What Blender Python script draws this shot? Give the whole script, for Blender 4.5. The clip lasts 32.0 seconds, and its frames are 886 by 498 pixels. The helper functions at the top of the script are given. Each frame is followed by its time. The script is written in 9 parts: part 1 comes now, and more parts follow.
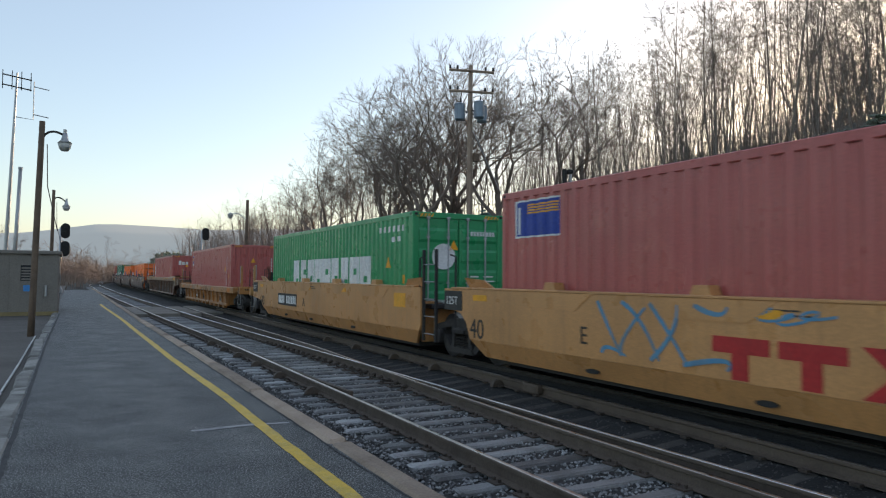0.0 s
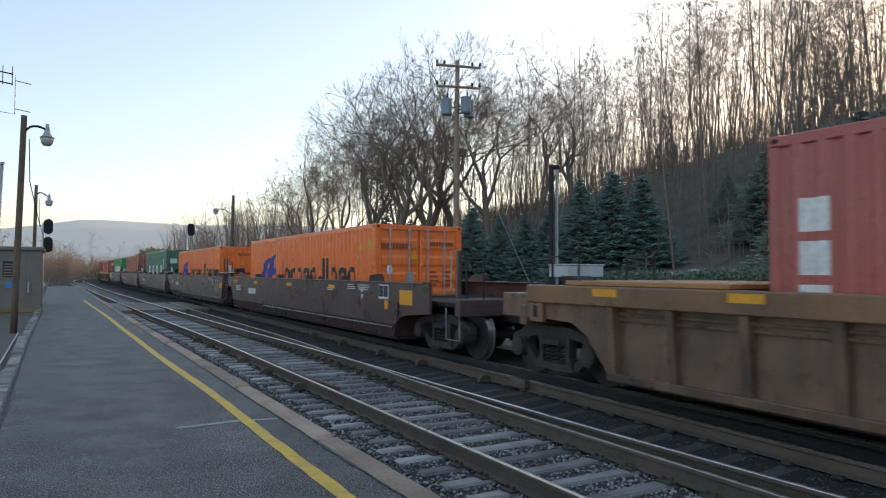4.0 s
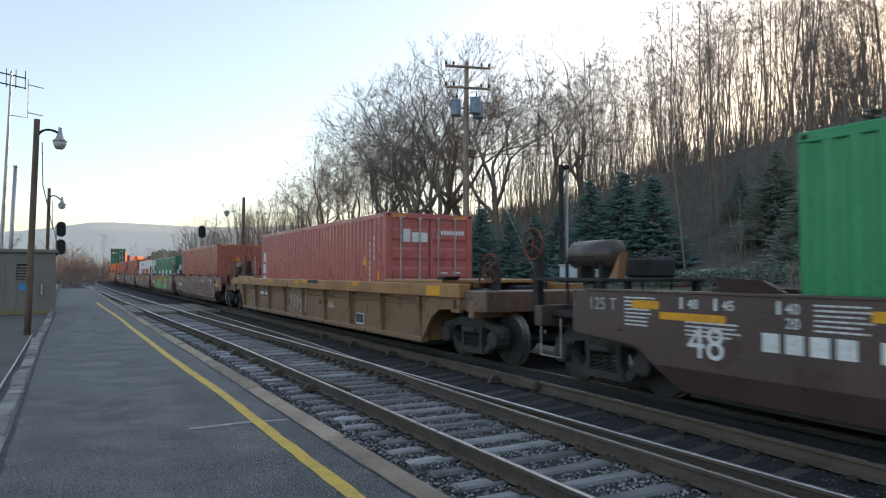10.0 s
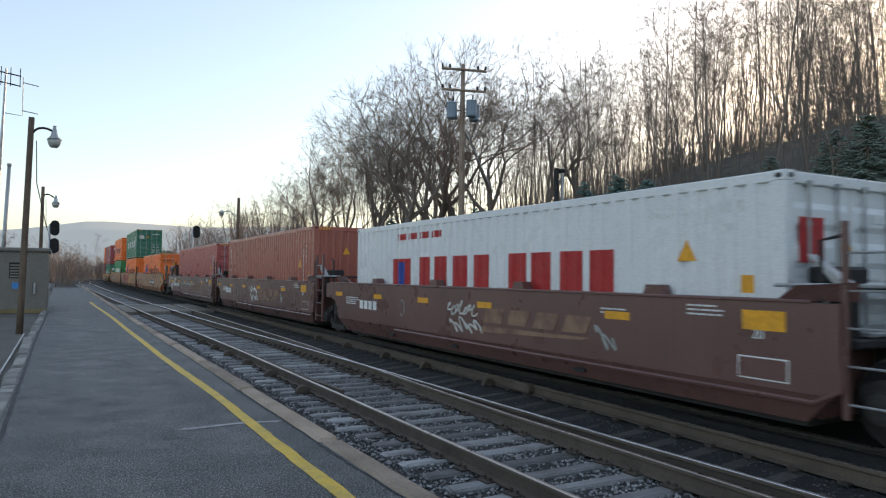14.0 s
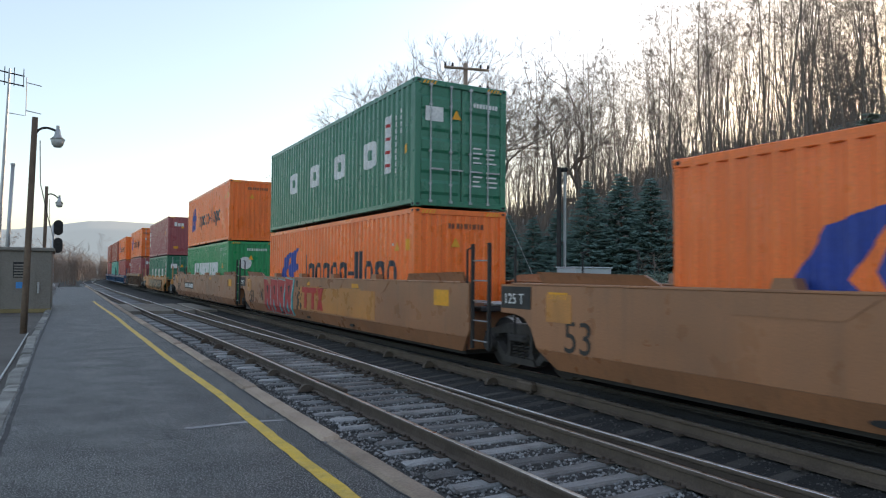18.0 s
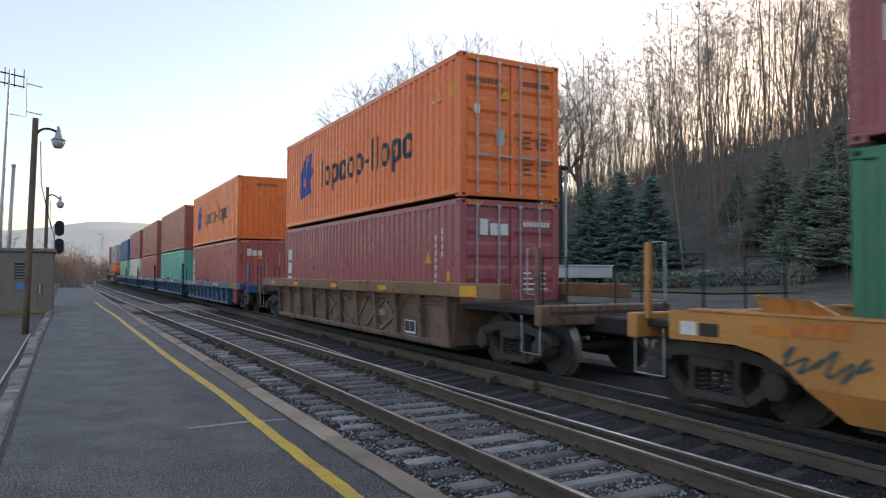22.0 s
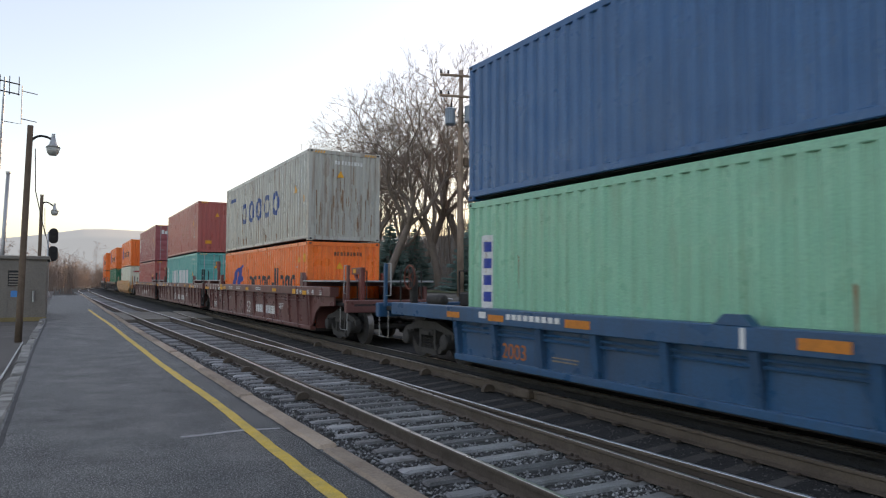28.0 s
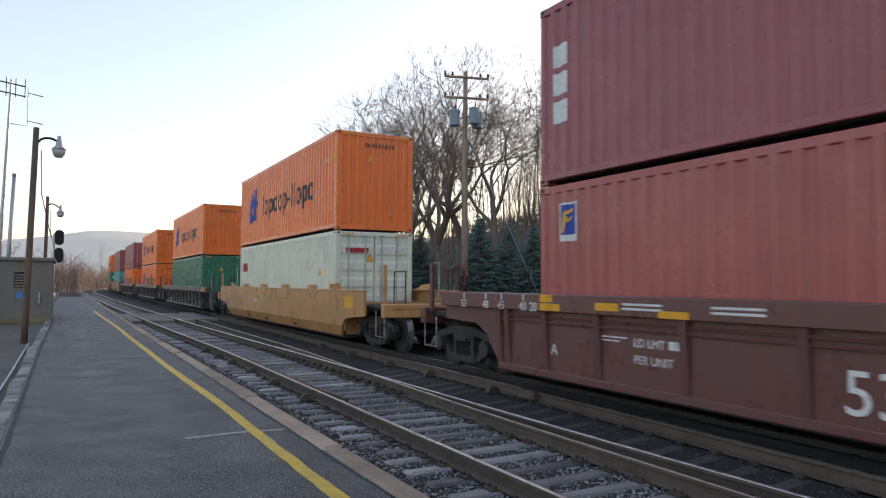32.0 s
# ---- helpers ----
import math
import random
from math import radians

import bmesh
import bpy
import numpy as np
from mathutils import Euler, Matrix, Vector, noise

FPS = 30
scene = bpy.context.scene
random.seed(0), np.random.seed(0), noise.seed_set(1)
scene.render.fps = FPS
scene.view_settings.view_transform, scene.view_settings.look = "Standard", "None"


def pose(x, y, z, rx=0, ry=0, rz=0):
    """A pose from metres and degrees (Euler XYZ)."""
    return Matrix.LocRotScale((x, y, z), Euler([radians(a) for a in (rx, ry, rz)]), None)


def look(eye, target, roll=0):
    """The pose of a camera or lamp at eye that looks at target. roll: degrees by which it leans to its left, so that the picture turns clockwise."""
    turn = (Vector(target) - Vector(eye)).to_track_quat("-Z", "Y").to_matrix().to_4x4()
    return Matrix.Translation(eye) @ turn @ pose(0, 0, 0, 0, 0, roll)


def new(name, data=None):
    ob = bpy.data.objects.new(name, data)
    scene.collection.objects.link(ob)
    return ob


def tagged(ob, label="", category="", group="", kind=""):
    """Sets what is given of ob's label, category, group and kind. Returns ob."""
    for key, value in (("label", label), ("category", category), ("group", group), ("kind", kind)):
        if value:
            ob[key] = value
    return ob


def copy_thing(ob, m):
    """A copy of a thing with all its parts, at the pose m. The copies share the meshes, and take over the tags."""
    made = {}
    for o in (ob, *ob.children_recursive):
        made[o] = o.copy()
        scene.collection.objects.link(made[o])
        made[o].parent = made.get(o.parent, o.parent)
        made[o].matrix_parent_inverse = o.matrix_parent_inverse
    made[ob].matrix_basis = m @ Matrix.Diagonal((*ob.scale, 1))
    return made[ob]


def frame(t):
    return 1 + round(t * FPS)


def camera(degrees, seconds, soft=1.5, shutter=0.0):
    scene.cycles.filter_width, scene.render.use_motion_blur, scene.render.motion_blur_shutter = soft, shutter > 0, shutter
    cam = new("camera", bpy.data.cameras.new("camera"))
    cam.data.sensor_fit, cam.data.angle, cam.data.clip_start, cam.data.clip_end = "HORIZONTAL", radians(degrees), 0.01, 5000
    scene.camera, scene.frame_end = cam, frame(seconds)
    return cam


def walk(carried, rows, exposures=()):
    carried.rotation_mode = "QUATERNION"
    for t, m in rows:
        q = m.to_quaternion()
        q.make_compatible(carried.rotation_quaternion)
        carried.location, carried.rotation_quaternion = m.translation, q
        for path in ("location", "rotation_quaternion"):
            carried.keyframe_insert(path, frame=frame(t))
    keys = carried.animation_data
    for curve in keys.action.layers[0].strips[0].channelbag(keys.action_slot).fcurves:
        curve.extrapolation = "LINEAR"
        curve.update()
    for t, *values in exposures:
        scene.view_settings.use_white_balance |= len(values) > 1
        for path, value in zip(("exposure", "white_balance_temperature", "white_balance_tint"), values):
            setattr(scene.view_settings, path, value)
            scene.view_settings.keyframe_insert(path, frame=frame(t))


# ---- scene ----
# ---- camera: carried by a standing onlooker; seconds, heading (clockwise from the track), tilt, lean in degrees ----
EYE = Vector((0.0, 0.0, 1.966))
PATH = (
    (0.0, 28.17, 2.29, -0.39),
    (0.5, 28.33, 2.23, -0.23),
    (1.0, 28.56, 2.23, 0.04),
    (1.5, 28.69, 2.19, -0.13),
    (2.0, 28.88, 2.11, -0.11),
    (2.5, 29.23, 2.01, -0.18),
    (3.0, 29.23, 1.97, -0.15),
    (3.5, 29.28, 1.96, -0.26),
    (5.5, 28.92, 1.74, -0.18),
    (6.0, 28.70, 1.68, -0.16),
    (6.5, 28.55, 1.65, -0.10),
    (7.0, 28.43, 1.70, -0.26),
    (7.5, 28.41, 1.84, -0.25),
    (8.0, 28.43, 1.92, -0.12),
    (8.5, 28.46, 2.08, -0.18),
    (9.0, 28.51, 2.11, -0.35),
    (9.5, 28.44, 2.11, -0.19),
    (10.0, 28.43, 1.99, -0.07),
    (10.5, 28.32, 1.84, -0.27),
    (11.0, 28.21, 1.75, -0.22),
    (11.5, 28.20, 1.66, -0.10),
    (12.0, 28.01, 1.69, -0.19),
    (12.5, 28.15, 1.79, 0.00),
    (13.0, 28.22, 1.91, -0.35),
    (13.5, 28.70, 2.00, -0.53),
    (14.0, 28.85, 2.18, -0.57),
    (14.5, 28.67, 2.24, -0.52),
    (16.5, 28.51, 1.97, -0.39),
    (17.0, 28.59, 2.02, -0.30),
    (17.5, 28.56, 2.09, -0.46),
    (18.0, 28.62, 2.10, -0.50),
    (18.5, 28.63, 1.94, -0.43),
    (19.0, 28.54, 1.87, -0.44),
    (19.5, 28.50, 1.85, -0.39),
    (20.0, 28.44, 1.85, -0.17),
    (20.5, 28.47, 1.82, -0.27),
    (21.0, 28.46, 1.87, -0.18),
    (21.5, 28.54, 1.88, -0.19),
    (22.0, 28.54, 2.00, -0.21),
    (22.5, 28.66, 2.02, -0.28),
    (23.0, 28.70, 2.08, -0.46),
    (23.5, 28.83, 2.11, -0.41),
    (24.0, 28.86, 2.14, -0.35),
    (24.5, 28.83, 2.19, -0.05),
    (25.0, 28.59, 2.25, 0.05),
    (25.5, 28.74, 2.29, -0.15),
    (27.5, 28.81, 2.67, -0.08),
    (28.0, 28.92, 2.67, -0.28),
    (28.5, 28.77, 2.66, -0.37),
    (29.0, 28.67, 2.59, -0.46),
    (29.5, 28.42, 2.58, -0.44),
    (30.0, 28.42, 2.59, -0.31),
    (30.5, 28.35, 2.66, -0.31),
    (31.0, 28.45, 2.71, -0.40),
    (31.5, 28.45, 2.77, -0.14),
    (32.0, 28.56, 2.79, -0.28),
)


def sight(heading, tilt, lean):
    a, b = radians(heading), radians(tilt)
    way = Vector((math.sin(a) * math.cos(b), math.cos(a) * math.cos(b), math.sin(b)))
    return look(EYE, EYE + way, -lean)


cam = camera(65.06, 32.0, soft=1.15, shutter=0.12)
walk(cam, [(t, sight(h, p, r)) for t, h, p, r in PATH], exposures=[(0, 1.68, 6550, 13), (4, 1.85, 6600, 14), (8, 1.93, 6630, 13), (13, 1.88, 6630, 13), (18, 1.98, 6660, 14), (20, 1.98, 6950, 18), (25, 2.03, 7000, 20), (28, 2.04, 7350, 22), (32, 2.05, 7000, 20)])

# ---- sky and sun: after sunset light, the sun low behind the wooded hill ----
SUN_HEADING, SUN_HEIGHT = 64.0, 8.0
world = bpy.data.worlds.new("sky")
scene.world = world
world.use_nodes = True
wn, wl = world.node_tree.nodes, world.node_tree.links
sky = wn.new("ShaderNodeTexSky")
sky.sky_type, sky.sun_disc = "NISHITA", False
sky.sun_elevation, sky.sun_rotation = radians(SUN_HEIGHT), radians(SUN_HEADING)
sky.air_density, sky.dust_density, sky.ozone_density = 1.0, 1.2, 1.5
haze = wn.new("ShaderNodeMix")
haze.data_type, haze.blend_type = "RGBA", "ADD"
haze.inputs[0].default_value = 1.0
haze.inputs[7].default_value = (0.72, 0.82, 0.96, 1)  # thin bright cloud over the whole sky
thin = wn.new("ShaderNodeMix")
thin.data_type, thin.blend_type = "RGBA", "MULTIPLY"
thin.inputs[0].default_value = 1.0
thin.inputs[7].default_value = (0.70, 0.70, 0.70, 1)
wl.new(sky.outputs[0], thin.inputs[6])
wl.new(thin.outputs[2], haze.inputs[6])
wl.new(haze.outputs[2], wn["Background"].inputs[0])
wn["Background"].inputs[1].default_value = 0.10
sun = new("sun", bpy.data.lights.new("sun", "SUN"))
sun.data.energy, sun.data.angle, sun.data.color = 2.0, radians(0.6), (1.0, 0.72, 0.45)
a, b = radians(SUN_HEADING), radians(SUN_HEIGHT)
sun.matrix_basis = look(Vector((math.sin(a) * math.cos(b), math.cos(a) * math.cos(b), math.sin(b))) * 300, (0, 0, 0))


# ---- materials ----
def surface(name, colour, rough=0.6, metal=0.0, dirt=(0.05, 0.04, 0.03), amount=0.3, big=0.7, fine=30.0, bump=0.15, streak=0.0,
            rust=0.0, vary=0.0, spec=0.5, bands=0.0, speckle=0.0, island=0.0):
    """A painted or raw surface: base colour, blotches of dirt, fine grain, running streaks, rust spots and a little relief."""
    m = bpy.data.materials.new(name)
    m.use_nodes = True
    n, l = m.node_tree.nodes, m.node_tree.links
    bsdf = n["Principled BSDF"]
    tc = n.new("ShaderNodeTexCoord")
    shift = n.new("ShaderNodeVectorMath")
    info = n.new("ShaderNodeObjectInfo")
    scaled = n.new("ShaderNodeMath")
    scaled.operation, scaled.inputs[1].default_value = "MULTIPLY", 37.0
    l.new(info.outputs["Random"], scaled.inputs[0])
    l.new(tc.outputs["Object"], shift.inputs[0])
    l.new(scaled.outputs[0], shift.inputs[1])

    def noise_at(scale, detail, stretch=None):
        t = n.new("ShaderNodeTexNoise")
        t.inputs["Scale"].default_value, t.inputs["Detail"].default_value = scale, detail
        source = shift.outputs[0]
        if stretch:
            mp = n.new("ShaderNodeMapping")
            mp.inputs["Scale"].default_value = stretch
            l.new(source, mp.inputs[0])
            source = mp.outputs[0]
        l.new(source, t.inputs[0])
        return t.outputs[0]

    def span(value, lo, hi, to_lo=0.0, to_hi=1.0):
        r = n.new("ShaderNodeMapRange")
        for k, x in enumerate((lo, hi, to_lo, to_hi)):
            r.inputs[k + 1].default_value = x
        l.new(value, r.inputs[0])
        return r.outputs[0]

    def blend(fac, one, two, mode="MIX"):
        x = n.new("ShaderNodeMix")
        x.data_type, x.blend_type = "RGBA", mode
        for sock, value in ((x.inputs[0], fac), (x.inputs[6], one), (x.inputs[7], two)):
            if hasattr(value, "links"):
                l.new(value, sock)
            elif isinstance(value, float):
                sock.default_value = value
            else:
                sock.default_value = (*value, 1)
        return x.outputs[2]

    grain = noise_at(fine, 4.0)
    col = blend(span(noise_at(big, 6.0), 0.42, 0.75, 0.0, amount), colour, dirt)
    lift = span(grain, 0.3, 0.7, 0.82, 1.12)
    comb = n.new("ShaderNodeCombineColor")
    for k in range(3):
        l.new(lift, comb.inputs[k])
    col = blend(1.0, col, comb.outputs[0], "MULTIPLY")
    if vary:
        v = span(info.outputs["Random"], 0.0, 1.0, 1 - vary, 1 + vary)
        comb2 = n.new("ShaderNodeCombineColor")
        for k in range(3):
            l.new(v, comb2.inputs[k])
        col = blend(1.0, col, comb2.outputs[0], "MULTIPLY")
    if island:
        geo_ = n.new("ShaderNodeNewGeometry")
        each = span(geo_.outputs["Random Per Island"], 0.0, 1.0, 1 - island, 1 + island)
        comb4 = n.new("ShaderNodeCombineColor")
        for k in range(3):
            l.new(each, comb4.inputs[k])
        col = blend(1.0, col, comb4.outputs[0], "MULTIPLY")
    if streak:
        col = blend(span(noise_at(1.0, 5.0, (9.0, 9.0, 0.5)), 0.52, 0.75, 0.0, streak), col, dirt)
    if bands:
        col = blend(span(noise_at(1.0, 5.0, (0.22, 1.5, 1.0)), 0.48, 0.68, 0.0, bands), col, dirt)
    if speckle:
        col = blend(span(noise_at(5.0, 4.0), 0.40, 0.66, 0.0, 0.45), col, dirt)
        grit = n.new("ShaderNodeTexVoronoi")
        grit.inputs["Scale"].default_value = 62.0
        l.new(shift.outputs[0], grit.inputs["Vector"])
        split = n.new("ShaderNodeSeparateColor")
        l.new(grit.outputs["Color"], split.inputs[0])
        level = span(split.outputs[0], 0.0, 1.0, 1 - speckle, 1 + speckle)
        comb3 = n.new("ShaderNodeCombineColor")
        for k in range(3):
            l.new(level, comb3.inputs[k])
        col = blend(1.0, col, comb3.outputs[0], "MULTIPLY")
        col = blend(span(noise_at(70.0, 1.0), 0.54, 0.64, 0.0, speckle), col, (0.34, 0.34, 0.34))
        col = blend(span(noise_at(48.0, 1.0), 0.45, 0.35, 0.0, speckle), col, (0.02, 0.02, 0.022))
    if rust:
        col = blend(span(noise_at(1.0, 7.0, (3.0, 3.0, 0.9)), 0.60, 0.66, 0.0, rust), col, (0.16, 0.06, 0.025))
    l.new(col, bsdf.inputs["Base Color"])
    l.new(span(noise_at(big * 3, 4.0), 0.3, 0.7, max(0.05, rough - 0.12), min(1.0, rough + 0.12)), bsdf.inputs["Roughness"])
    bsdf.inputs["Metallic"].default_value = metal
    bsdf.inputs["Specular IOR Level"].default_value = spec
    if bump:
        b_ = n.new("ShaderNodeBump")
        b_.inputs["Strength"].default_value, b_.inputs["Distance"].default_value = bump, 0.02
        l.new(grain, b_.inputs["Height"])
        l.new(b_.outputs[0], bsdf.inputs["Normal"])
    return m


def glow(name, colour, strength):
    m = bpy.data.materials.new(name)
    m.use_nodes = True
    bsdf = m.node_tree.nodes["Principled BSDF"]
    bsdf.inputs["Base Color"].default_value = (*[0.2 * k for k in colour], 1)
    bsdf.inputs["Roughness"].default_value = 1.0
    bsdf.inputs["Emission Color"].default_value = (*colour, 1)
    bsdf.inputs["Emission Strength"].default_value = strength
    return m


def box_paint(name, colour, **kw):
    d = dict(rough=0.34, amount=0.25, streak=0.35, fine=42.0, bump=0.04, dirt=tuple(0.45 * c + 0.015 for c in colour))
    d.update(kw)
    return surface(name, colour, **d)


GREEN = box_paint("green_container_paint", (0.02, 0.29, 0.105))
DARK_GREEN = box_paint("dark_green_container_paint", (0.031, 0.187, 0.11), streak=0.45)
ORANGE = box_paint("orange_container_paint", (0.95, 0.195, 0.034))
OXIDE = box_paint("oxide_red_container_paint", (0.455, 0.112, 0.098))
MAROON = box_paint("maroon_container_paint", (0.37, 0.095, 0.105))
BRICK = box_paint("brick_red_container_paint", (0.405, 0.116, 0.08))
WHITE = box_paint("white_container_paint", (0.74, 0.74, 0.74), rust=0.0, amount=0.06, streak=0.10, bump=0.02, fine=60.0)
GREY = box_paint("pale_grey_container_paint", (0.47, 0.46, 0.41), rust=0.35, streak=0.75, amount=0.12, dirt=(0.21, 0.10, 0.05))
CREAM = box_paint("cream_container_paint", (0.715, 0.715, 0.58), streak=0.4)
TURQUOISE = box_paint("turquoise_container_paint", (0.11, 0.46, 0.37), rust=0.15)
SEA_GREEN = box_paint("pale_green_container_paint", (0.225, 0.52, 0.36), rust=0.12, amount=0.12, streak=0.4, dirt=(0.17, 0.24, 0.14))
TEAL = box_paint("teal_container_paint", (0.085, 0.409, 0.374))
NAVY = box_paint("navy_container_paint", (0.026, 0.122, 0.285), streak=0.5)

YELLOW_CAR = box_paint("yellow_car_paint", (0.58, 0.29, 0.11), amount=0.45, dirt=(0.22, 0.12, 0.05))
TAN_CAR = box_paint("faded_tan_car_paint", (0.37, 0.17, 0.085), amount=0.5, dirt=(0.12, 0.075, 0.05))
BROWN_CAR = box_paint("mineral_brown_car_paint", (0.155, 0.075, 0.065), amount=0.5)
DARK_CAR = box_paint("soot_dark_brown_car_paint", (0.098, 0.062, 0.058), amount=0.45, dirt=(0.03, 0.025, 0.022))
RUSTY_CAR = box_paint("weathered_rusty_car_paint", (0.195, 0.118, 0.082), amount=0.95, dirt=(0.055, 0.042, 0.036), big=1.3, streak=0.6, rust=0.5)
LOW_CAR = box_paint("orange_yellow_car_paint", (0.58, 0.25, 0.07), amount=0.5, dirt=(0.14, 0.08, 0.04))
RUSTY_SILL = box_paint("rusted_brown_sill_paint", (0.25, 0.13, 0.066), amount=0.8, dirt=(0.085, 0.06, 0.045), rust=0.5)
OCHRE_SILL = box_paint("dusty_ochre_sill_paint", (0.42, 0.205, 0.075), amount=0.8, dirt=(0.16, 0.09, 0.045), rust=0.3)
OCHRE_CAR = box_paint("dirty_ochre_car_paint", (0.44, 0.195, 0.06), amount=0.8, dirt=(0.13, 0.07, 0.035), rust=0.4)
DUSTY_CAR = box_paint("dusty_grey_brown_car_paint", (0.25, 0.145, 0.078), amount=0.5, dirt=(0.11, 0.075, 0.055), rust=0.3)
BLUE_CAR = box_paint("blue_car_paint", (0.022, 0.095, 0.20), amount=0.5, dirt=(0.045, 0.055, 0.07))
WINE_CAR = box_paint("wine_brown_car_paint", (0.158, 0.063, 0.057), amount=0.3)
GREY_CAR = box_paint("dark_grey_car_paint", (0.086, 0.073, 0.073), amount=0.4)

TANK_PAINT = surface("brown_black_tank_enamel", (0.075, 0.05, 0.042), 0.35, 0.1, (0.04, 0.032, 0.03), 0.5, 2.0, 20, 0.1)
STEEL_DARK = surface("sooty_black_steel", (0.028, 0.027, 0.028), 0.75, 0.2, (0.06, 0.05, 0.04), 0.5, 1.5, 20, 0.2)
TRUCK_STEEL = surface("dusty_cast_truck_steel", (0.048, 0.044, 0.041), 0.8, 0.1, (0.03, 0.026, 0.024), 0.7, 3.0, 30, 0.35)
STEEL_GREY = surface("galvanised_steel", (0.42, 0.43, 0.44), 0.45, 0.6, (0.2, 0.18, 0.16), 0.3)
RAIL_TOP = surface("polished_rail_steel", (0.95, 0.95, 0.95), 0.40, 1.0, (0.5, 0.47, 0.44), 0.2, 2.0, 40, 0.03)
RAIL_SIDE = surface("rusty_rail_steel", (0.112, 0.084, 0.063), 0.75, 0.1, (0.055, 0.04, 0.03), 0.6, 2.0, 40, 0.3)
TIE_GREY = surface("weathered_tie_wood", (0.255, 0.256, 0.255), 0.5, 0, (0.07, 0.06, 0.05), 0.75, 2.2, 45, 0.6, vary=0.5)
TIE_DARK = surface("oil_stained_tie_wood", (0.07, 0.064, 0.058), 0.85, 0, (0.02, 0.018, 0.016), 0.5, 3.0, 45, 0.5, vary=0.3)
TAR = surface("black_tar_crack", (0.03, 0.03, 0.032), 0.8, 0, (0.05, 0.05, 0.05), 0.5, 3.0, 40, 0.3)
RUSTY_IRON = surface("dark_rusty_iron", (0.075, 0.055, 0.042), 0.85, 0.1, (0.035, 0.028, 0.022), 0.6, 4.0, 40, 0.3)
# rail steel with soot and the darkness under the train in one colour
RAIL_SHADED_SOOT = surface("shaded_sooty_rail_steel", (0.04, 0.036, 0.032), 0.85, 0.0, (0.02, 0.018, 0.016), 0.6, 2.0, 40, 0.3)
TREAD = surface("dull_worn_wheel_tread", (0.30, 0.28, 0.26), 0.5, 0.9, (0.12, 0.10, 0.085), 0.6, 3.0, 30, 0.1)
RAIL_BROWN = surface("brown_dull_railhead", (0.62, 0.57, 0.51), 0.36, 1.0, (0.34, 0.29, 0.24), 0.5, 2.0, 40, 0.05)
# sooty stone; the cars' shadow on it is part of this colour
DARK_STONE = surface("shaded_sooty_stone", (0.075, 0.071, 0.068), 0.9, 0, (0.02, 0.018, 0.017), 0.6, 6.0, 40, 0.3, island=0.7)
BALLAST = surface("grey_ballast_ground", (0.05, 0.049, 0.048), 0.95, 0, (0.018, 0.017, 0.016), 0.7, 1.2, 26, 1.0)
STONE = surface("ballast_stone", (0.25, 0.25, 0.248), 0.85, 0, (0.025, 0.023, 0.021), 0.55, 14.0, 40, 0.3, island=0.75)
# soot, made darker still to hold the shade under the cars
SHADED_SOOT_BALLAST = surface("sooty_ballast", (0.022, 0.0215, 0.022), 0.95, 0, (0.015, 0.015, 0.015), 0.6, 1.2, 26, 1.0)
ASPHALT = surface("worn_platform_asphalt", (0.0460, 0.0520, 0.0510), 0.60, 0, (0.022, 0.024, 0.025), 0.9, 0.55, 90, 0.9, bands=0.65, speckle=0.95)
GRAVEL = surface("dirt_and_gravel_ground", (0.11, 0.10, 0.09), 0.95, 0, (0.04, 0.037, 0.03), 0.6, 0.4, 30, 0.8)
OCHRE_TRIM = surface("dull_yellow_board", (0.26, 0.20, 0.09), 0.8, 0, (0.12, 0.09, 0.05), 0.5, 1.0, 20, 0.2)
KERB = surface("broken_grey_kerb_concrete", (0.27, 0.265, 0.245), 0.9, 0, (0.07, 0.066, 0.058), 0.8, 1.8, 35, 1.0, vary=0.25)
CONCRETE = surface("weathered_concrete", (0.24, 0.22, 0.19), 0.85, 0, (0.11, 0.085, 0.06), 0.6, 2.2, 30, 0.5, vary=0.15)
EDGE_STONE = surface("tan_weathered_edge_beam", (0.37, 0.285, 0.215), 0.85, 0, (0.19, 0.135, 0.10), 0.7, 1.6, 40, 0.8, vary=0.2)
YELLOW_LINE = surface("worn_yellow_line_paint", (0.66, 0.43, 0.04), 0.6, 0, (0.26, 0.21, 0.09), 0.55, 5.0, 60, 0.4)
WHITE_LINE = surface("faded_white_line_paint", (0.36, 0.36, 0.36), 0.8, 0, (0.10, 0.10, 0.10), 0.8, 8.0, 60, 0.3)
POLE_WOOD = surface("dark_pole_wood", (0.165, 0.115, 0.08), 0.9, 0, (0.03, 0.024, 0.02), 0.5, 2.0, 40, 0.4, streak=0.5)
POLE_PALE = surface("pale_weathered_pole_wood", (0.34, 0.25, 0.185), 0.9, 0, (0.10, 0.07, 0.05), 0.5, 1.5, 40, 0.4, streak=0.5)
SHED_WALL = surface("olive_grey_shed_panel", (0.20, 0.18, 0.155), 0.7, 0, (0.12, 0.105, 0.09), 0.4, 0.8, 20, 0.1)
BARK = surface("grey_brown_bark", (0.235, 0.185, 0.15), 0.95, 0, (0.11, 0.088, 0.073), 0.5, 3.0, 30, 0.6)
TWIG = surface("thin_grey_twigs", (0.24, 0.185, 0.15), 0.95, 0, (0.14, 0.11, 0.09), 0.4, 2.0, 10, 0.0)
SAPLING = surface("pale_grey_sapling_bark", (0.19, 0.16, 0.135), 0.95, 0, (0.10, 0.08, 0.068), 0.5, 1.0, 10, 0.0)
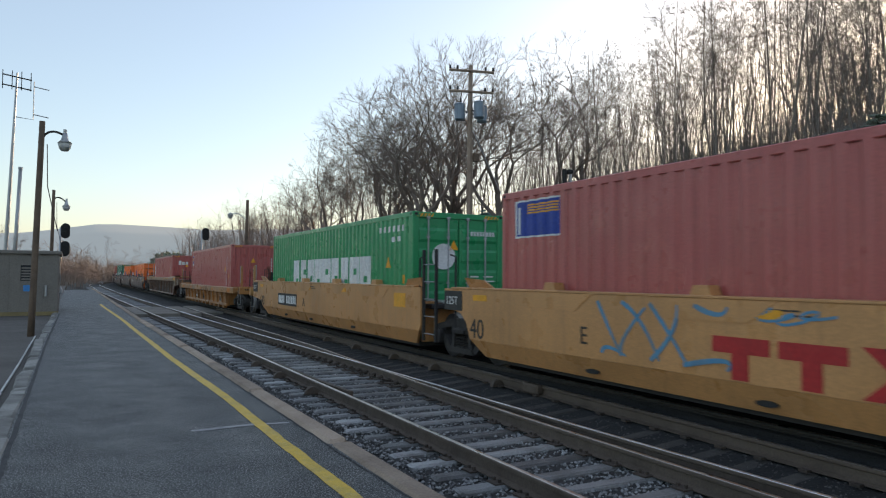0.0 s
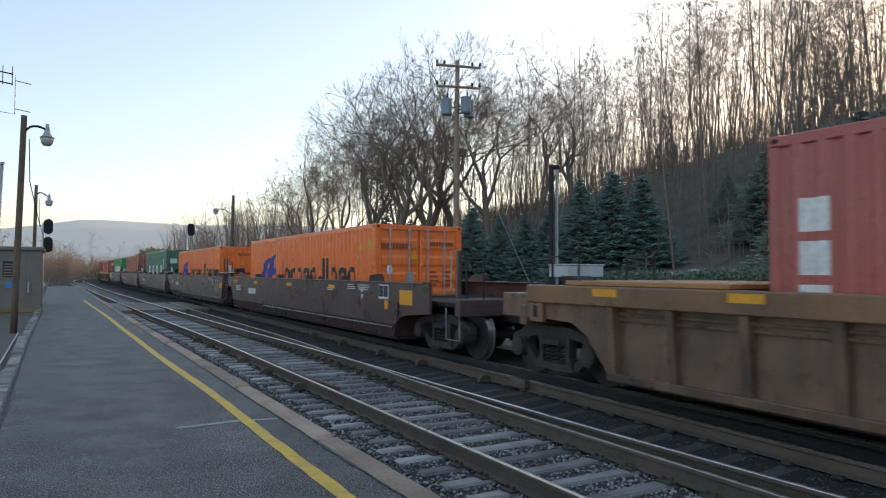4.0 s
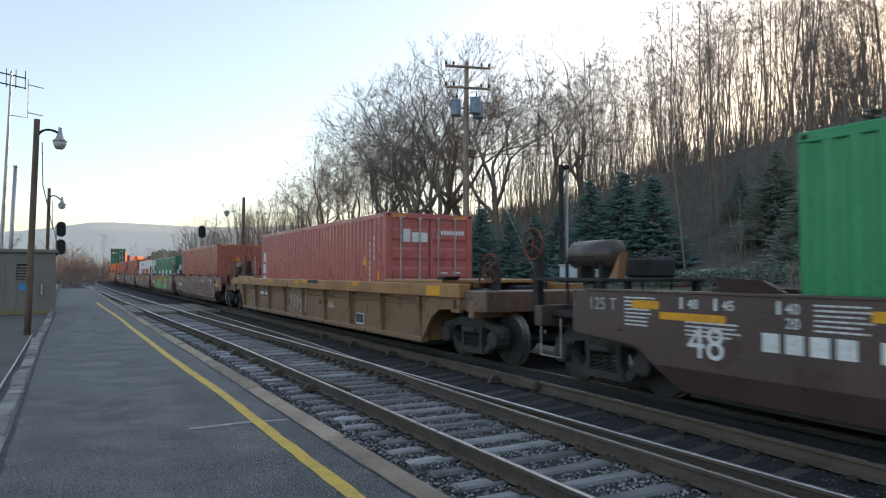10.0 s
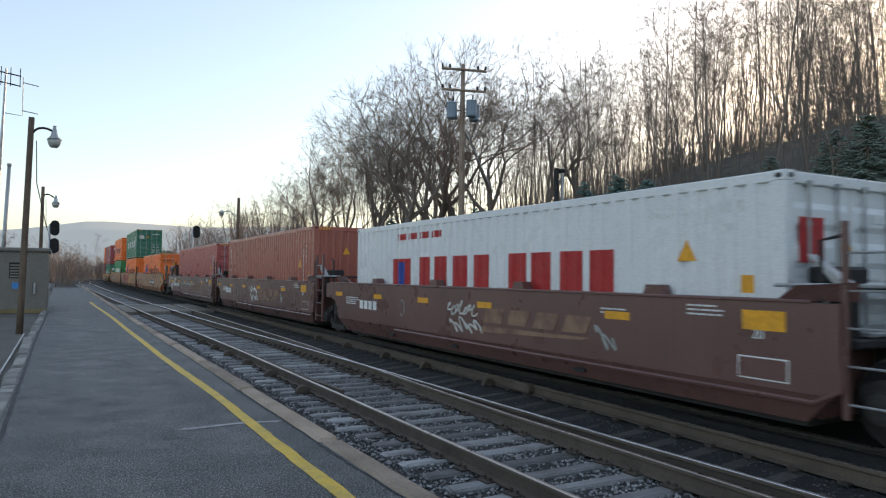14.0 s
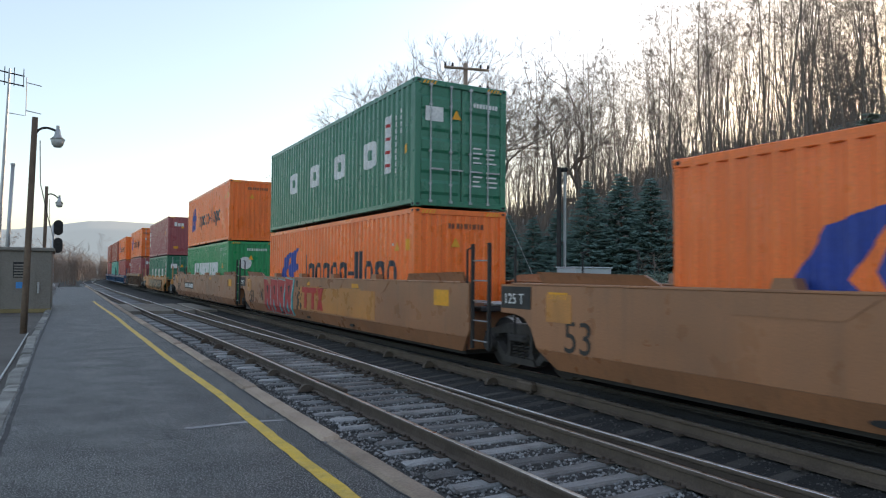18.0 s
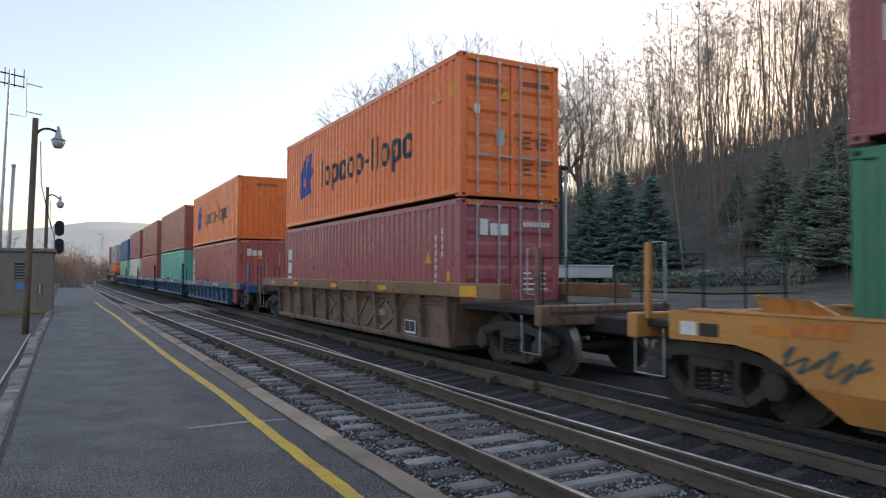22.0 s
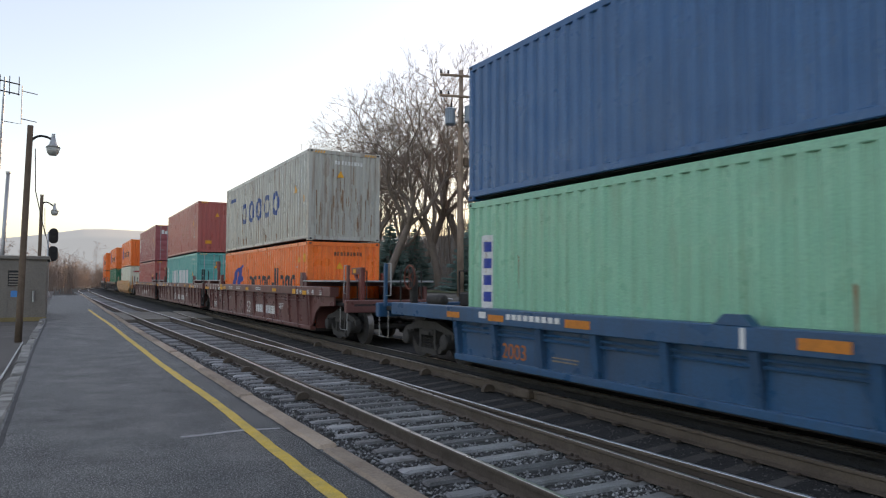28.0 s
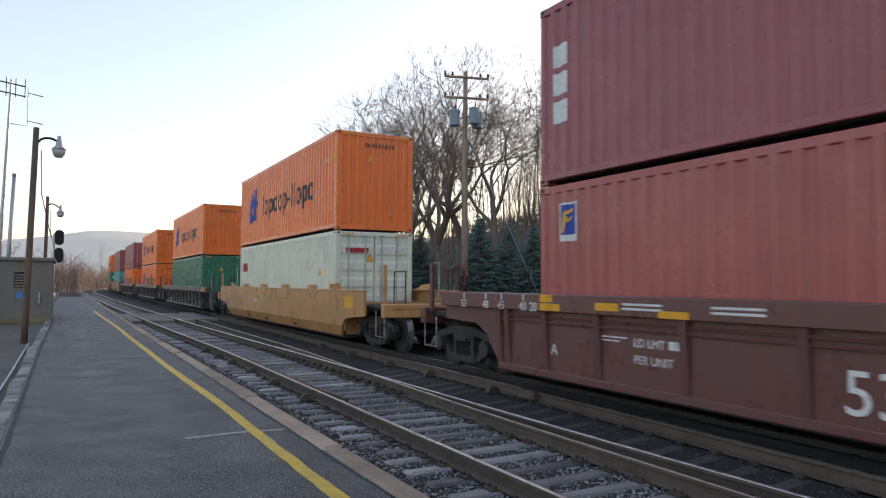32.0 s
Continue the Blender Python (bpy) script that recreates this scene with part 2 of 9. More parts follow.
FAR_TWIG = surface("brown_far_twigs", (0.22, 0.165, 0.135), 0.95, 0, (0.14, 0.105, 0.09), 0.4, 0.5, 10, 0.0)
NEEDLES = surface("blue_green_needles", (0.125, 0.20, 0.175), 0.9, 0, (0.07, 0.12, 0.10), 0.5, 2.0, 30, 0.0)
NEEDLES_DARK = surface("dark_green_needles", (0.19, 0.235, 0.185), 0.95, 0, (0.16, 0.20, 0.16), 0.5, 2.0, 30, 0.0)
LITTER = surface("brown_leaf_litter_slope", (0.12, 0.108, 0.088), 1.0, 0, (0.05, 0.05, 0.036), 0.9, 0.6, 3, 1.0)
LAWN = surface("dull_winter_grass", (0.07, 0.085, 0.03), 1.0, 0, (0.06, 0.05, 0.025), 0.6, 0.4, 25, 0.6)
SOIL = surface("dark_earth", (0.05, 0.045, 0.038), 1.0, 0, (0.03, 0.027, 0.022), 0.6, 0.1, 8, 0.5)
BLACK = surface("flat_black_paint", (0.012, 0.012, 0.013), 0.7, 0, (0.02, 0.02, 0.02), 0.3)
WHITE_MARK = surface("white_stencil_paint", (0.74, 0.74, 0.72), 0.6, 0, (0.3, 0.28, 0.26), 0.3, 1.5, 20, 0.02)
YELLOW_MARK = surface("yellow_reflective_patch", (0.80, 0.36, 0.015), 0.5, 0, (0.35, 0.18, 0.03), 0.3, 3.0, 20, 0.02)
ORANGE_MARK = surface("orange_reflective_patch", (0.62, 0.20, 0.02), 0.5, 0, (0.3, 0.11, 0.03), 0.3, 3.0, 20, 0.02)
BLUE_MARK = surface("blue_emblem_paint", (0.02, 0.055, 0.32), 0.55, 0, (0.02, 0.04, 0.15), 0.3, 2.0, 20, 0.02)
FADED_MARK = surface("faded_blue_letter_paint", (0.055, 0.11, 0.30), 0.7, 0, (0.30, 0.30, 0.29), 0.6, 3.0, 20, 0.02)
NAVY_MARK = surface("dark_letter_paint", (0.018, 0.028, 0.045), 0.55, 0, (0.03, 0.03, 0.03), 0.3, 2.0, 20, 0.02)
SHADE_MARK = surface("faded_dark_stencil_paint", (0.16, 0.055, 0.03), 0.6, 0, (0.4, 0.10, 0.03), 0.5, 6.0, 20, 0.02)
RED_MARK = surface("red_emblem_paint", (0.45, 0.02, 0.02), 0.55, 0, (0.2, 0.02, 0.02), 0.3, 2.0, 20, 0.02)
BLACK_MARK = surface("black_stencil_paint", (0.02, 0.02, 0.02), 0.6, 0, (0.05, 0.04, 0.03), 0.3, 2.0, 20, 0.02)
SPRAY_RED = surface("red_spray_paint", (0.42, 0.03, 0.03), 0.5, 0, (0.25, 0.02, 0.02), 0.4, 2.0, 10, 0.02)
SPRAY_CYAN = surface("cyan_spray_paint", (0.05, 0.38, 0.42), 0.5, 0, (0.03, 0.22, 0.26), 0.4, 2.0, 10, 0.02)
SPRAY_GREEN = surface("light_green_spray_paint", (0.18, 0.48, 0.13), 0.5, 0, (0.05, 0.28, 0.10), 0.6, 2.0, 10, 0.02)
SPRAY_SLATE = surface("slate_grey_spray_paint", (0.062, 0.072, 0.08), 0.6, 0, (0.045, 0.05, 0.055), 0.5, 2.0, 10, 0.02)
SPRAY_LILAC = surface("grey_lilac_spray_paint", (0.17, 0.18, 0.215), 0.6, 0, (0.09, 0.10, 0.11), 0.7, 2.0, 10, 0.02)
SPRAY_HAZE = surface("blue_grey_spray_paint", (0.10, 0.11, 0.135), 0.6, 0, (0.07, 0.07, 0.075), 0.7, 2.0, 10, 0.02)
SPRAY_TEAL = surface("dark_teal_spray_paint", (0.03, 0.08, 0.095), 0.6, 0, (0.04, 0.05, 0.05), 0.6, 2.0, 10, 0.02)
SPRAY_RUST = surface("rust_spray_paint", (0.26, 0.12, 0.06), 0.6, 0, (0.16, 0.11, 0.075), 0.8, 2.0, 10, 0.02)
RUST_STAIN = surface("brown_rust_stain", (0.25, 0.135, 0.07), 0.85, 0, (0.38, 0.31, 0.24), 0.9, 7.0, 30, 0.1)
RUST_POST = surface("weathered_rusty_post_paint", (0.20, 0.115, 0.07), 0.8, 0.1, (0.09, 0.055, 0.035), 0.6, 2.5, 20, 0.2)
SPRAY_KHAKI = surface("khaki_spray_paint", (0.20, 0.17, 0.11), 0.6, 0, (0.13, 0.11, 0.08), 0.7, 2.0, 10, 0.02)
SPRAY_TURQUOISE = surface("turquoise_spray_paint", (0.10, 0.40, 0.36), 0.55, 0, (0.12, 0.42, 0.2), 0.6, 2.0, 10, 0.02)
SPRAY_ORANGE = surface("orange_spray_paint", (0.55, 0.16, 0.03), 0.6, 0, (0.3, 0.09, 0.03), 0.6, 1.0, 10, 0.02)
SPRAY_BLUE = surface("pale_blue_spray_paint", (0.08, 0.26, 0.42), 0.6, 0, (0.2, 0.17, 0.1), 0.7, 2.5, 10, 0.02)
SPRAY_PALE = surface("pale_grey_spray_paint", (0.40, 0.42, 0.40), 0.6, 0, (0.15, 0.16, 0.15), 0.6, 2.5, 10, 0.02)
SPRAY_WHITE = surface("whitish_spray_paint", (0.60, 0.58, 0.54), 0.6, 0, (0.36, 0.33, 0.29), 0.5, 2.5, 10, 0.02)
SPRAY_OCHRE = surface("pale_ochre_smear_paint", (0.36, 0.215, 0.10), 0.7, 0, (0.26, 0.155, 0.085), 0.7, 3.0, 10, 0.02)
FADED_TAN = surface("faded_tan_emblem_paint", (0.27, 0.16, 0.10), 0.7, 0, (0.16, 0.075, 0.06), 0.9, 4.0, 10, 0.02)
SPRAY_GREY = surface("dull_grey_spray_paint", (0.13, 0.14, 0.15), 0.6, 0, (0.07, 0.07, 0.075), 0.6, 2.0, 10, 0.02)
SPRAY_SAND = surface("sand_spray_paint", (0.31, 0.24, 0.165), 0.6, 0, (0.25, 0.18, 0.12), 0.6, 2.0, 10, 0.02)
SPRAY_MOSS = surface("dull_moss_spray_paint", (0.14, 0.16, 0.09), 0.6, 0, (0.13, 0.10, 0.07), 0.8, 2.5, 10, 0.02)
SPRAY_LIME = surface("lime_spray_paint", (0.22, 0.30, 0.09), 0.6, 0, (0.12, 0.15, 0.05), 0.7, 2.5, 10, 0.02)
# no lamp: distance haze is put into this pale colour and its weak emission
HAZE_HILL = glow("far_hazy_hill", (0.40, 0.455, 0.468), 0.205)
CABINET = surface("white_metal_cabinet", (0.55, 0.58, 0.60), 0.5, 0, (0.3, 0.3, 0.3), 0.3)
TRANSFORMER = surface("blue_grey_transformer_enamel", (0.22, 0.28, 0.34), 0.45, 0.1, (0.12, 0.13, 0.14), 0.3)
LAMP_GLASS = surface("dull_lamp_glass", (0.45, 0.45, 0.42), 0.25, 0, (0.25, 0.25, 0.23), 0.3)
SIGN_BLUE = surface("blue_enamel_sign", (0.04, 0.25, 0.60), 0.4, 0, (0.02, 0.1, 0.3), 0.2)
RED_STEEL = surface("red_brown_painted_steel", (0.22, 0.055, 0.045), 0.5, 0, (0.1, 0.04, 0.035), 0.5, 2.0, 20, 0.1)
RUST = surface("rusted_red_steel", (0.20, 0.06, 0.035), 0.8, 0.1, (0.1, 0.04, 0.03), 0.6, 2.0, 20, 0.3)


# ---- geometry helpers ----
class Geo:
    """Vertices and faces of one mesh, gathered piece by piece."""

    def __init__(self):
        self.v, self.f = [], []

    def add(self, verts, faces):
        k = len(self.v)
        self.v.extend(verts)
        self.f.extend([tuple(i + k for i in f) for f in faces])
        return self

    def box(self, x0, x1, y0, y1, z0, z1):
        return self.add([(x, y, z) for x in (x0, x1) for y in (y0, y1) for z in (z0, z1)],
                        [(0, 1, 3, 2), (4, 6, 7, 5), (0, 4, 5, 1), (2, 3, 7, 6), (0, 2, 6, 4), (1, 5, 7, 3)])

    def block(self, x0, x1, y0, y1, z0, z1, c=0.02):
        """A box with chamfered edges."""
        c = min(c, (x1 - x0) / 3, (y1 - y0) / 3, (z1 - z0) / 3)
        o, m = (x0, y0, z0), (x1, y1, z1)
        verts, index = [], {}
        for sx in (0, 1):
            for sy in (0, 1):
                for sz in (0, 1):
                    s = (sx, sy, sz)
                    for ax in range(3):
                        p = [m[k] - c if s[k] else o[k] + c for k in range(3)]
                        p[ax] = m[ax] if s[ax] else o[ax]
                        index[s, ax] = len(verts)
                        verts.append(tuple(p))
        faces = []
        for ax in range(3):
            u, w = (ax + 1) % 3, (ax + 2) % 3
            for side in (0, 1):
                ring = []
                for a_, b_ in ((0, 0), (1, 0), (1, 1), (0, 1)):
                    s = [0, 0, 0]
                    s[ax], s[u], s[w] = side, a_, b_
                    ring.append(index[tuple(s), ax])
                faces.append(tuple(ring if side else ring[::-1]))
            for a_ in (0, 1):
                for b_ in (0, 1):
                    s0, s1 = [0, 0, 0], [0, 0, 0]
                    s0[ax], s1[ax] = 0, 1
                    s0[u] = s1[u] = a_
                    s0[w] = s1[w] = b_
                    q = [index[tuple(s0), u], index[tuple(s1), u], index[tuple(s1), w], index[tuple(s0), w]]
                    faces.append(tuple(q if a_ == b_ else q[::-1]))
        for sx in (0, 1):
            for sy in (0, 1):
                for sz in (0, 1):
                    q = [index[(sx, sy, sz), k] for k in range(3)]
                    faces.append(tuple(q if (sx + sy + sz) % 2 else q[::-1]))
        return self.add(verts, faces)

    def tube(self, points, radii, n=8, cap=True):
        """A round bar through points, of one radius or one for each point."""
        pts = [Vector(p) for p in points]
        if isinstance(radii, (int, float)):
            radii = [radii] * len(pts)
        verts, faces = [], []
        side = None
        for k, p in enumerate(pts):
            d = (pts[min(k + 1, len(pts) - 1)] - pts[max(k - 1, 0)]).normalized()
            if side is None:
                side = d.orthogonal().normalized()
            side = (side - d * side.dot(d)).normalized()
            up = d.cross(side)
            for j in range(n):
                t = 2 * math.pi * j / n
                verts.append(tuple(p + (side * math.cos(t) + up * math.sin(t)) * radii[k]))
        for k in range(len(pts) - 1):
            for j in range(n):
                a_, b_ = k * n + j, k * n + (j + 1) % n
                faces.append((a_, b_, b_ + n, a_ + n))
        if cap:
            faces.append(tuple(range(n - 1, -1, -1)))
            faces.append(tuple(range(len(verts) - n, len(verts))))
        return self.add(verts, faces)

    def prism(self, outline, axis, a0, a1):
        """An outline (two coordinates a corner) pushed along an axis: 'x' takes (y, z), 'y' takes (x, z), 'z' takes (x, y)."""
        def at(p, w):
            return {"x": (w, p[0], p[1]), "y": (p[0], w, p[1]), "z": (p[0], p[1], w)}[axis]
        n = len(outline)
        verts = [at(p, a0) for p in outline] + [at(p, a1) for p in outline]
        faces = [(k, (k + 1) % n, n + (k + 1) % n, n + k) for k in range(n)]
        faces += [tuple(range(n - 1, -1, -1)), tuple(range(n, 2 * n))]
        return self.add(verts, faces)

    def mesh(self, name, material, smooth=False):
        me = bpy.data.meshes.new(name)
        me.from_pydata(self.v, [], self.f)
        bm = bmesh.new()
        bm.from_mesh(me)
        bmesh.ops.recalc_face_normals(bm, faces=bm.faces)
        bm.to_mesh(me)
        bm.free()
        if material:
            me.materials.append(material)
        if smooth:
            me.polygons.foreach_set("use_smooth", [True] * len(me.polygons))
        me.update()
        return me


def part(name, geo, material, parent, label="", smooth=False, at=None):
    """One mesh object under a thing or part."""
    me = geo if isinstance(geo, bpy.types.Mesh) else geo.mesh(name, material, smooth)
    ob = new(name, me)
    ob.parent = parent
    if at is not None:
        ob.matrix_basis = at
    if label:
        tagged(ob, label)
    return ob


def thing(name, label, category, at=None, group="", kind=""):
    ob = new(name)
    ob.empty_display_size = 0.3
    if at is not None:
        ob.matrix_basis = at
    return tagged(ob, label, category, group, kind)


def whole(name, geo, material, label, category="", kind="", smooth=False, group=""):
    """A thing of one mesh."""
    return tagged(new(name, geo if isinstance(geo, bpy.types.Mesh) else geo.mesh(name, material, smooth)), label, category, group, kind)


def smoothstep(a_, b_, x):
    t = min(1.0, max(0.0, (x - a_) / (b_ - a_)))
    return t * t * (3 - 2 * t)


STORE = {}


def kept(key, build):
    """Meshes that alike parts share."""
    if key not in STORE:
        STORE[key] = build()
    return STORE[key]


# ---- the line of the tracks ----
MAIN_X, MAIN_Z = 7.99, 0.28
BEND, RADIUS, SWEEP = 125.0, 400.0, 0.6


def main_at(s):
    """Place and heading (clockwise) of the main track, s metres along it."""
    if s <= BEND:
        return MAIN_X, s, 0.0
    a_ = min((s - BEND) / RADIUS, SWEEP)
    x, y = MAIN_X + RADIUS * (1 - math.cos(a_)), BEND + RADIUS * math.sin(a_)
    rest = max(0.0, s - BEND - RADIUS * SWEEP)
    return x + rest * math.sin(a_), y + rest * math.cos(a_), a_


def near_x(y):
    """Offset of the platform track's middle from the main track."""
    return through_points(((-60, -3.355), (18, -3.355), (22, -3.42), (26, -3.52), (31.5, -3.66), (40, -3.79), (53, -4.0), (79, -4.38), (120, -4.38)), y)


def through_points(points, y):
    """A smooth line through (distance, value) rows."""
    if y <= points[0][0]:
        return points[0][1] + (y - points[0][0]) * (points[1][1] - points[0][1]) / (points[1][0] - points[0][0])
    for (y0, v0), (y1, v1) in zip(points, points[1:]):
        if y <= y1:
            return v0 + (v1 - v0) * (y - y0) / (y1 - y0)
    return points[-1][1]


def shining_x(y):
    """Offset of the bright rail: the turnout's left rail, beyond the frog the platform track's right rail."""
    return through_points(((3, -2.17), (3.9, -2.20), (6, -2.27), (10, -2.35), (13.8, -2.42), (19.4, -2.57), (22, -2.668)), y) if y < 22 else near_x(y) + 0.752


def crossed_x(y):
    """Offset of the dull rail that crosses the bright one at the frog."""
    return through_points(((-60, -2.603), (8, -2.59), (11, -2.50), (13.3, -2.41), (15.5, -2.31), (18, -2.20), (21, -2.14), (30, -2.12), (42, -2.02)), y)


def dull_x(y):
    """Offset of the turnout's dull right rail."""
    return through_points(((3, -1.26), (4.2, -1.23), (5.3, -1.19), (6.7, -1.13), (9.3, -1.06), (13, -1.02), (17, -1.0), (21, -0.96), (40, -0.80)), y)


def beside(s, off, z):
    """A point off metres to the right of the main track."""
    x, y, a_ = main_at(s)
    return Vector((x + off * math.cos(a_), y - off * math.sin(a_), z))


def steps(a_, b_, near=1.0, far=8.0):
    out, s = [], a_
    while s < b_:
        out.append(s)
        s += near if -12 < s < 90 else (3.0 if 90 <= s < 260 else far)
    return out + [b_]


RAIL_OUTLINE = [(-0.07, -0.172), (0.07, -0.172), (0.07, -0.160), (0.012, -0.140), (0.010, -0.050), (0.036, -0.036), (0.036, -0.008),
                (0.028, 0.0), (-0.028, 0.0), (-0.036, -0.008), (-0.036, -0.036), (-0.010, -0.050), (-0.012, -0.140), (-0.07, -0.160)]


def rail(parent, where, level, label, a_=-60.0, b_=300.0, worn=None, side=None):
    """A rail with its foot, web and head; the worn head is a strip of its own."""
    body, head = Geo(), Geo()
    n = len(RAIL_OUTLINE)
    ss = steps(a_, b_)
    for s in ss:
        for u, w in RAIL_OUTLINE:
            body.v.append(tuple(beside(s, where(s) + u, level(s) + w)))
        for u, w in ((-0.033, -0.006), (0.033, -0.006), (0.022, 0.004), (0.0, 0.006), (-0.022, 0.004)):
            head.v.append(tuple(beside(s, where(s) + u, level(s) + w)))
    for k in range(len(ss) - 1):
        body.f += [(k * n + j, k * n + (j + 1) % n, (k + 1) * n + (j + 1) % n, (k + 1) * n + j) for j in range(n)]
        head.f += [(k * 5 + j, k * 5 + (j + 1) % 5, (k + 1) * 5 + (j + 1) % 5, (k + 1) * 5 + j) for j in range(5)]
    ob = part("rail", body, side or RAIL_SIDE, parent, label)
    part("railhead", head, worn or RAIL_TOP, ob, "worn running surface" if worn else "polished running surface")
    return ob


# ---- ground ----
g = Geo()
g.add([(-3000, -3000, -0.6), (3000, -3000, -0.6), (3000, 3000, -0.6), (-3000, 3000, -0.6)], [(0, 1, 2, 3)])
whole("ground", g, SOIL, "dark bare earth reaching to the horizon", "ground", "structure")


def bed_height(off, s=60.0):
    """Ballast height across the line, off metres from the main track; the main line lies higher."""
    z = -0.118 + 0.10 * min(1.0, max(0.0, (off + 2.3) / 1.1))
    edge = dull_x(min(40.0, max(3.0, s)))
    z += 0.225 * smoothstep(edge + 0.05, edge + 0.30, off)
    z -= 0.35 * smoothstep(1.6, 2.9, off)
    return z - 0.06 * smoothstep(4.6, 5.2, -off)


g = Geo()
offs = [-5.42, -4.9, -4.2, -3.4, -2.6, -2.3, -1.8, -1.5, -1.35, -1.2, -1.1, -1.0, -0.9, -0.8, -0.7, -0.6, -0.4, 0, 0.6, 1.2, 1.6, 2.0, 2.5, 3.0, 3.6]
ss = steps(-120, 420)
for s in ss:
    for o in offs:
        g.v.append(tuple(beside(s, o, bed_height(o, s))))
m_ = len(offs)
for k in range(len(ss) - 1):
    for j in range(m_ - 1):
        g.f.append((k * m_ + j, k * m_ + j + 1, (k + 1) * m_ + j + 1, (k + 1) * m_ + j))
whole("ballast_bed", g, BALLAST, "bed of dark grey crushed-stone ballast under the tracks", "ballast", "structure")


# dark strip along the main track: sooty stone with the under-train shade painted in
g = Geo()
offs = [-2.16, -1.8, -1.5, -1.35, -1.2, -1.1, -1.0, -0.9, -0.8, -0.7, -0.6, -0.4, 0, 0.6, 1.2, 1.6, 2.0, 2.4]
for s in ss:
    for o in offs:
        g.v.append(tuple(beside(s, o, bed_height(o, s) + 0.006)))
m_ = len(offs)
for k in range(len(ss) - 1):
    for j in range(m_ - 1):
        g.f.append((k * m_ + j, k * m_ + j + 1, (k + 1) * m_ + j + 1, (k + 1) * m_ + j))
whole("sooty_ballast", g, SHADED_SOOT_BALLAST, "sooty ballast under the main track with the train's shade in its colour", "ballast", "structure")


def slope_height(off, y):
    """Land beyond the line: a yard, a lawn, then a wooded hill with a level top."""
    z = -0.3 + 1.5 * smoothstep(4.5, 11, off)
    fade = 1 - 0.35 * smoothstep(45, 95, y) - 0.5 * smoothstep(95, 180, y)
    z += fade * 15.0 * smoothstep(20, 56, off) ** 0.9 * (0.93 + 0.07 * math.sin(y * 0.07))
    z += 0.5 * noise.noise((off * 0.11, y * 0.11, 3.0)) * smoothstep(14, 30, off)
    return z


g = Geo()
offs = [3.4, 4.5, 6, 8, 10, 12, 15, 18, 20] + [20 + 3 * k for k in range(1, 19)] + [80, 95, 120, 160, 240]
ys = [-160, -110] + [-80 + 5 * k for k in range(60)] + [235, 260, 300, 360, 430]
for y in ys:
    for o in offs:
        p = beside(y, o, slope_height(o, y))
        g.v.append(tuple(p))
m_ = len(offs)
for k in range(len(ys) - 1):
    for j in range(m_ - 1):
        g.f.append((k * m_ + j, k * m_ + j + 1, (k + 1) * m_ + j + 1, (k + 1) * m_ + j))
whole("hillside", g, LITTER, "steep brown hillside covered in dead leaves", "hillside", "structure", smooth=True)

g = Geo()
ys = [18 + 3 * k for k in range(16)]
for y in ys:
    for o in (13.5, 15, 17, 19):
        g.v.append(tuple(beside(y, o, slope_height(o, y) + 0.05)))
for k in range(len(ys) - 1):
    for j in range(3):
        g.f.append((k * 4 + j, k * 4 + j + 1, (k + 1) * 4 + j + 1, (k + 1) * 4 + j))
whole("lawn", g, LAWN, "strip of dull green winter grass at the hill's foot", "lawn", "structure")

g = Geo().box(-80, -0.57, -60, 130, -0.5, 0.08)
whole("yard", g, GRAVEL, "dark gravel yard beside the platform", "ground", "structure")

# ---- platform ----
platform = thing("platform", "low station platform of worn grey asphalt", "platform", kind="structure")
g = Geo().box(-0.56, 2.47, -30, 88, -0.5, 0.2)
part("paving", g, ASPHALT, platform, "worn asphalt surface")
rng = random.Random(5)


def line_strip(x_of, y0, y1, wide, z, gap=0.5):
    """A painted line with slightly ragged sides."""
    q = Geo()
    ys_ = [y0 + gap * k for k in range(int((y1 - y0) / gap) + 1)]
    for y in ys_:
        w = wide / 2 * (1 + rng.uniform(-0.07, 0.07))
        x = x_of(y) + rng.uniform(-0.008, 0.008)
        q.v += [(x - w, y, z), (x + w, y, z), (x - w, y, z - 0.003), (x + w, y, z - 0.003)]
    for k in range(len(ys_) - 1):
        j = k * 4
        q.f += [(j, j + 1, j + 5, j + 4), (j, j + 4, j + 6, j + 2), (j + 1, j + 3, j + 7, j + 5)]
    return q


part("safety_line", line_strip(lambda y: 2.035 - 0.02 * smoothstep(4, 9, y) + 0.016 * math.exp(-((y - 10.2) / 1.6) ** 2) - 0.105 * smoothstep(9, 18, y) - 0.06 * smoothstep(17, 26, y) - 0.24 * smoothstep(26, 46, y), -10, 46.0, 0.135, 0.206, 0.25), YELLOW_LINE, platform, "worn hand-painted yellow safety line")
q = Geo().add([(1.24, 8.37, 0.205), (1.60, 8.40, 0.205), (1.95, 8.42, 0.205), (2.36, 8.32, 0.205), (2.36, 8.26, 0.205), (1.94, 8.33, 0.205), (1.59, 8.30, 0.205), (1.25, 8.27, 0.205)], [(0, 1, 2, 3, 4, 5, 6, 7)])
part("cross_mark", q, WHITE_LINE, platform, "faded white cross mark")


def edge_block(length, wide, deep, seed):
    r = random.Random(seed)
    q = Geo().block(-wide / 2, wide / 2, -length / 2, length / 2, -deep, 0, 0.045)
    q.v = [(x + r.uniform(-0.012, 0.012), y + r.uniform(-0.01, 0.01), z + r.uniform(-0.008, 0.008)) for x, y, z in q.v]
    return q


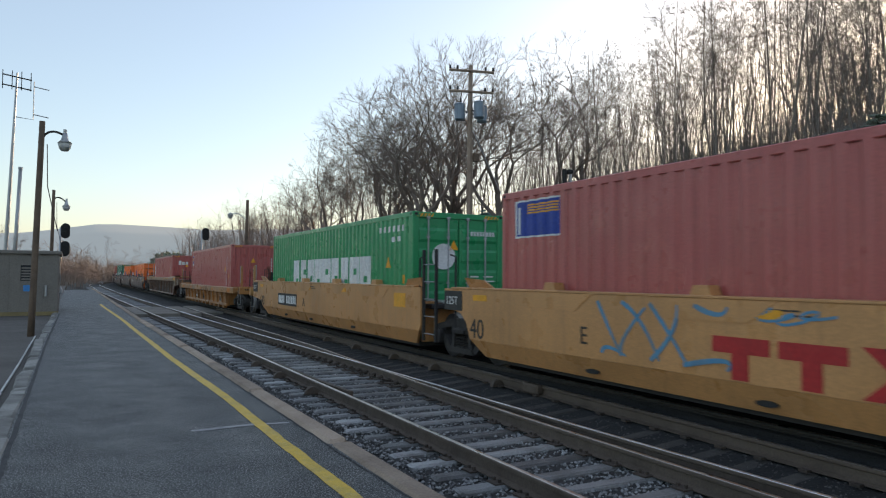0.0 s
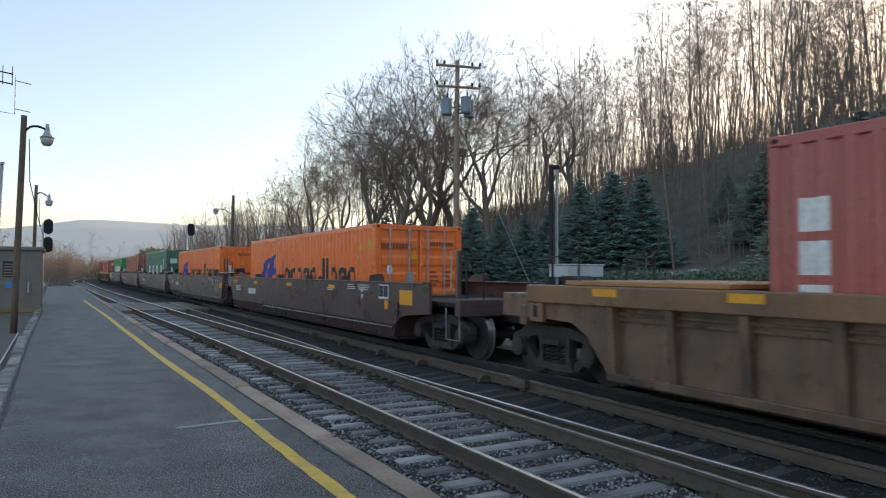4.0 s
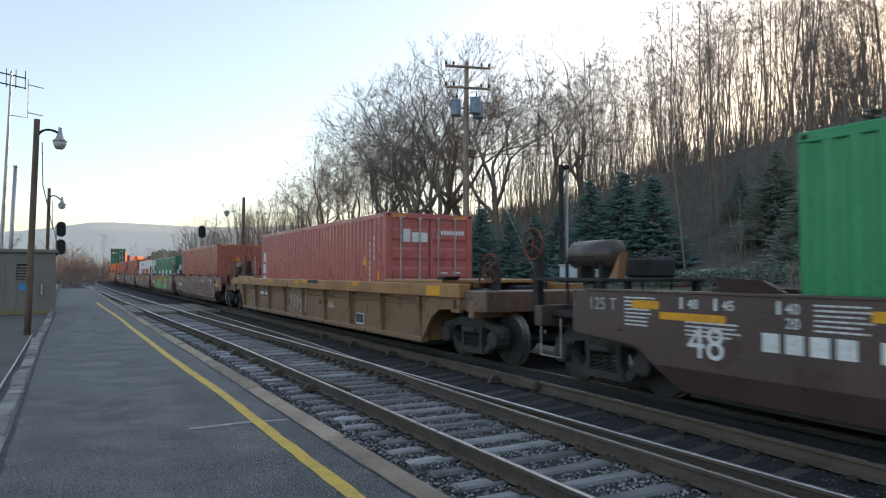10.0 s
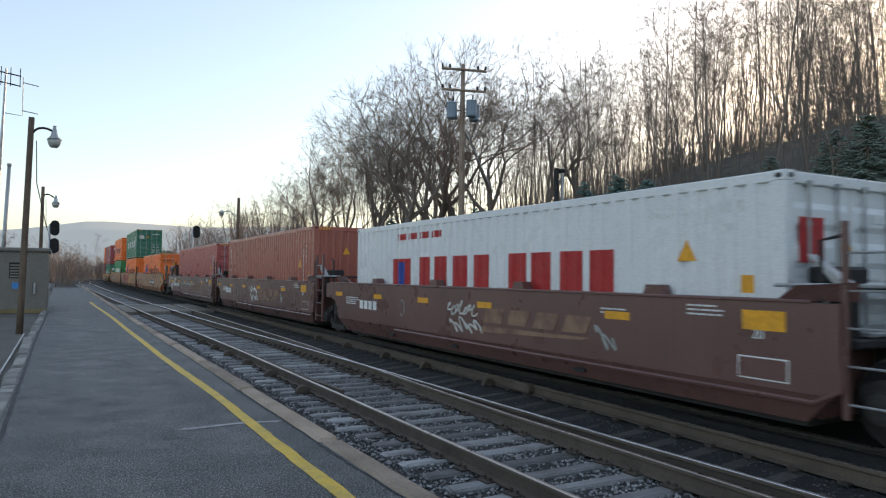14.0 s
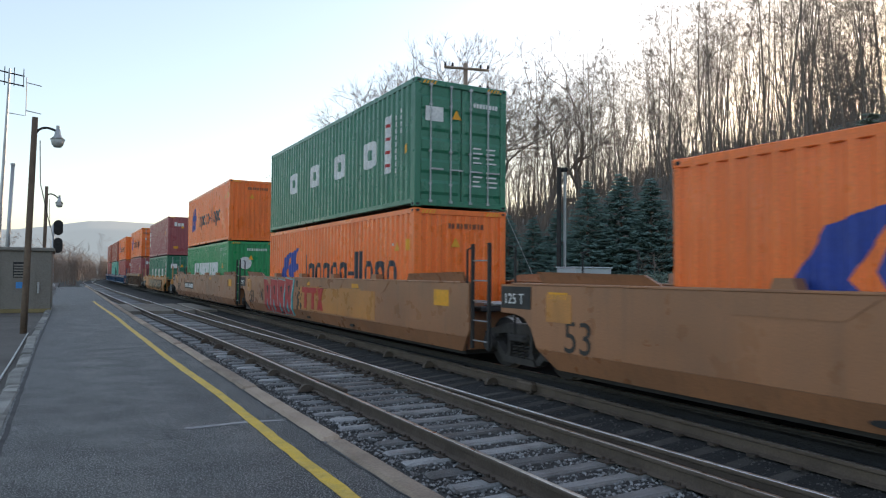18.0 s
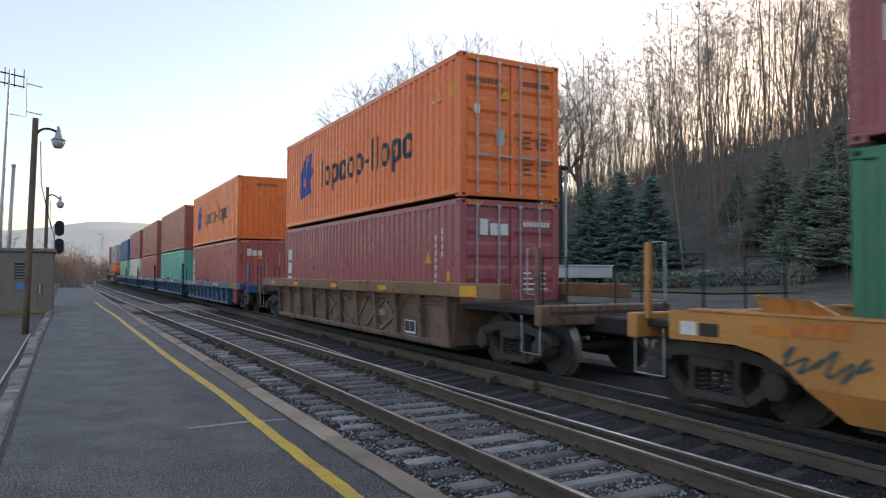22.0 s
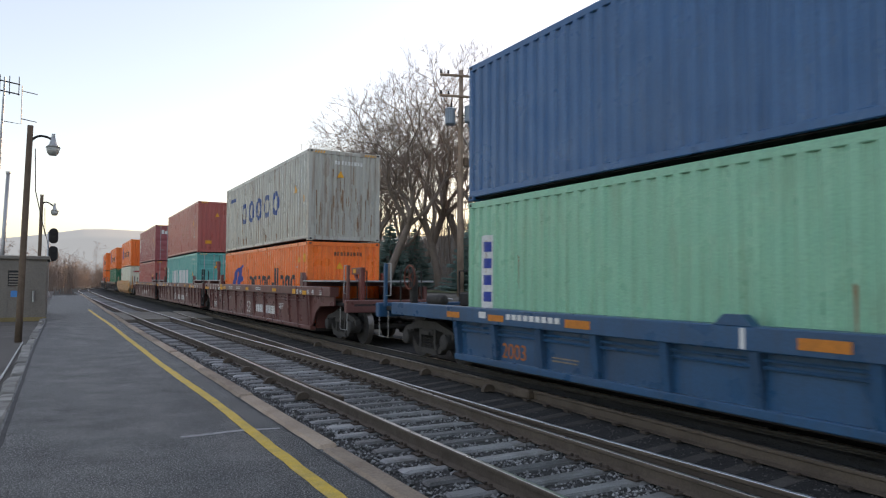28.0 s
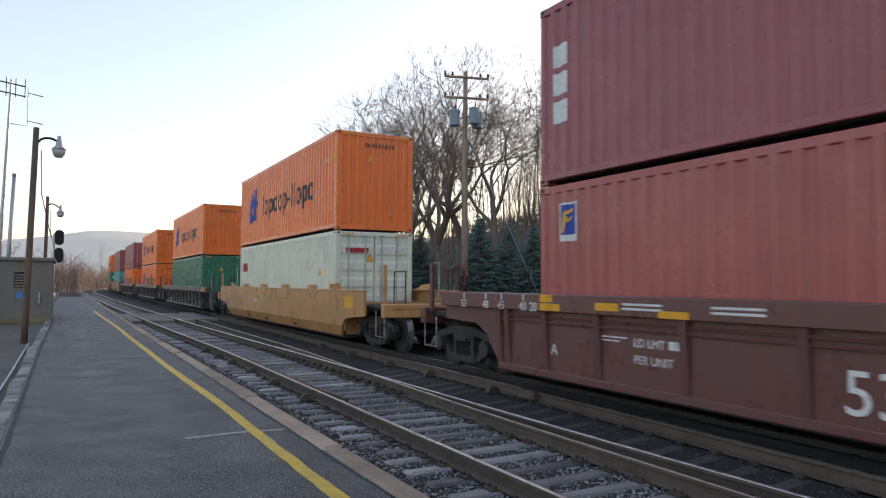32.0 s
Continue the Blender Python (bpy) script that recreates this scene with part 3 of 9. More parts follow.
right_blocks = [edge_block(3.64, 0.255, 0.5, k).mesh("edge_beam", EDGE_STONE) for k in range(4)]
left_blocks = [edge_block(1.78, 0.25, 0.45, 9 + k).mesh("kerb_stone", KERB) for k in range(4)]
for k in range(30):
    part("edge_beam", right_blocks[k % 4], None, platform, at=pose(2.58 - 0.035 * smoothstep(3, 9, -13.08 + 3.66 * k) - 0.10 * smoothstep(12, 30, -13.08 + 3.66 * k) + rng.uniform(-0.01, 0.01), -13.08 + 3.66 * k, 0.232 + rng.uniform(-0.006, 0.004)))
y = -10.0
while y < 41:
    k = rng.randrange(4)
    f = rng.choice((1.0, 0.9, 0.55, 0.4, 0.7))
    x = -0.645 + 0.10 * smoothstep(18, 36, y)
    part("kerb_stone", left_blocks[k], None, platform, at=pose(x + rng.uniform(-0.03, 0.03), y + 0.9 * f, 0.212 + rng.uniform(-0.03, 0.012), rng.uniform(-0.6, 0.6), rng.uniform(-2, 2), rng.uniform(-1.5, 1.5)) @ Matrix.Diagonal((1, f, 1, 1)))
    y += 1.8 * f + rng.uniform(0.0, 0.05)
r8 = random.Random(12)
for y0, x0, x1, slant in ((8.9, -0.4, 1.3, 0.75), (10.3, -0.2, 2.0, 0.35), (13.2, 0.1, 2.0, -0.2), (16.4, -0.4, 1.6, 0.3), (21.5, -0.3, 2.2, 0.1), (6.4, -0.4, 0.7, -0.3)):
    q = Geo()
    n_ = 26
    for k in range(n_ + 1):
        x = x0 + (x1 - x0) * k / n_
        yy = y0 + slant * k / n_ + 0.06 * noise.noise((x * 2.2, y0, 0)) + r8.uniform(-0.008, 0.008)
        w = 0.004 * r8.uniform(0.3, 1.5)
        q.v += [(x, yy - w, 0.2035), (x, yy + w, 0.2035)]
    q.f = [(2 * k, 2 * k + 2, 2 * k + 3, 2 * k + 1) for k in range(n_)]
    part("crack", q, TAR, platform, "tarred crack in the asphalt")
part("seam", line_strip(lambda y: -0.505 + 0.10 * smoothstep(18, 36, y), -8, 36, 0.05, 0.206, 0.2), TAR, platform, "ragged dark gap along the kerb")
# thin strip on the paving: the joint, with the raised beams' shadow line painted in
part("seam", line_strip(lambda y: 2.44 - 0.035 * smoothstep(3, 9, y) - 0.10 * smoothstep(12, 30, y) + 0.006 * math.sin(1.7 * y), -8, 86, 0.02, 0.207, 0.2), TAR, platform, "dark joint and painted shadow line along the edge beams")
pipe = whole("ground_conduit", Geo().tube([(-0.95, 8.0, 0.095), (-0.92, 13.4, 0.10), (-0.90, 17.0, 0.10), (-0.89, 24.2, 0.10)], 0.022, 8), STEEL_GREY, "thin pale conduit lying along the kerb", "conduit")

# ---- tracks ----
near_track = thing("platform_track", "rusty platform-side track on weathered wooden ties", "railway track", kind="structure")
NEAR_Z = 0.10
rail(near_track, lambda s: near_x(s) - 0.752, lambda s: NEAR_Z, "", worn=RAIL_BROWN)
rail(near_track, shining_x, lambda s: NEAR_Z, "")
cross_track = thing("crossover_track", "turnout with one shining rail and one dull rail", "railway track", kind="structure")
rail(cross_track, crossed_x, lambda s: NEAR_Z - 0.006, "", -60, 42, RAIL_BROWN)
rail(cross_track, dull_x, lambda s: 0.18, "", -60, 40, RAIL_BROWN)
# the train's shade on these rails is painted, on top of their soot
main_track = thing("main_track", "main track under the train, its rails coloured dark for soot and shade", "railway track", kind="structure")
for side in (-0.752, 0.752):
    rail(main_track, lambda s, d=side: d, lambda s: MAIN_Z, "", -560, 900, RAIL_BROWN, RAIL_SHADED_SOOT)


def tie_mesh(name, mat_, length, seed):
    r = random.Random(seed)
    q = Geo().block(-length / 2, length / 2, -0.10, 0.10, -0.18, 0, 0.018)
    q.v = [(x + r.uniform(-0.03, 0.03), y + r.uniform(-0.012, 0.012), z + r.uniform(-0.008, 0.008)) for x, y, z in q.v]
    return q.mesh(name, mat_)


tie_grey = [tie_mesh("tie", TIE_GREY, 2.6, k) for k in range(5)]
tie_tilted = [tie_mesh("tie", TIE_DARK, 1.42, 30 + k) for k in range(4)]
iron = Geo()


def tie_row(parent, where, level, meshes, y0, y1, gap, seed):
    r = random.Random(seed)
    y = y0
    while y < y1:
        yy = y + r.uniform(-0.05, 0.05)
        p = beside(yy, where(yy) + r.uniform(-0.05, 0.05), level(yy) - 0.174 + r.uniform(-0.012, 0.0))
        turn = -math.degrees(main_at(yy)[2]) + r.uniform(-1.6, 1.6)
        part("tie", meshes[r.randrange(len(meshes))], None, parent, at=pose(p.x, p.y, p.z, 0, 0, turn))
        if -2 < y < 60:
            for d in (-0.752, 0.752):
                c = beside(yy, where(yy) + d, level(yy) - 0.172)
                iron.box(c.x - 0.17, c.x + 0.17, c.y - 0.09, c.y + 0.09, c.z - 0.004, c.z + 0.012)
                if y < 26:
                    for ex, ey in ((-0.10, -0.05), (-0.10, 0.05), (0.10, -0.05), (0.10, 0.05)):
                        iron.box(c.x + ex - 0.014, c.x + ex + 0.014, c.y + ey - 0.012, c.y + ey + 0.012, c.z, c.z + 0.045)
        y += gap


tie_row(near_track, near_x, lambda s: NEAR_Z, tie_grey, -4, 128, 0.495, 1)
rng = random.Random(2)
y = -3.0
while y < 30:
    p = beside(y, -1.52 + rng.uniform(-0.06, 0.06), -0.030 + rng.uniform(-0.015, 0.005))
    part("tie", tie_tilted[rng.randrange(4)], None, cross_track, at=pose(p.x, p.y, p.z, 0, -4.2, rng.uniform(-2, 2)))
    for ex in (-0.14, 0.14):
        for rail_off, z in ((shining_x(y), NEAR_Z - 0.172), (dull_x(y), 0.008)):
            c = beside(y, rail_off + ex, z)
            iron.box(c.x - 0.035, c.x + 0.035, c.y - 0.05, c.y + 0.05, c.z, c.z + 0.028)
    y += 0.54
part("tie_plates", iron, RUSTY_IRON, near_track, "rusty tie plates and spikes")["kind"] = "stuff"


def brace_mesh():
    q = Geo()
    arc = [(0.05 + 0.12 * math.cos(t), -0.165 + 0.125 * math.sin(t)) for t in [math.pi * k / 8 for k in range(9)]]
    q.prism([(x - 0.15, z) for x, z in arc] + [(-0.24, -0.165)], "y", -0.05, 0.05)
    return q.mesh("rail_brace", RAIL_SIDE)


brace = brace_mesh()
for parent, where, level, rows in ((near_track, lambda s: near_x(s) - 0.752, NEAR_Z, (11.75, 13.85, 15.8, 17.75, 19.4, 21.2)),
                                   (cross_track, dull_x, 0.18, (10.6, 13.1, 15.2, 17.75, 20.2))):
    for y in rows:
        p = beside(y, where(y) - 0.05, level)
        part("rail_brace", brace, None, parent, at=pose(p.x, p.y, p.z - 0.01))
p = beside(9.6, dull_x(9.6) - 0.05, 0.18)
part("rail_joint", Geo().block(-0.10, 0.06, -0.22, 0.22, -0.15, 0.012, 0.03), RAIL_SIDE, cross_track, "bolted joint block", at=pose(p.x, p.y, p.z))
# guard rail with a turned end, inside the platform track's left rail
q = Geo()
pts = [(3.955, 19.2, 0.092), (3.965, 15.5, 0.092), (3.985, 12.2, 0.092), (4.08, 10.75, 0.090)]
for k in range(3):
    (x0, y0, z0), (x1, y1, z1) = pts[k], pts[k + 1]
    q.add([(x0 - 0.033, y0, z0 - 0.16), (x0 + 0.033, y0, z0 - 0.16), (x0 + 0.033, y0, z0), (x0 - 0.033, y0, z0),
           (x1 - 0.033, y1, z1 - 0.16), (x1 + 0.033, y1, z1 - 0.16), (x1 + 0.033, y1, z1), (x1 - 0.033, y1, z1)],
          [(0, 1, 2, 3), (7, 6, 5, 4), (0, 4, 5, 1), (1, 5, 6, 2), (2, 6, 7, 3), (3, 7, 4, 0)])
part("guard_rail", q, RAIL_SIDE, near_track)
# flat frog casting that fills the narrow angle where the two rails cross
q = Geo()
ys = [13.6 + 0.6 * k for k in range(11)]
for y in ys:
    lo, hi = shining_x(y) + 0.02, crossed_x(y) - 0.02
    hi = max(hi, lo + 0.02)
    q.v += [tuple(beside(y, lo, NEAR_Z - 0.16)), tuple(beside(y, hi, NEAR_Z - 0.16)), tuple(beside(y, hi, NEAR_Z - 0.014)), tuple(beside(y, lo, NEAR_Z - 0.014))]
for k in range(len(ys) - 1):
    q.f += [(4 * k + j, 4 * k + (j + 1) % 4, 4 * k + 4 + (j + 1) % 4, 4 * k + 4 + j) for j in range(4)]
q.f += [(3, 2, 1, 0), tuple(4 * len(ys) - 4 + j for j in range(4))]
part("frog", q, RAIL_SIDE, cross_track, "flat worn steel frog")
for k in range(24):
    y = 11.6 + 0.41 * k
    p = beside(y, min(shining_x(y), crossed_x(y)) - 0.085, NEAR_Z - 0.172)
    part("frog_bolt", kept("frog_bolt", lambda: Geo().block(-0.045, 0.05, -0.05, 0.05, 0, 0.075, 0.025).mesh("frog_bolt", RUSTY_IRON)), None, cross_track, at=pose(p.x, p.y, p.z))

# loose stones between the rails
def stones(count, lo, hi, seed, lift, reach):
    r_ = random.Random(seed)
    q_ = Geo()
    for _ in range(count):
        y_ = (3.0 + reach * r_.random() ** 1.7) if r_.random() < 0.88 else r_.uniform(-5.0, 3.0)
        off_ = r_.uniform(lo, hi)
        c_ = beside(y_, off_, bed_height(off_, y_) + lift)
        s_ = r_.uniform(0.013, 0.028)
        q_.add([(c_.x + dx * s_ * r_.uniform(0.6, 1.3), c_.y + dy * s_ * r_.uniform(0.6, 1.3), c_.z + dz * s_ * r_.uniform(0.5, 1.0))
                for dx, dy, dz in ((1, 0, 0), (0, 1, 0), (-1, 0, 0), (0, -1, 0), (0, 0, 1), (0, 0, -1))],
               [(0, 1, 4), (1, 2, 4), (2, 3, 4), (3, 0, 4), (1, 0, 5), (2, 1, 5), (3, 2, 5), (0, 3, 5)])
    return q_


whole("ballast_stones", stones(23000, -5.1, -2.15, 3, 0.008, 26), STONE, "loose grey crushed stones between the ties", "ballast stones", "stuff")
# these stones carry soot and a painted share of the cars' shadow
whole("sooty_stones", stones(3600, -2.15, -1.25, 4, 0.0, 22), DARK_STONE, "sooty crushed stones between dark ties, coloured darker for the cars' shade", "ballast stones", "stuff")

crossing = thing("grade_crossing", "pale timber and concrete crossing panels between the rails", "crossing", kind="structure")
for x0, x1 in ((-5.2, -4.66), (-4.42, -3.16), (-2.92, -2.16), (-1.96, -1.1)):
    for k in range(4):
        y0 = 36.4 + 2.0 * k
        part("panel", Geo().block(MAIN_X + x0, MAIN_X + x1, y0, y0 + 1.95, -0.4, 0.085 + 0.02 * (x0 > -2.4), 0.02), CONCRETE, crossing)


# ---- shed, lamps and masts by the platform ----
shed = thing("utility_shed", "flat-roofed olive-grey metal utility shed beside the platform", "shed")
X0, X1, Y0, Y1, ZT = -7.2, -0.48, 36.5, 41.5, 2.98
part("wall", Geo().block(X0, X1, Y0, Y1, 0.0, ZT - 0.12, 0.02), SHED_WALL, shed)
part("roof", Geo().block(X0 - 0.1, X1 + 0.1, Y0 - 0.12, Y1 + 0.1, ZT - 0.12, ZT + 0.05, 0.03), SHED_WALL, shed, "flat roof with a plain fascia")
part("base_trim", Geo().block(X0 - 0.03, X1 + 0.03, Y0 - 0.04, Y0 - 0.003, 0.08, 0.26, 0.01), OCHRE_TRIM, shed, "dull yellow base board")
seam = kept("seam", lambda: Geo().box(-0.012, 0.012, -0.018, 0.0, 0.05, ZT - 0.14).mesh("panel_seam", SHED_WALL))
for k in range(14):
    part("panel_seam", seam, None, shed, at=pose(X0 + 0.45 * (k + 0.6), Y0, 0))
vent = part("vent", Geo().box(-1.98, -1.40, Y0 - 0.03, Y0 + 0.01, 1.66, 2.36), BLACK, shed, "dark louvred vent")
for k in range(5):
    part("louvre", Geo().prism([(Y0 - 0.05, 1.70 + 0.125 * k), (Y0 - 0.02, 1.80 + 0.125 * k), (Y0 - 0.01, 1.78 + 0.125 * k)], "x", -1.95, -1.43), SHED_WALL, vent)
part("sign", Geo().block(-1.86, -1.50, Y0 - 0.02, Y0, 1.18, 1.46, 0.005), SIGN_BLUE, shed, "small blue enamel sign")
part("downpipe", Geo().tube([(-0.98, Y0 - 0.05, 0.95), (-0.98, Y0 - 0.05, 1.45)], 0.05, 8), STEEL_GREY, shed, "pale pipe")


def lamp_pole(name, label, base, top, head, group):
    t = thing(name, label, "lamp post", group=group)
    b_, p, h = Vector(base), Vector(top), Vector(head)
    d = (p - b_)
    part("pole", Geo().tube([b_ + d * k / 5 for k in range(6)], [0.10, 0.097, 0.093, 0.09, 0.087, 0.083], 12), POLE_WOOD, t, smooth=True)
    at = b_ + d * 0.91
    arm = [at, at + (h - at) * 0.12 + Vector((0, 0, 0.28)), at + (h - at) * 0.45 + Vector((0, 0, 0.42)), h + Vector((-0.05, 0, 0.28))]
    curve = []
    for k in range(13):
        u = k / 12
        curve.append(tuple((1 - u) ** 3 * arm[0] + 3 * u * (1 - u) ** 2 * arm[1] + 3 * u * u * (1 - u) * arm[2] + u ** 3 * arm[3]))
    part("arm", Geo().tube(curve, 0.035, 8), STEEL_DARK, t, "curved dark steel arm", smooth=True)
    hd = part("lamp_head", Geo().tube([h + Vector((0, 0, 0.34)), h + Vector((0, 0, 0.2)), h + Vector((0, 0, 0.12)), h + Vector((0, 0, 0.02))], [0.06, 0.09, 0.11, 0.21], 14), STEEL_GREY, t, "grey metal lamp head", smooth=True)
    part("refractor", Geo().tube([h + Vector((0, 0, 0.02)), h + Vector((0, 0, -0.14)), h + Vector((0, 0, -0.22))], [0.20, 0.16, 0.10], 14), LAMP_GLASS, hd, "dull glass bowl", smooth=True)
    part("photocell", Geo().tube([h + Vector((0, 0, 0.34)), h + Vector((0, 0, 0.45))], 0.05, 8), STEEL_GREY, hd)
    wire = [at + Vector((0.16, -0.02, -0.1)), at + Vector((0.2, 0, -1.4)), at + Vector((0.42, 0, -2.4)), at + Vector((0.5, 0.1, -2.75))]
    part("cable", Geo().tube(wire, 0.014, 5), STEEL_DARK, t, "loose hanging cable")
    return t


lamp_pole("lamp_post", "dark wooden pole with a curved arm and barn lamp", (-1.02, 24.5, 0.0), (-0.88, 24.5, 6.66), (-0.26, 24.4, 6.0), "platform lamps")
lamp_pole("lamp_post", "dark wooden pole with a barn lamp behind the shed", (-0.98, 44.0, 0.0), (-0.93, 44.0, 6.63), (-0.30, 43.9, 5.72), "platform lamps")

mast = thing("antenna_mast", "tall slim steel radio mast with yagi antennas behind the shed", "antenna mast")
MX, MY = -3.86, 60.0
part("mast", Geo().tube([(MX - 0.5, MY, 0.0), (MX - 0.25, MY, 8), (MX, MY, 16.9)], [0.16, 0.12, 0.07], 8), STEEL_GREY, mast)
yagi = part("antenna", Geo().tube([(MX - 0.95, MY, 16.7), (MX + 0.95, MY, 16.45)], 0.05, 6).tube([(MX - 0.95, MY, 15.95), (MX + 0.95, MY, 15.7)], 0.05, 6), STEEL_DARK, mast, "double yagi antenna")
for k in range(4):
    x = MX - 0.9 + 0.6 * k
    part("element", Geo().tube([(x, MY - 0.1, 15.6), (x, MY - 0.1, 17.0)], 0.03, 5), STEEL_DARK, yagi)
side_arm = part("side_arm", Geo().tube([(MX, MY, 13.6), (MX + 1.1, MY, 13.5), (MX + 1.1, MY, 16.4)], 0.035, 6), STEEL_GREY, mast)
for z in (13.9, 16.0):
    part("dipole", Geo().tube([(MX + 1.1, MY, z), (MX + 2.1, MY, z - 0.15)], 0.035, 6), STEEL_GREY, side_arm)
post = thing("steel_post", "thick grey steel post beside the radio mast", "post")
part("post", Geo().tube([(MX + 0.15, MY - 1, 0.0), (MX + 0.45, MY - 1, 9.6)], [0.15, 0.12], 12), STEEL_GREY, post, smooth=True)
part("cap", Geo().tube([(MX + 0.45, MY - 1, 9.6), (MX + 0.45, MY - 1, 9.75)], 0.16, 12), STEEL_GREY, post)


def signal(label, x, y, heads, z0, ladder):
    t = thing("signal_mast", label, "railway signal")
    part("mast", Geo().tube([(x, y, z0), (x, y, heads[0] + 0.4)], 0.11, 10), STEEL_GREY, t, "silver steel mast", smooth=True)
    part("base", Geo().tube([(x, y, z0 - 0.3), (x, y, z0 + 0.5), (x, y, z0 + 0.9)], [0.35, 0.3, 0.14], 8), STEEL_GREY, t)
    for z in heads:
        cx = x + 0.42
        ring = [(cx + 0.42 * math.cos(a_), z + 0.42 * math.sin(a_) + (0.35 if math.sin(a_) > 0 else -0.35)) for a_ in [2 * math.pi * k / 20 for k in range(20)]]
        hd = part("signal_head", Geo().prism(ring, "y", y - 0.12, y - 0.06), BLACK, t, "black oval signal target")
        for dz in (0.42, 0.0, -0.42):
            part("hood", Geo().tube([(cx, y - 0.12, z + dz), (cx, y - 0.36, z + dz)], 0.14, 10), BLACK, hd)
    if ladder:
        lad = part("ladder", Geo().box(x - 0.28, x - 0.22, y + 0.3, y + 0.36, z0, heads[0] + 0.8).box(x + 0.22, x + 0.28, y + 0.3, y + 0.36, z0, heads[0] + 0.8), STEEL_GREY, t)
        for k in range(int(heads[0] / 0.35)):
            part("rung", Geo().box(x - 0.22, x + 0.22, y + 0.31, y + 0.35, z0 + 0.35 * k, z0 + 0.35 * k + 0.03), STEEL_GREY, lad)
    return t


signal("silver railway signal with two black oval heads beside the track", -0.98, 80.0, (6.35, 4.55), -0.1, False)
sig = signal("tall black-headed signal with a pale ladder beyond the train", 14.1, 89.0, (7.0,), 0.3, True)
cage = part("cage", Geo(), STEEL_GREY, sig, "pale ladder cage")
for k in range(7):
    a_ = math.pi * (0.05 + 0.15 * k)
    part("hoop_bar", Geo().tube([(14.1 + 0.75 * math.cos(a_), 89.3 + 0.4 * math.sin(a_), 4.2), (14.1 + 0.75 * math.cos(a_), 89.3 + 0.4 * math.sin(a_), 7.0)], 0.035, 5), STEEL_GREY, cage)

# ---- poles beyond the train ----
pole = thing("utility_pole", "weathered wooden utility pole with two crossarms and three transformers", "utility pole")
PX, PY = 19.2, 32.8
part("pole", Geo().tube([(PX + 0.02, PY, 0.8), (PX, PY, 5), (PX, PY, 10), (PX + 0.03, PY, 13.65)], [0.2, 0.18, 0.15, 0.12], 12), POLE_PALE, pole, smooth=True)
AX = Vector((0.86, -0.51, 0))
for z, half, tilt in ((13.3, 1.24, -0.10), (12.15, 1.22, -0.09)):
    c = Vector((PX, PY - 0.15, z))
    e0, e1 = c - AX * half + Vector((0, 0, -tilt)), c + AX * half + Vector((0, 0, tilt))
    arm = part("crossarm", Geo().tube([e0, e1], 0.075, 6), POLE_PALE, pole, "wooden crossarm")
    for u in (-0.95, -0.62, 0.62, 0.95):
        e = c + AX * half * u + Vector((0, 0, tilt * u))
        part("insulator", Geo().tube([e + Vector((0, 0, 0.05)), e + Vector((0, 0, 0.12)), e + Vector((0, 0, 0.2)), e + Vector((0, 0, 0.26))], [0.03, 0.07, 0.05, 0.06], 8), STEEL_DARK, arm)
for u, dy, z in ((-0.62, 0.0, 11.05), (0.32, -0.25, 11.1), (0.72, 0.2, 10.95)):
    c = Vector((PX, PY - 0.1 + dy, z)) + AX * u
    tr = part("transformer", Geo().tube([c + Vector((0, 0, -0.46)), c + Vector((0, 0, -0.4)), c + Vector((0, 0, 0.36)), c + Vector((0, 0, 0.42)), c + Vector((0, 0, 0.48))], [0.24, 0.29, 0.29, 0.31, 0.2], 16), TRANSFORMER, pole, "blue-grey transformer can")
    part("bushing", Geo().tube([c + Vector((0.08, 0, 0.46)), c + Vector((0.08, 0, 0.78))], [0.06, 0.03], 8), STEEL_DARK, tr)
    part("bracket", Geo().tube([c, Vector((PX, PY, z))], 0.04, 6), STEEL_DARK, pole)
part("bird_box", Geo().block(PX + 0.12, PX + 0.42, PY - 0.3, PY, 8.3, 8.75, 0.02), POLE_WOOD, pole, "small dark box on the pole")
part("guy_wire", Geo().tube([(PX + 0.1, PY, 10.2), (PX + 3.6, PY - 2.0, 1.2)], 0.015, 5), STEEL_GREY, pole, "thin guy wire")

lp = thing("street_lamp", "dark pole with a lamp arm beyond the train", "street lamp")
LX, LY = 14.3, 65.6
part("pole", Geo().tube([(LX, LY, 0.2), (LX + 0.1, LY, 9.0)], [0.2, 0.14], 10), POLE_WOOD, lp, smooth=True)
arm = part("arm", Geo().tube([(LX, LY, 7.2), (LX - 0.7, LY, 7.7), (LX - 1.4, LY, 7.65)], 0.05, 8), STEEL_GREY, lp)
part("lamp_head", Geo().tube([(LX - 1.4, LY, 7.75), (LX - 1.45, LY, 7.55), (LX - 1.45, LY, 7.2)], [0.1, 0.28, 0.14], 12), LAMP_GLASS, arm)
fl = thing("floodlight_pole", "pair of slim grey poles carrying a small floodlight", "light pole")
FX, FY = 24.7, 31.5
part("pole", Geo().tube([(FX, FY, 1.0), (FX, FY, 8.15)], 0.13, 10), STEEL_DARK, fl)
part("conduit", Geo().tube([(FX + 0.42, FY, 1.0), (FX + 0.42, FY, 7.9)], 0.09, 8), STEEL_GREY, fl)
part("floodlight", Geo().block(FX + 0.15, FX + 0.5, FY - 0.2, FY + 0.15, 7.9, 8.15, 0.05), STEEL_DARK, fl)

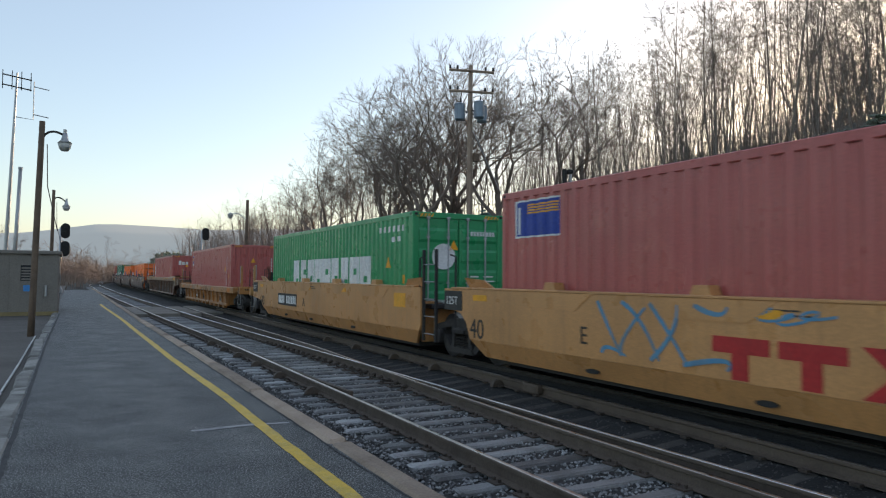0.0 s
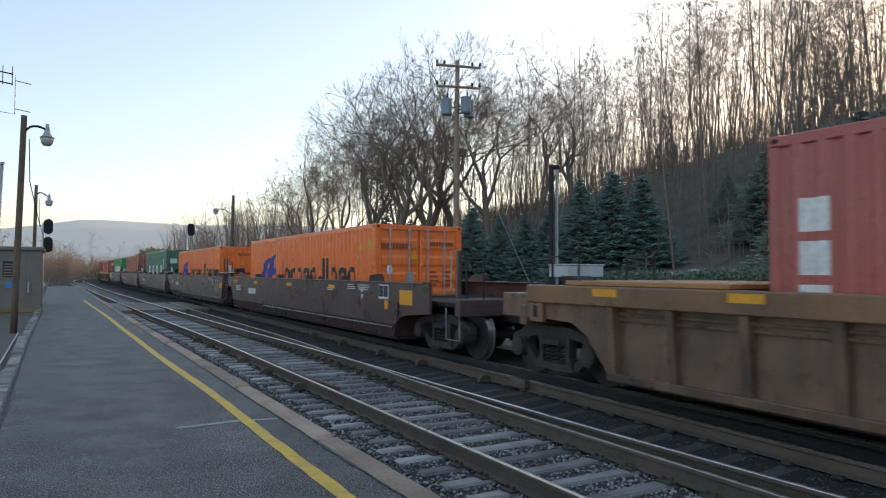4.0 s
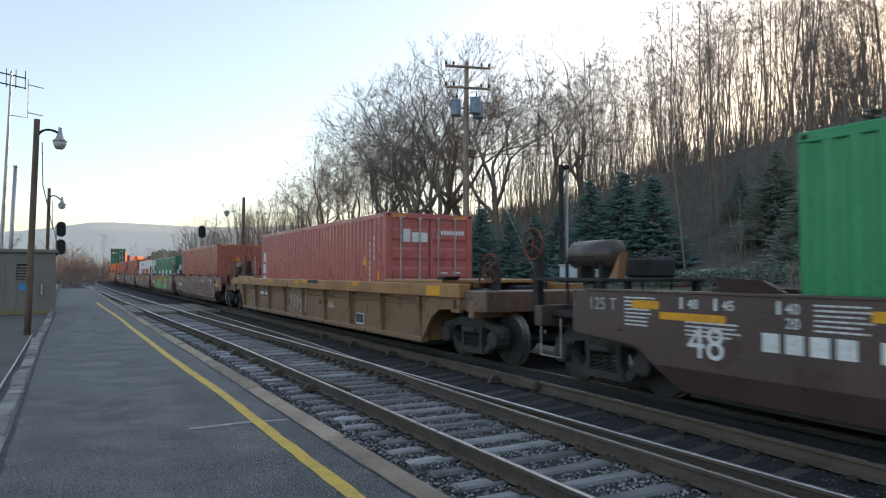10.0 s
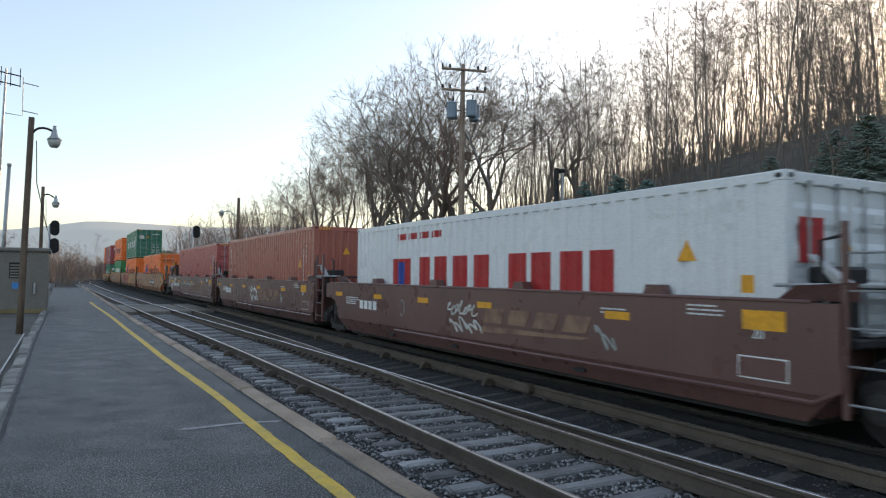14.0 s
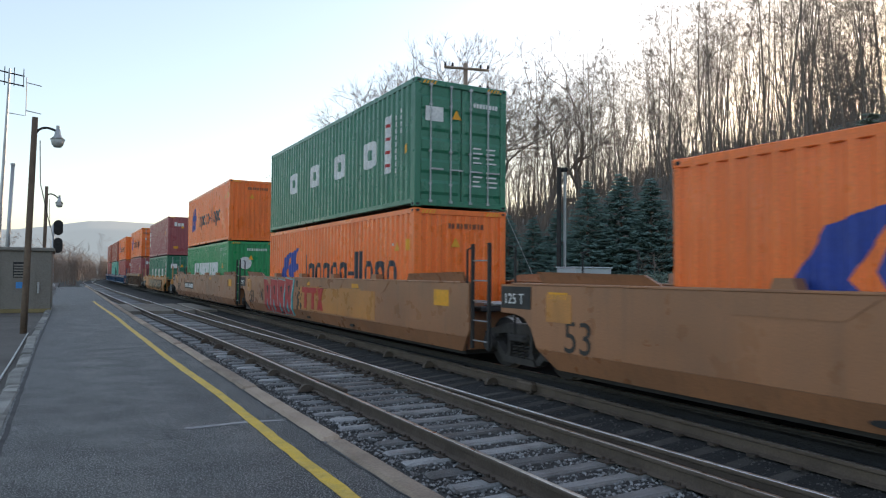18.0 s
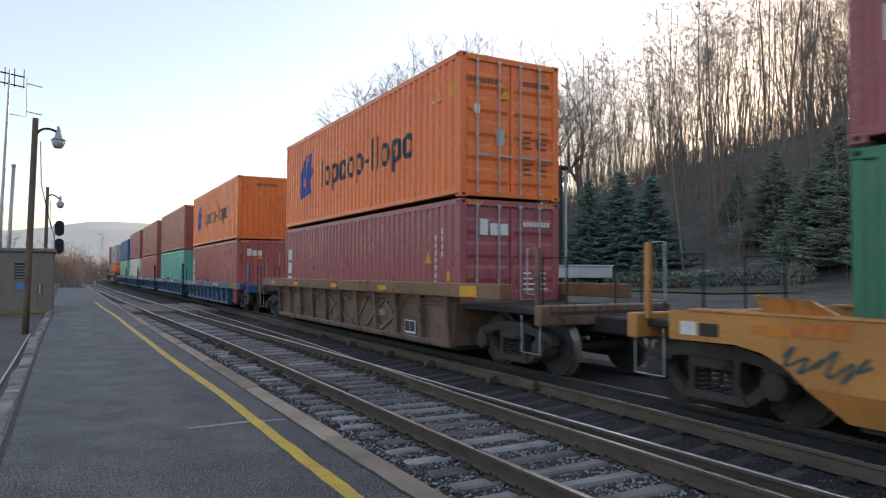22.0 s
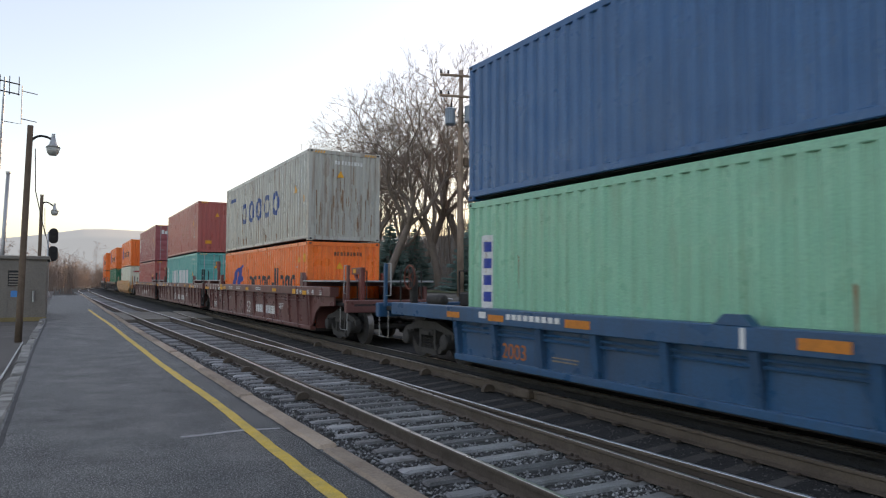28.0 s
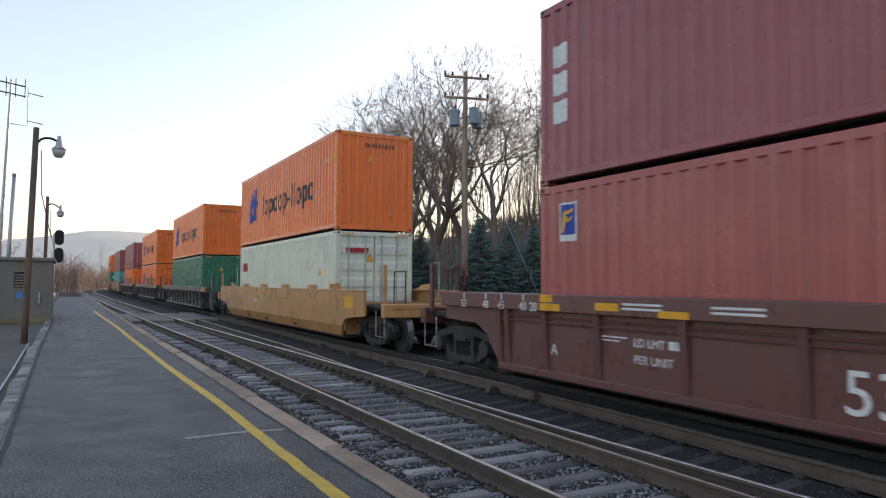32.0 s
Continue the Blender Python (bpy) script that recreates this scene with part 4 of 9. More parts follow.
cab = thing("storage_box", "white metal storage box on dark legs", "storage box")
part("body", Geo().block(22.6, 25.0, 27.5, 29.0, 1.75, 2.35, 0.03), CABINET, cab)
for x in (22.9, 24.7):
    part("leg", Geo().box(x - 0.06, x + 0.06, 28.0, 28.2, 1.0, 1.75), STEEL_DARK, cab)
part("lid", Geo().block(22.55, 25.05, 27.45, 29.05, 2.35, 2.42, 0.02), CABINET, cab)
for k, (x, y) in enumerate(((29.6, 25.6), (32.4, 23.6), (33.6, 22.8))):
    bn = thing("waste_bin", "small grey lidded bin on the lawn", "bin", pose(x, y, slope_height(x - MAIN_X, y) + 0.02), "bins")
    part("body", Geo().tube([(0, 0, 0), (0, 0, 0.75)], [0.3, 0.36], 12), STEEL_GREY, bn)
    part("lid", Geo().tube([(0, 0, 0.75), (0, 0, 0.85)], [0.38, 0.3], 12), STEEL_GREY, bn)
bo = thing("marker_post", "short red and white marker post", "marker post", pose(28.6, 26.2, slope_height(20.6, 26.2)))
part("post", Geo().tube([(0, 0, 0), (0, 0, 0.7)], 0.09, 10), RED_MARK, bo)
part("cap", Geo().tube([(0, 0, 0.7), (0, 0, 0.85)], [0.09, 0.05], 10), WHITE_MARK, bo)


# ---- trees ----
def bare_branches(rng, height, trunk_r, clear, limbs, reach, wander, depth, lean):
    """Trunk and limbs in one Geo, ever finer forks in another; base at the origin. depth: how often a limb forks again."""
    wood, fine = Geo(), Geo()

    def grow(p, d, length, r0, r1, n, bend, lift):
        pts, rad = [p.copy()], [r0]
        for k in range(n):
            d = (d + Vector((rng.gauss(0, 1), rng.gauss(0, 1), rng.gauss(0, 0.7) + lift)) * bend).normalized()
            p = p + d * (length / n)
            pts.append(p.copy())
            rad.append(r0 + (r1 - r0) * (k + 1) / n)
        (wood if r0 > 0.035 else fine).tube(pts, rad, 6 if r0 > 0.1 else (4 if r0 > 0.035 else 3), False)
        return pts

    def turned(d, spread):
        """A direction that leaves d by about spread radians, to any side, rather upward than down."""
        side = d.cross(Vector((rng.gauss(0, 1), rng.gauss(0, 1), rng.gauss(0, 1))))
        side = side.normalized() if side.length > 1e-3 else Vector((1, 0, 0))
        if side.z < 0 and rng.random() < 0.35:
            side = -side
        return (d * math.cos(spread) + side * math.sin(spread)).normalized()

    def spread_out(pts, length, r0, level, keep):
        """A limb forks at its tip and sends out a side limb; the last forks end in fans of fine twigs."""
        n = len(pts) - 1
        tip = (pts[-1] - pts[-2]).normalized()
        across = tip.cross(Vector((rng.gauss(0, 1), rng.gauss(0, 1), rng.gauss(0, 0.5)))).normalized()
        if level == 0:
            third = tip.cross(across)
            for k in range(5):
                u, a_ = rng.uniform(0.25, 1.0), rng.uniform(0, 6.283)
                x = min(n - 1e-3, u * n)
                p = pts[int(x)].lerp(pts[int(x) + 1], x - int(x))
                way = (tip + (across * math.cos(a_) + third * math.sin(a_)) * rng.uniform(0.3, 1.0) + Vector((0, 0, 0.15))).normalized()
                ln = length * rng.uniform(0.6, 1.15)
                mid_ = p + way * ln * 0.5
                end_ = mid_ + (way + Vector((rng.gauss(0, 0.22), rng.gauss(0, 0.22), rng.gauss(0, 0.2)))).normalized() * ln * 0.5
                fine.tube([p, mid_, end_], [0.0070, 0.0055, 0.0032], 3, False)
            return
        a1 = rng.uniform(0.32, 0.58)
        starts = [(1.0, a1, keep), (1.0, -a1 * 1.1, keep * 0.93), (rng.uniform(0.3, 0.8), rng.uniform(0.6, 1.0), keep * rng.uniform(0.65, 0.9))]
        for u, angle, f in starts:
            x = min(n - 1e-3, u * n)
            p = pts[int(x)].lerp(pts[int(x) + 1], x - int(x))
            along_ = (pts[int(x) + 1] - pts[int(x)]).normalized() if u < 1 else tip
            ln = length * f * rng.uniform(0.8, 1.15)
            r = max(0.009, r0 * (0.70 if u == 1.0 else 0.52))
            way = (tip * math.cos(angle) + across * math.sin(angle)).normalized() if u == 1.0 else turned(along_, angle)
            new_pts = grow(p, way, ln, r, max(0.007, r * 0.7), 3 if level > 2 else 2, wander, 0.02)
            spread_out(new_pts, ln, r * 0.85, level - 1, keep)

    top = Vector((lean, rng.uniform(-0.3, 0.3) * lean, 1)).normalized()
    broad = reach >= 0.45
    trunk = grow(Vector((0, 0, -0.4)), top, height * (0.34 if broad else 0.9), trunk_r, trunk_r * (0.75 if broad else 0.18), 9, wander * 0.3, 0.2)
    if broad:
        for k in range(limbs):
            a_ = 6.283 * k / limbs + rng.uniform(-0.4, 0.4)
            p = trunk[rng.choice((6, 7, 8, 9, 9))]
            d = Vector((math.cos(a_) * 0.75 + lean, math.sin(a_) * 0.75, rng.uniform(0.75, 1.6))).normalized()
            ln = height * 0.235 * rng.uniform(0.85, 1.15)
            pts = grow(p, d, ln, trunk_r * 0.55, trunk_r * 0.36, 5, wander, 0.18)
            spread_out(pts, ln, trunk_r * 0.38, depth, 0.71)
        return wood, fine
    for k in range(limbs):
        u = clear + (0.97 - clear) * (k + rng.random() * 0.6) / limbs
        x = u * 9
        p = trunk[int(x)].lerp(trunk[min(9, int(x) + 1)], x - int(x))
        a_ = k * 2.4 + rng.uniform(-0.5, 0.5)
        d = Vector((math.cos(a_), math.sin(a_), rng.uniform(0.7, 1.9))).normalized()
        ln = height * reach * (1.15 - u) * rng.uniform(0.6, 1.2)
        r0 = trunk_r * (0.6 if k % 4 == 1 else 0.36) * (1.15 - u)
        pts = grow(p, d, ln, r0, max(0.012, r0 * 0.4), 5, wander, 0.3)
        spread_out(pts, ln * 0.62, r0 * 0.6, depth, 0.72)
    return wood, fine


CROWNS = {}  # a sample of each model's twigs


def tree_model(label, seed, *args):
    wood, fine = bare_branches(random.Random(seed), *args)
    t = thing("bare_tree", label, "tree", group="bare trees")
    t["tall"] = sorted(v[2] for v in fine.v)[int(0.99 * len(fine.v))]
    CROWNS[t.name] = fine.v[::37]
    part("trunk", wood, BARK, t, smooth=True)
    part("crown", fine, TWIG, t, "leafless twigs")
    return t


TALL = "tall slender leafless tree on the wooded hill"
models = [tree_model(TALL, 11, 20.0, 0.105, 0.36, 8, 0.27, 0.13, 3, 0.02),
          tree_model(TALL, 12, 22.0, 0.122, 0.30, 9, 0.28, 0.13, 3, 0.05),
          tree_model(TALL, 13, 18.0, 0.086, 0.40, 8, 0.27, 0.14, 3, -0.06),
          tree_model(TALL, 14, 21.0, 0.097, 0.45, 8, 0.29, 0.14, 3, 0.08),
          tree_model(TALL, 15, 15.0, 0.07, 0.28, 8, 0.28, 0.14, 3, -0.04)]
SPREAD = "broad leafless tree with crooked spreading limbs"
wide = [tree_model(SPREAD, 31, 19.0, 0.34, 0.22, 4, 0.50, 0.15, 5, -0.30),
        tree_model(SPREAD, 36, 17.0, 0.28, 0.20, 4, 0.52, 0.16, 5, 0.06),
        tree_model(SPREAD, 33, 18.0, 0.30, 0.24, 3, 0.48, 0.15, 5, -0.18)]


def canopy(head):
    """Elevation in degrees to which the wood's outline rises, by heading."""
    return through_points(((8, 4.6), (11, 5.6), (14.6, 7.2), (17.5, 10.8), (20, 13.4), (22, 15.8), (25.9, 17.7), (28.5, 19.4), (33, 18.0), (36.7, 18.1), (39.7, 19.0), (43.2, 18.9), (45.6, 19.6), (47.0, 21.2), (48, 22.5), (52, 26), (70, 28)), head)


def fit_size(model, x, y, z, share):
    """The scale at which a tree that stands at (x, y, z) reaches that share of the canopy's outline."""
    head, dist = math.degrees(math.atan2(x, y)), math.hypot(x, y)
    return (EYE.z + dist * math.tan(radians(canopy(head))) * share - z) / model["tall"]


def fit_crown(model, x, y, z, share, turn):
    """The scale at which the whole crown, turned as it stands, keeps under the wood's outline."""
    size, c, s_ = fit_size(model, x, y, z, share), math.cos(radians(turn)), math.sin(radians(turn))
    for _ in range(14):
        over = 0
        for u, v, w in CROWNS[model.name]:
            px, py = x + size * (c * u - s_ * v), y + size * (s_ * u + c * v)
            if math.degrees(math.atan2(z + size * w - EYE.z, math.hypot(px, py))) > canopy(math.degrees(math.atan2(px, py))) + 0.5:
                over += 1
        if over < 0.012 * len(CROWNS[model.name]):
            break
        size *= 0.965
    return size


def plant(model, x, y, z, size, turn, first):
    m = pose(x, y, z, 0, 0, turn)
    t = copy_thing(model, m) if first[0] else model
    first[0] = True
    t.matrix_basis = m @ Matrix.Diagonal((size, size, size, 1))
    return t


used = [[False] for _ in models + wide]
rng = random.Random(21)


def on_hill(off, y):
    p = beside(y, off, slope_height(off, y))
    return p


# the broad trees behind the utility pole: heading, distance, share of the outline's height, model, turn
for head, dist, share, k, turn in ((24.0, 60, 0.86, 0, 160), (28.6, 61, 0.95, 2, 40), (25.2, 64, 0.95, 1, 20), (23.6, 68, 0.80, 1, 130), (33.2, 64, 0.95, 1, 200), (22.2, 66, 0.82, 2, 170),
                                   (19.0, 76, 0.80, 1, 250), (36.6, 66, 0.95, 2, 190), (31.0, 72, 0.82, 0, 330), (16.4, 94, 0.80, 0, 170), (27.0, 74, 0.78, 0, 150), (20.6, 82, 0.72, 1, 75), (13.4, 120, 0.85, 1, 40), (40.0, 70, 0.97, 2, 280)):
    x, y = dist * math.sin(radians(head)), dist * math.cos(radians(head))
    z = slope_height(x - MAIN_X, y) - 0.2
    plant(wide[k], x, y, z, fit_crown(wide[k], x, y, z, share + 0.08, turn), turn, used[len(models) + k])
# the wood on the hill
spots = []
tries = 0
while len(spots) < 190 and tries < 12000:
    tries += 1
    y = rng.uniform(-12, 120)
    off = rng.uniform(24, 84) if y < 95 else rng.uniform(12, 50)
    p = on_hill(off, y)
    head = math.degrees(math.atan2(p.x, p.y))
    if not 17 < head < 66 or (y > 70 and off > 60) or (head < 44 and len(spots) > 145):
        continue
    if any((p.x - q.x) ** 2 + (p.y - q.y) ** 2 < 6.5 for q in spots):
        continue
    k = rng.randrange(5)
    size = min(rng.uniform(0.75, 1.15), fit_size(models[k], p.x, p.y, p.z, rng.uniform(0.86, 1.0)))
    if size < 0.3:
        continue
    spots.append(p)
    plant(models[k], p.x, p.y, p.z - 0.2, size, rng.uniform(0, 360), used[k])
# a few taller trees where the track bends away
for head, dist, size, k in ((1.3, 165, 0.62, 4), (2.4, 178, 0.70, 2), (3.3, 205, 0.66, 4), (4.3, 250, 0.75, 2), (5.3, 285, 0.9, 4), (0.3, 160, 0.45, 4)):
    plant(models[k], dist * math.sin(radians(head)), dist * math.cos(radians(head)), -0.6, size, rng.uniform(0, 360), used[k])
# trees on the other side, beyond the shed
for x, y, size, k in ((-7.5, 88, 0.55, 4), (-5.8, 96, 0.5, 4), (-10.5, 92, 0.6, 2), (-13, 100, 0.6, 4), (-3.4, 120, 0.5, 4)):
    plant(models[k], x, y, 0, size, rng.uniform(0, 360), used[k])


def thicket(name, label, spots_, seed, tall, mat_, stems=5, sprigs=9, thick=1.0):
    """Far scrub: many thin leafless stems in one mesh."""
    r = random.Random(seed)
    q = Geo()
    for x, y, z in spots_:
        h = tall * r.uniform(0.5, 1.2)
        head_ = math.degrees(math.atan2(x, y))
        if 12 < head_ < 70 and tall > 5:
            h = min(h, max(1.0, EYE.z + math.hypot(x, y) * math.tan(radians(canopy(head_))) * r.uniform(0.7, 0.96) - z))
        for k in range(stems):
            a_, lean_ = r.uniform(0, 6.28), r.uniform(0.02, 0.28)
            d = Vector((math.cos(a_) * lean_, math.sin(a_) * lean_, 1)).normalized()
            p0 = Vector((x + r.uniform(-0.6, 0.6), y + r.uniform(-0.6, 0.6), z))
            p1, p2 = p0 + d * h * 0.5, p0 + d * h + Vector((r.uniform(-0.4, 0.4), r.uniform(-0.4, 0.4), 0))
            q.tube([p0, p1, p2], [0.006 * tall * thick, 0.0045 * tall * thick, 0.0015 * tall * thick], 3, False)
            for j in range(sprigs):
                u = r.uniform(0.25, 0.98)
                b0 = p0.lerp(p2, u)
                b1 = b0 + Vector((r.uniform(-1, 1), r.uniform(-1, 1), r.uniform(0.2, 1.1))) * h * (0.28 if tall < 10 else 0.15)
                q.tube([b0, b1], [min(0.014, 0.003 * tall) * (1.0 if tall > 12 else thick), min(0.006, 0.0012 * tall) * (1.0 if tall > 12 else thick)], 3, False)
    return whole(name, q, mat_, label, "scrub", "stuff")


rng = random.Random(77)
far_spots = []
for k in range(420):
    s = rng.uniform(128, 300)
    off = rng.uniform(-42, -6.5) if rng.random() < 0.8 else rng.uniform(6, 22)
    p = beside(s, off, -0.4)
    if p.x / p.y < -0.06:
        continue
    far_spots.append((p.x, p.y, -0.4))
thicket("far_scrub", "leafless brown scrub where the track bends away", far_spots, 5, 6.2, FAR_TWIG, 5, 9, 1.7)
mid_spots = []
for k in range(130):
    az, dist = rng.uniform(7.5, 18.5), rng.uniform(98, 165)
    x, y = dist * math.sin(radians(az)), dist * math.cos(radians(az))
    if x - MAIN_X < 5.5 + max(0.0, y - BEND) ** 2 / 700:
        continue
    mid_spots.append((x, y, slope_height(x - MAIN_X, y) - 0.2))
thicket("mid_wood", "brown leafless young trees along the bend", [p for p in mid_spots if p[0] / p[1] < 0.21], 15, 8.0, FAR_TWIG, 3, 16, 1.2)
thicket("mid_wood", "brown leafless young trees below the hill", [p for p in mid_spots if p[0] / p[1] >= 0.21], 16, 11.5, FAR_TWIG, 3, 18, 1.2)
side_spots = [(rng.uniform(-14, -1.6), rng.uniform(92, 125), 0.0) for _ in range(90)]
thicket("yard_scrub", "low leafless brush beyond the signal", side_spots, 6, 2.6, FAR_TWIG)
hill_spots = []
for k in range(1000):
    y = rng.uniform(-5, 105)
    off = rng.uniform(19, 62) if k % 2 else rng.uniform(46, 60)
    p = on_hill(off, y)
    hill_spots.append((p.x, p.y, p.z - 0.1))
stem_spots = []
for k in range(330):
    y = rng.uniform(-2, 90)
    off = rng.uniform(24, 60)
    p = on_hill(off, y)
    stem_spots.append((p.x, p.y, p.z - 0.1))
wood_spots = []
for k in range(680):
    y = rng.uniform(-8, 95)
    off = rng.uniform(50, 92)
    p = on_hill(off, y)
    wood_spots.append((p.x, p.y, p.z - 0.1))
thicket("hill_wood", "dense leafless young wood along the hilltop", wood_spots, 18, 13.0, TWIG, 2, 22, 0.6)
thicket("hill_saplings", "slender bare saplings crowding the hillside", stem_spots, 8, 7.5, SAPLING, 2)
thicket("hill_brush", "grey-brown brush on the hillside", hill_spots, 7, 2.2, TWIG, 6, 11, 1.2)


def spruce(rng, height, wide_):
    """Trunk, and whorls of boughs that droop and turn up at the tip, with short needle sprays along them."""
    trunk, needles = Geo(), Geo()
    trunk.tube([(0, 0, -0.3), (0, 0, height * 0.5), (0, 0, height)], [height * 0.022, height * 0.014, 0.02], 8)
    z = height * 0.05
    while z < height * 0.99:
        u = z / height
        rad = wide_ * (1 - u) ** 0.9 + 0.06
        n = max(6, int(17 * (1 - u) + 6))
        a0 = rng.uniform(0, 6.28)
        for k in range(n):
            a_ = a0 + 6.283 * k / n + rng.uniform(-0.3, 0.3)
            ln = rad * rng.uniform(0.6, 1.12)
            d = Vector((math.cos(a_), math.sin(a_), 0))
            side = Vector((-d.y, d.x, 0))
            p0 = Vector((0, 0, z + rng.uniform(-0.2, 0.2)))
            m = max(3, int(ln / 0.30))
            for j in range(1, m + 1):
                t = j / m
                if t < 0.3:
                    continue
                c = p0 + d * ln * t + Vector((0, 0, -0.30 * ln * t + 0.24 * ln * t * t))
                w = 0.20 + ln * 0.17 * (1.1 - t)
                for sgn in (-1, 0, 1):
                    tip = c + side * sgn * w * rng.uniform(0.7, 1.3) + d * w * (0.9 if sgn else 1.4) + Vector((0, 0, rng.uniform(-0.14, 0.05)))
                    b0 = c - d * 0.10
                    needles.add([tuple(b0 + Vector((0, 0, 0.05))), tuple(tip), tuple(b0 + side * 0.09 - Vector((0, 0, 0.08))), tuple(b0 - side * 0.09 - Vector((0, 0, 0.08)))],
                                [(0, 1, 2), (0, 3, 1), (3, 2, 1)])
        z += height * 0.028 + 0.04
    return trunk, needles


def spruce_model(seed, height, wide_, mat_, label):
    tk, nd = spruce(random.Random(seed), height, wide_)
    t = thing("spruce", label, "spruce tree", group="spruces")
    part("trunk", tk, BARK, t)
    part("crown", nd, mat_, t, "dense drooping needle boughs")
    return t


blue_a = spruce_model(1, 8.0, 3.5, NEEDLES, "blue-green spruce at the foot of the hill")
blue_b = spruce_model(2, 7.0, 3.3, NEEDLES, "blue-green spruce at the foot of the hill")
dark_a = spruce_model(3, 9.0, 4.8, NEEDLES_DARK, "large dark green conifer at the hill's foot")
flags = {id(m): [False] for m in (blue_a, blue_b, dark_a)}
for m, head, dist, size in ((blue_a, 40.4, 46, 0.86), (blue_b, 43.0, 47, 1.0), (blue_b, 45.3, 46, 0.90), (blue_a, 38.0, 49, 0.66), (blue_b, 31.6, 52, 0.85), (blue_a, 34.0, 51, 0.66),
                            (blue_b, 36.0, 50, 0.7), (blue_b, 24.6, 62, 0.85), (blue_a, 26.6, 64, 0.72), (blue_a, 22.6, 66, 0.62), (dark_a, 60.4, 39, 0.84), (dark_a, 56.4, 40, 0.55), (dark_a, 64.5, 38, 0.84), (dark_a, 58.4, 41, 0.76), (dark_a, 62.6, 42, 0.82), (dark_a, 54.2, 46, 0.62), (dark_a, 51.6, 52, 0.34)):
    x, y = dist * math.sin(radians(head)), dist * math.cos(radians(head))
    plant(m, x, y, slope_height(x - MAIN_X, y) - 0.1, size, rng.uniform(0, 360), flags[id(m)])

ev = thing("evergreen_tree", "dark round evergreen where the track bends", "tree", pose(21.0, 178.0, -0.5))
q = Geo()
r9 = random.Random(4)
for k in range(900):
    v = Vector((r9.gauss(0, 1), r9.gauss(0, 1), r9.gauss(0, 1))).normalized() * r9.uniform(0.75, 1.05)
    p = Vector((v.x * 4.6, v.y * 4.0, 4.1 + v.z * 3.8))
    s_ = r9.uniform(0.35, 0.75)
    q.add([tuple(p + Vector((s_ * r9.uniform(-1, 1), s_ * r9.uniform(-1, 1), s_ * r9.uniform(-1, 1)))) for _ in range(4)], [(0, 1, 2), (0, 2, 3), (0, 3, 1), (1, 3, 2)])
part("crown", q, NEEDLES_DARK, ev, "dense dark foliage")
part("trunk", Geo().tube([(0, 0, 0), (0, 0, 4.0)], [0.3, 0.15], 8), BARK, ev)

hedge = thing("hedge", "low clipped dark green hedge beyond the lawn", "hedge")
rh = random.Random(40)
q = Geo()
for k in range(5200):
    u = rh.random()
    head, dist = 42.5 + 13.5 * u, 40.5 - 4.0 * u
    x, y = dist * math.sin(radians(head)) + rh.uniform(-0.55, 0.55), dist * math.cos(radians(head)) + rh.uniform(-0.55, 0.55)
    p = Vector((x, y, slope_height(x - MAIN_X, y) + rh.random() ** 0.6 * (0.82 + 0.10 * math.sin(k % 40 + 9 * u))))
    c = 0.11
    q.add([tuple(p + Vector((rh.uniform(-c, c), rh.uniform(-c, c), rh.uniform(-c, c)))) for _ in range(3)], [(0, 1, 2)])
part("foliage", q, NEEDLES_DARK, hedge, "dense small leaves")["kind"] = "stuff"

# ---- far hill on the skyline ----
g = Geo()
hs = []
for k in range(61):
    head = -30 + 1.5 * k
    el = 3.66 + 0.10 * math.sin(head * 0.5) + 0.06 * noise.noise((head * 0.35, 1, 0))
    if head < 6:
        el -= 0.75 * smoothstep(3, -5, head) if head > -5 else 0.75 + 1.2 * smoothstep(-5, -14, head)
    hs.append((head, max(0.9, el)))
D = 2600.0
for head, el in hs:
    x, y = math.sin(radians(head)), math.cos(radians(head))
    g.v += [(x * (D - 700), y * (D - 700), -0.6), (x * (D - 250), y * (D - 250), 2 + D * math.tan(radians(el)) * 0.72), (x * D, y * D, 2 + D * math.tan(radians(el))), (x * (D + 500), y * (D + 500), -0.6)]
for k in range(len(hs) - 1):
    for j in range(3):
        g.f.append((k * 4 + j, k * 4 + j + 1, k * 4 + j + 5, k * 4 + j + 4))
# the haze over the hill is in its colour and glow, not in the air
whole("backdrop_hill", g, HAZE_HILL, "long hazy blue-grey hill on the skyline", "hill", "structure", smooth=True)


# ---- containers: origin at the middle of the floor, y along the track, the leading end at negative y ----
HALF, WIDE = 6.096, 1.219


def ripple(lo, hi, pitch, depth):
    """Trapezoid corrugation: (position, inset) from lo to hi."""
    n = round((hi - lo) / pitch)
    p = (hi - lo) / n
    out = []
    for k in range(n):
        a_ = lo + p * k
        out += [(a_, 0.0), (a_ + p * 0.36, 0.0), (a_ + p * 0.5, depth), (a_ + p * 0.86, depth)]
    return out + [(hi, 0.0)]


SIDE_WAVE = ripple(-HALF + 0.10, HALF - 0.10, 0.277, 0.040)
END_WAVE = ripple(-WIDE + 0.10, WIDE - 0.10, 0.252, 0.046)


def inset_at(wave, y):
    for (a_, i0), (b_, i1) in zip(wave, wave[1:]):
        if a_ <= y <= b_:
            return i0 + (i1 - i0) * (y - a_) / (b_ - a_)
    return 0.0


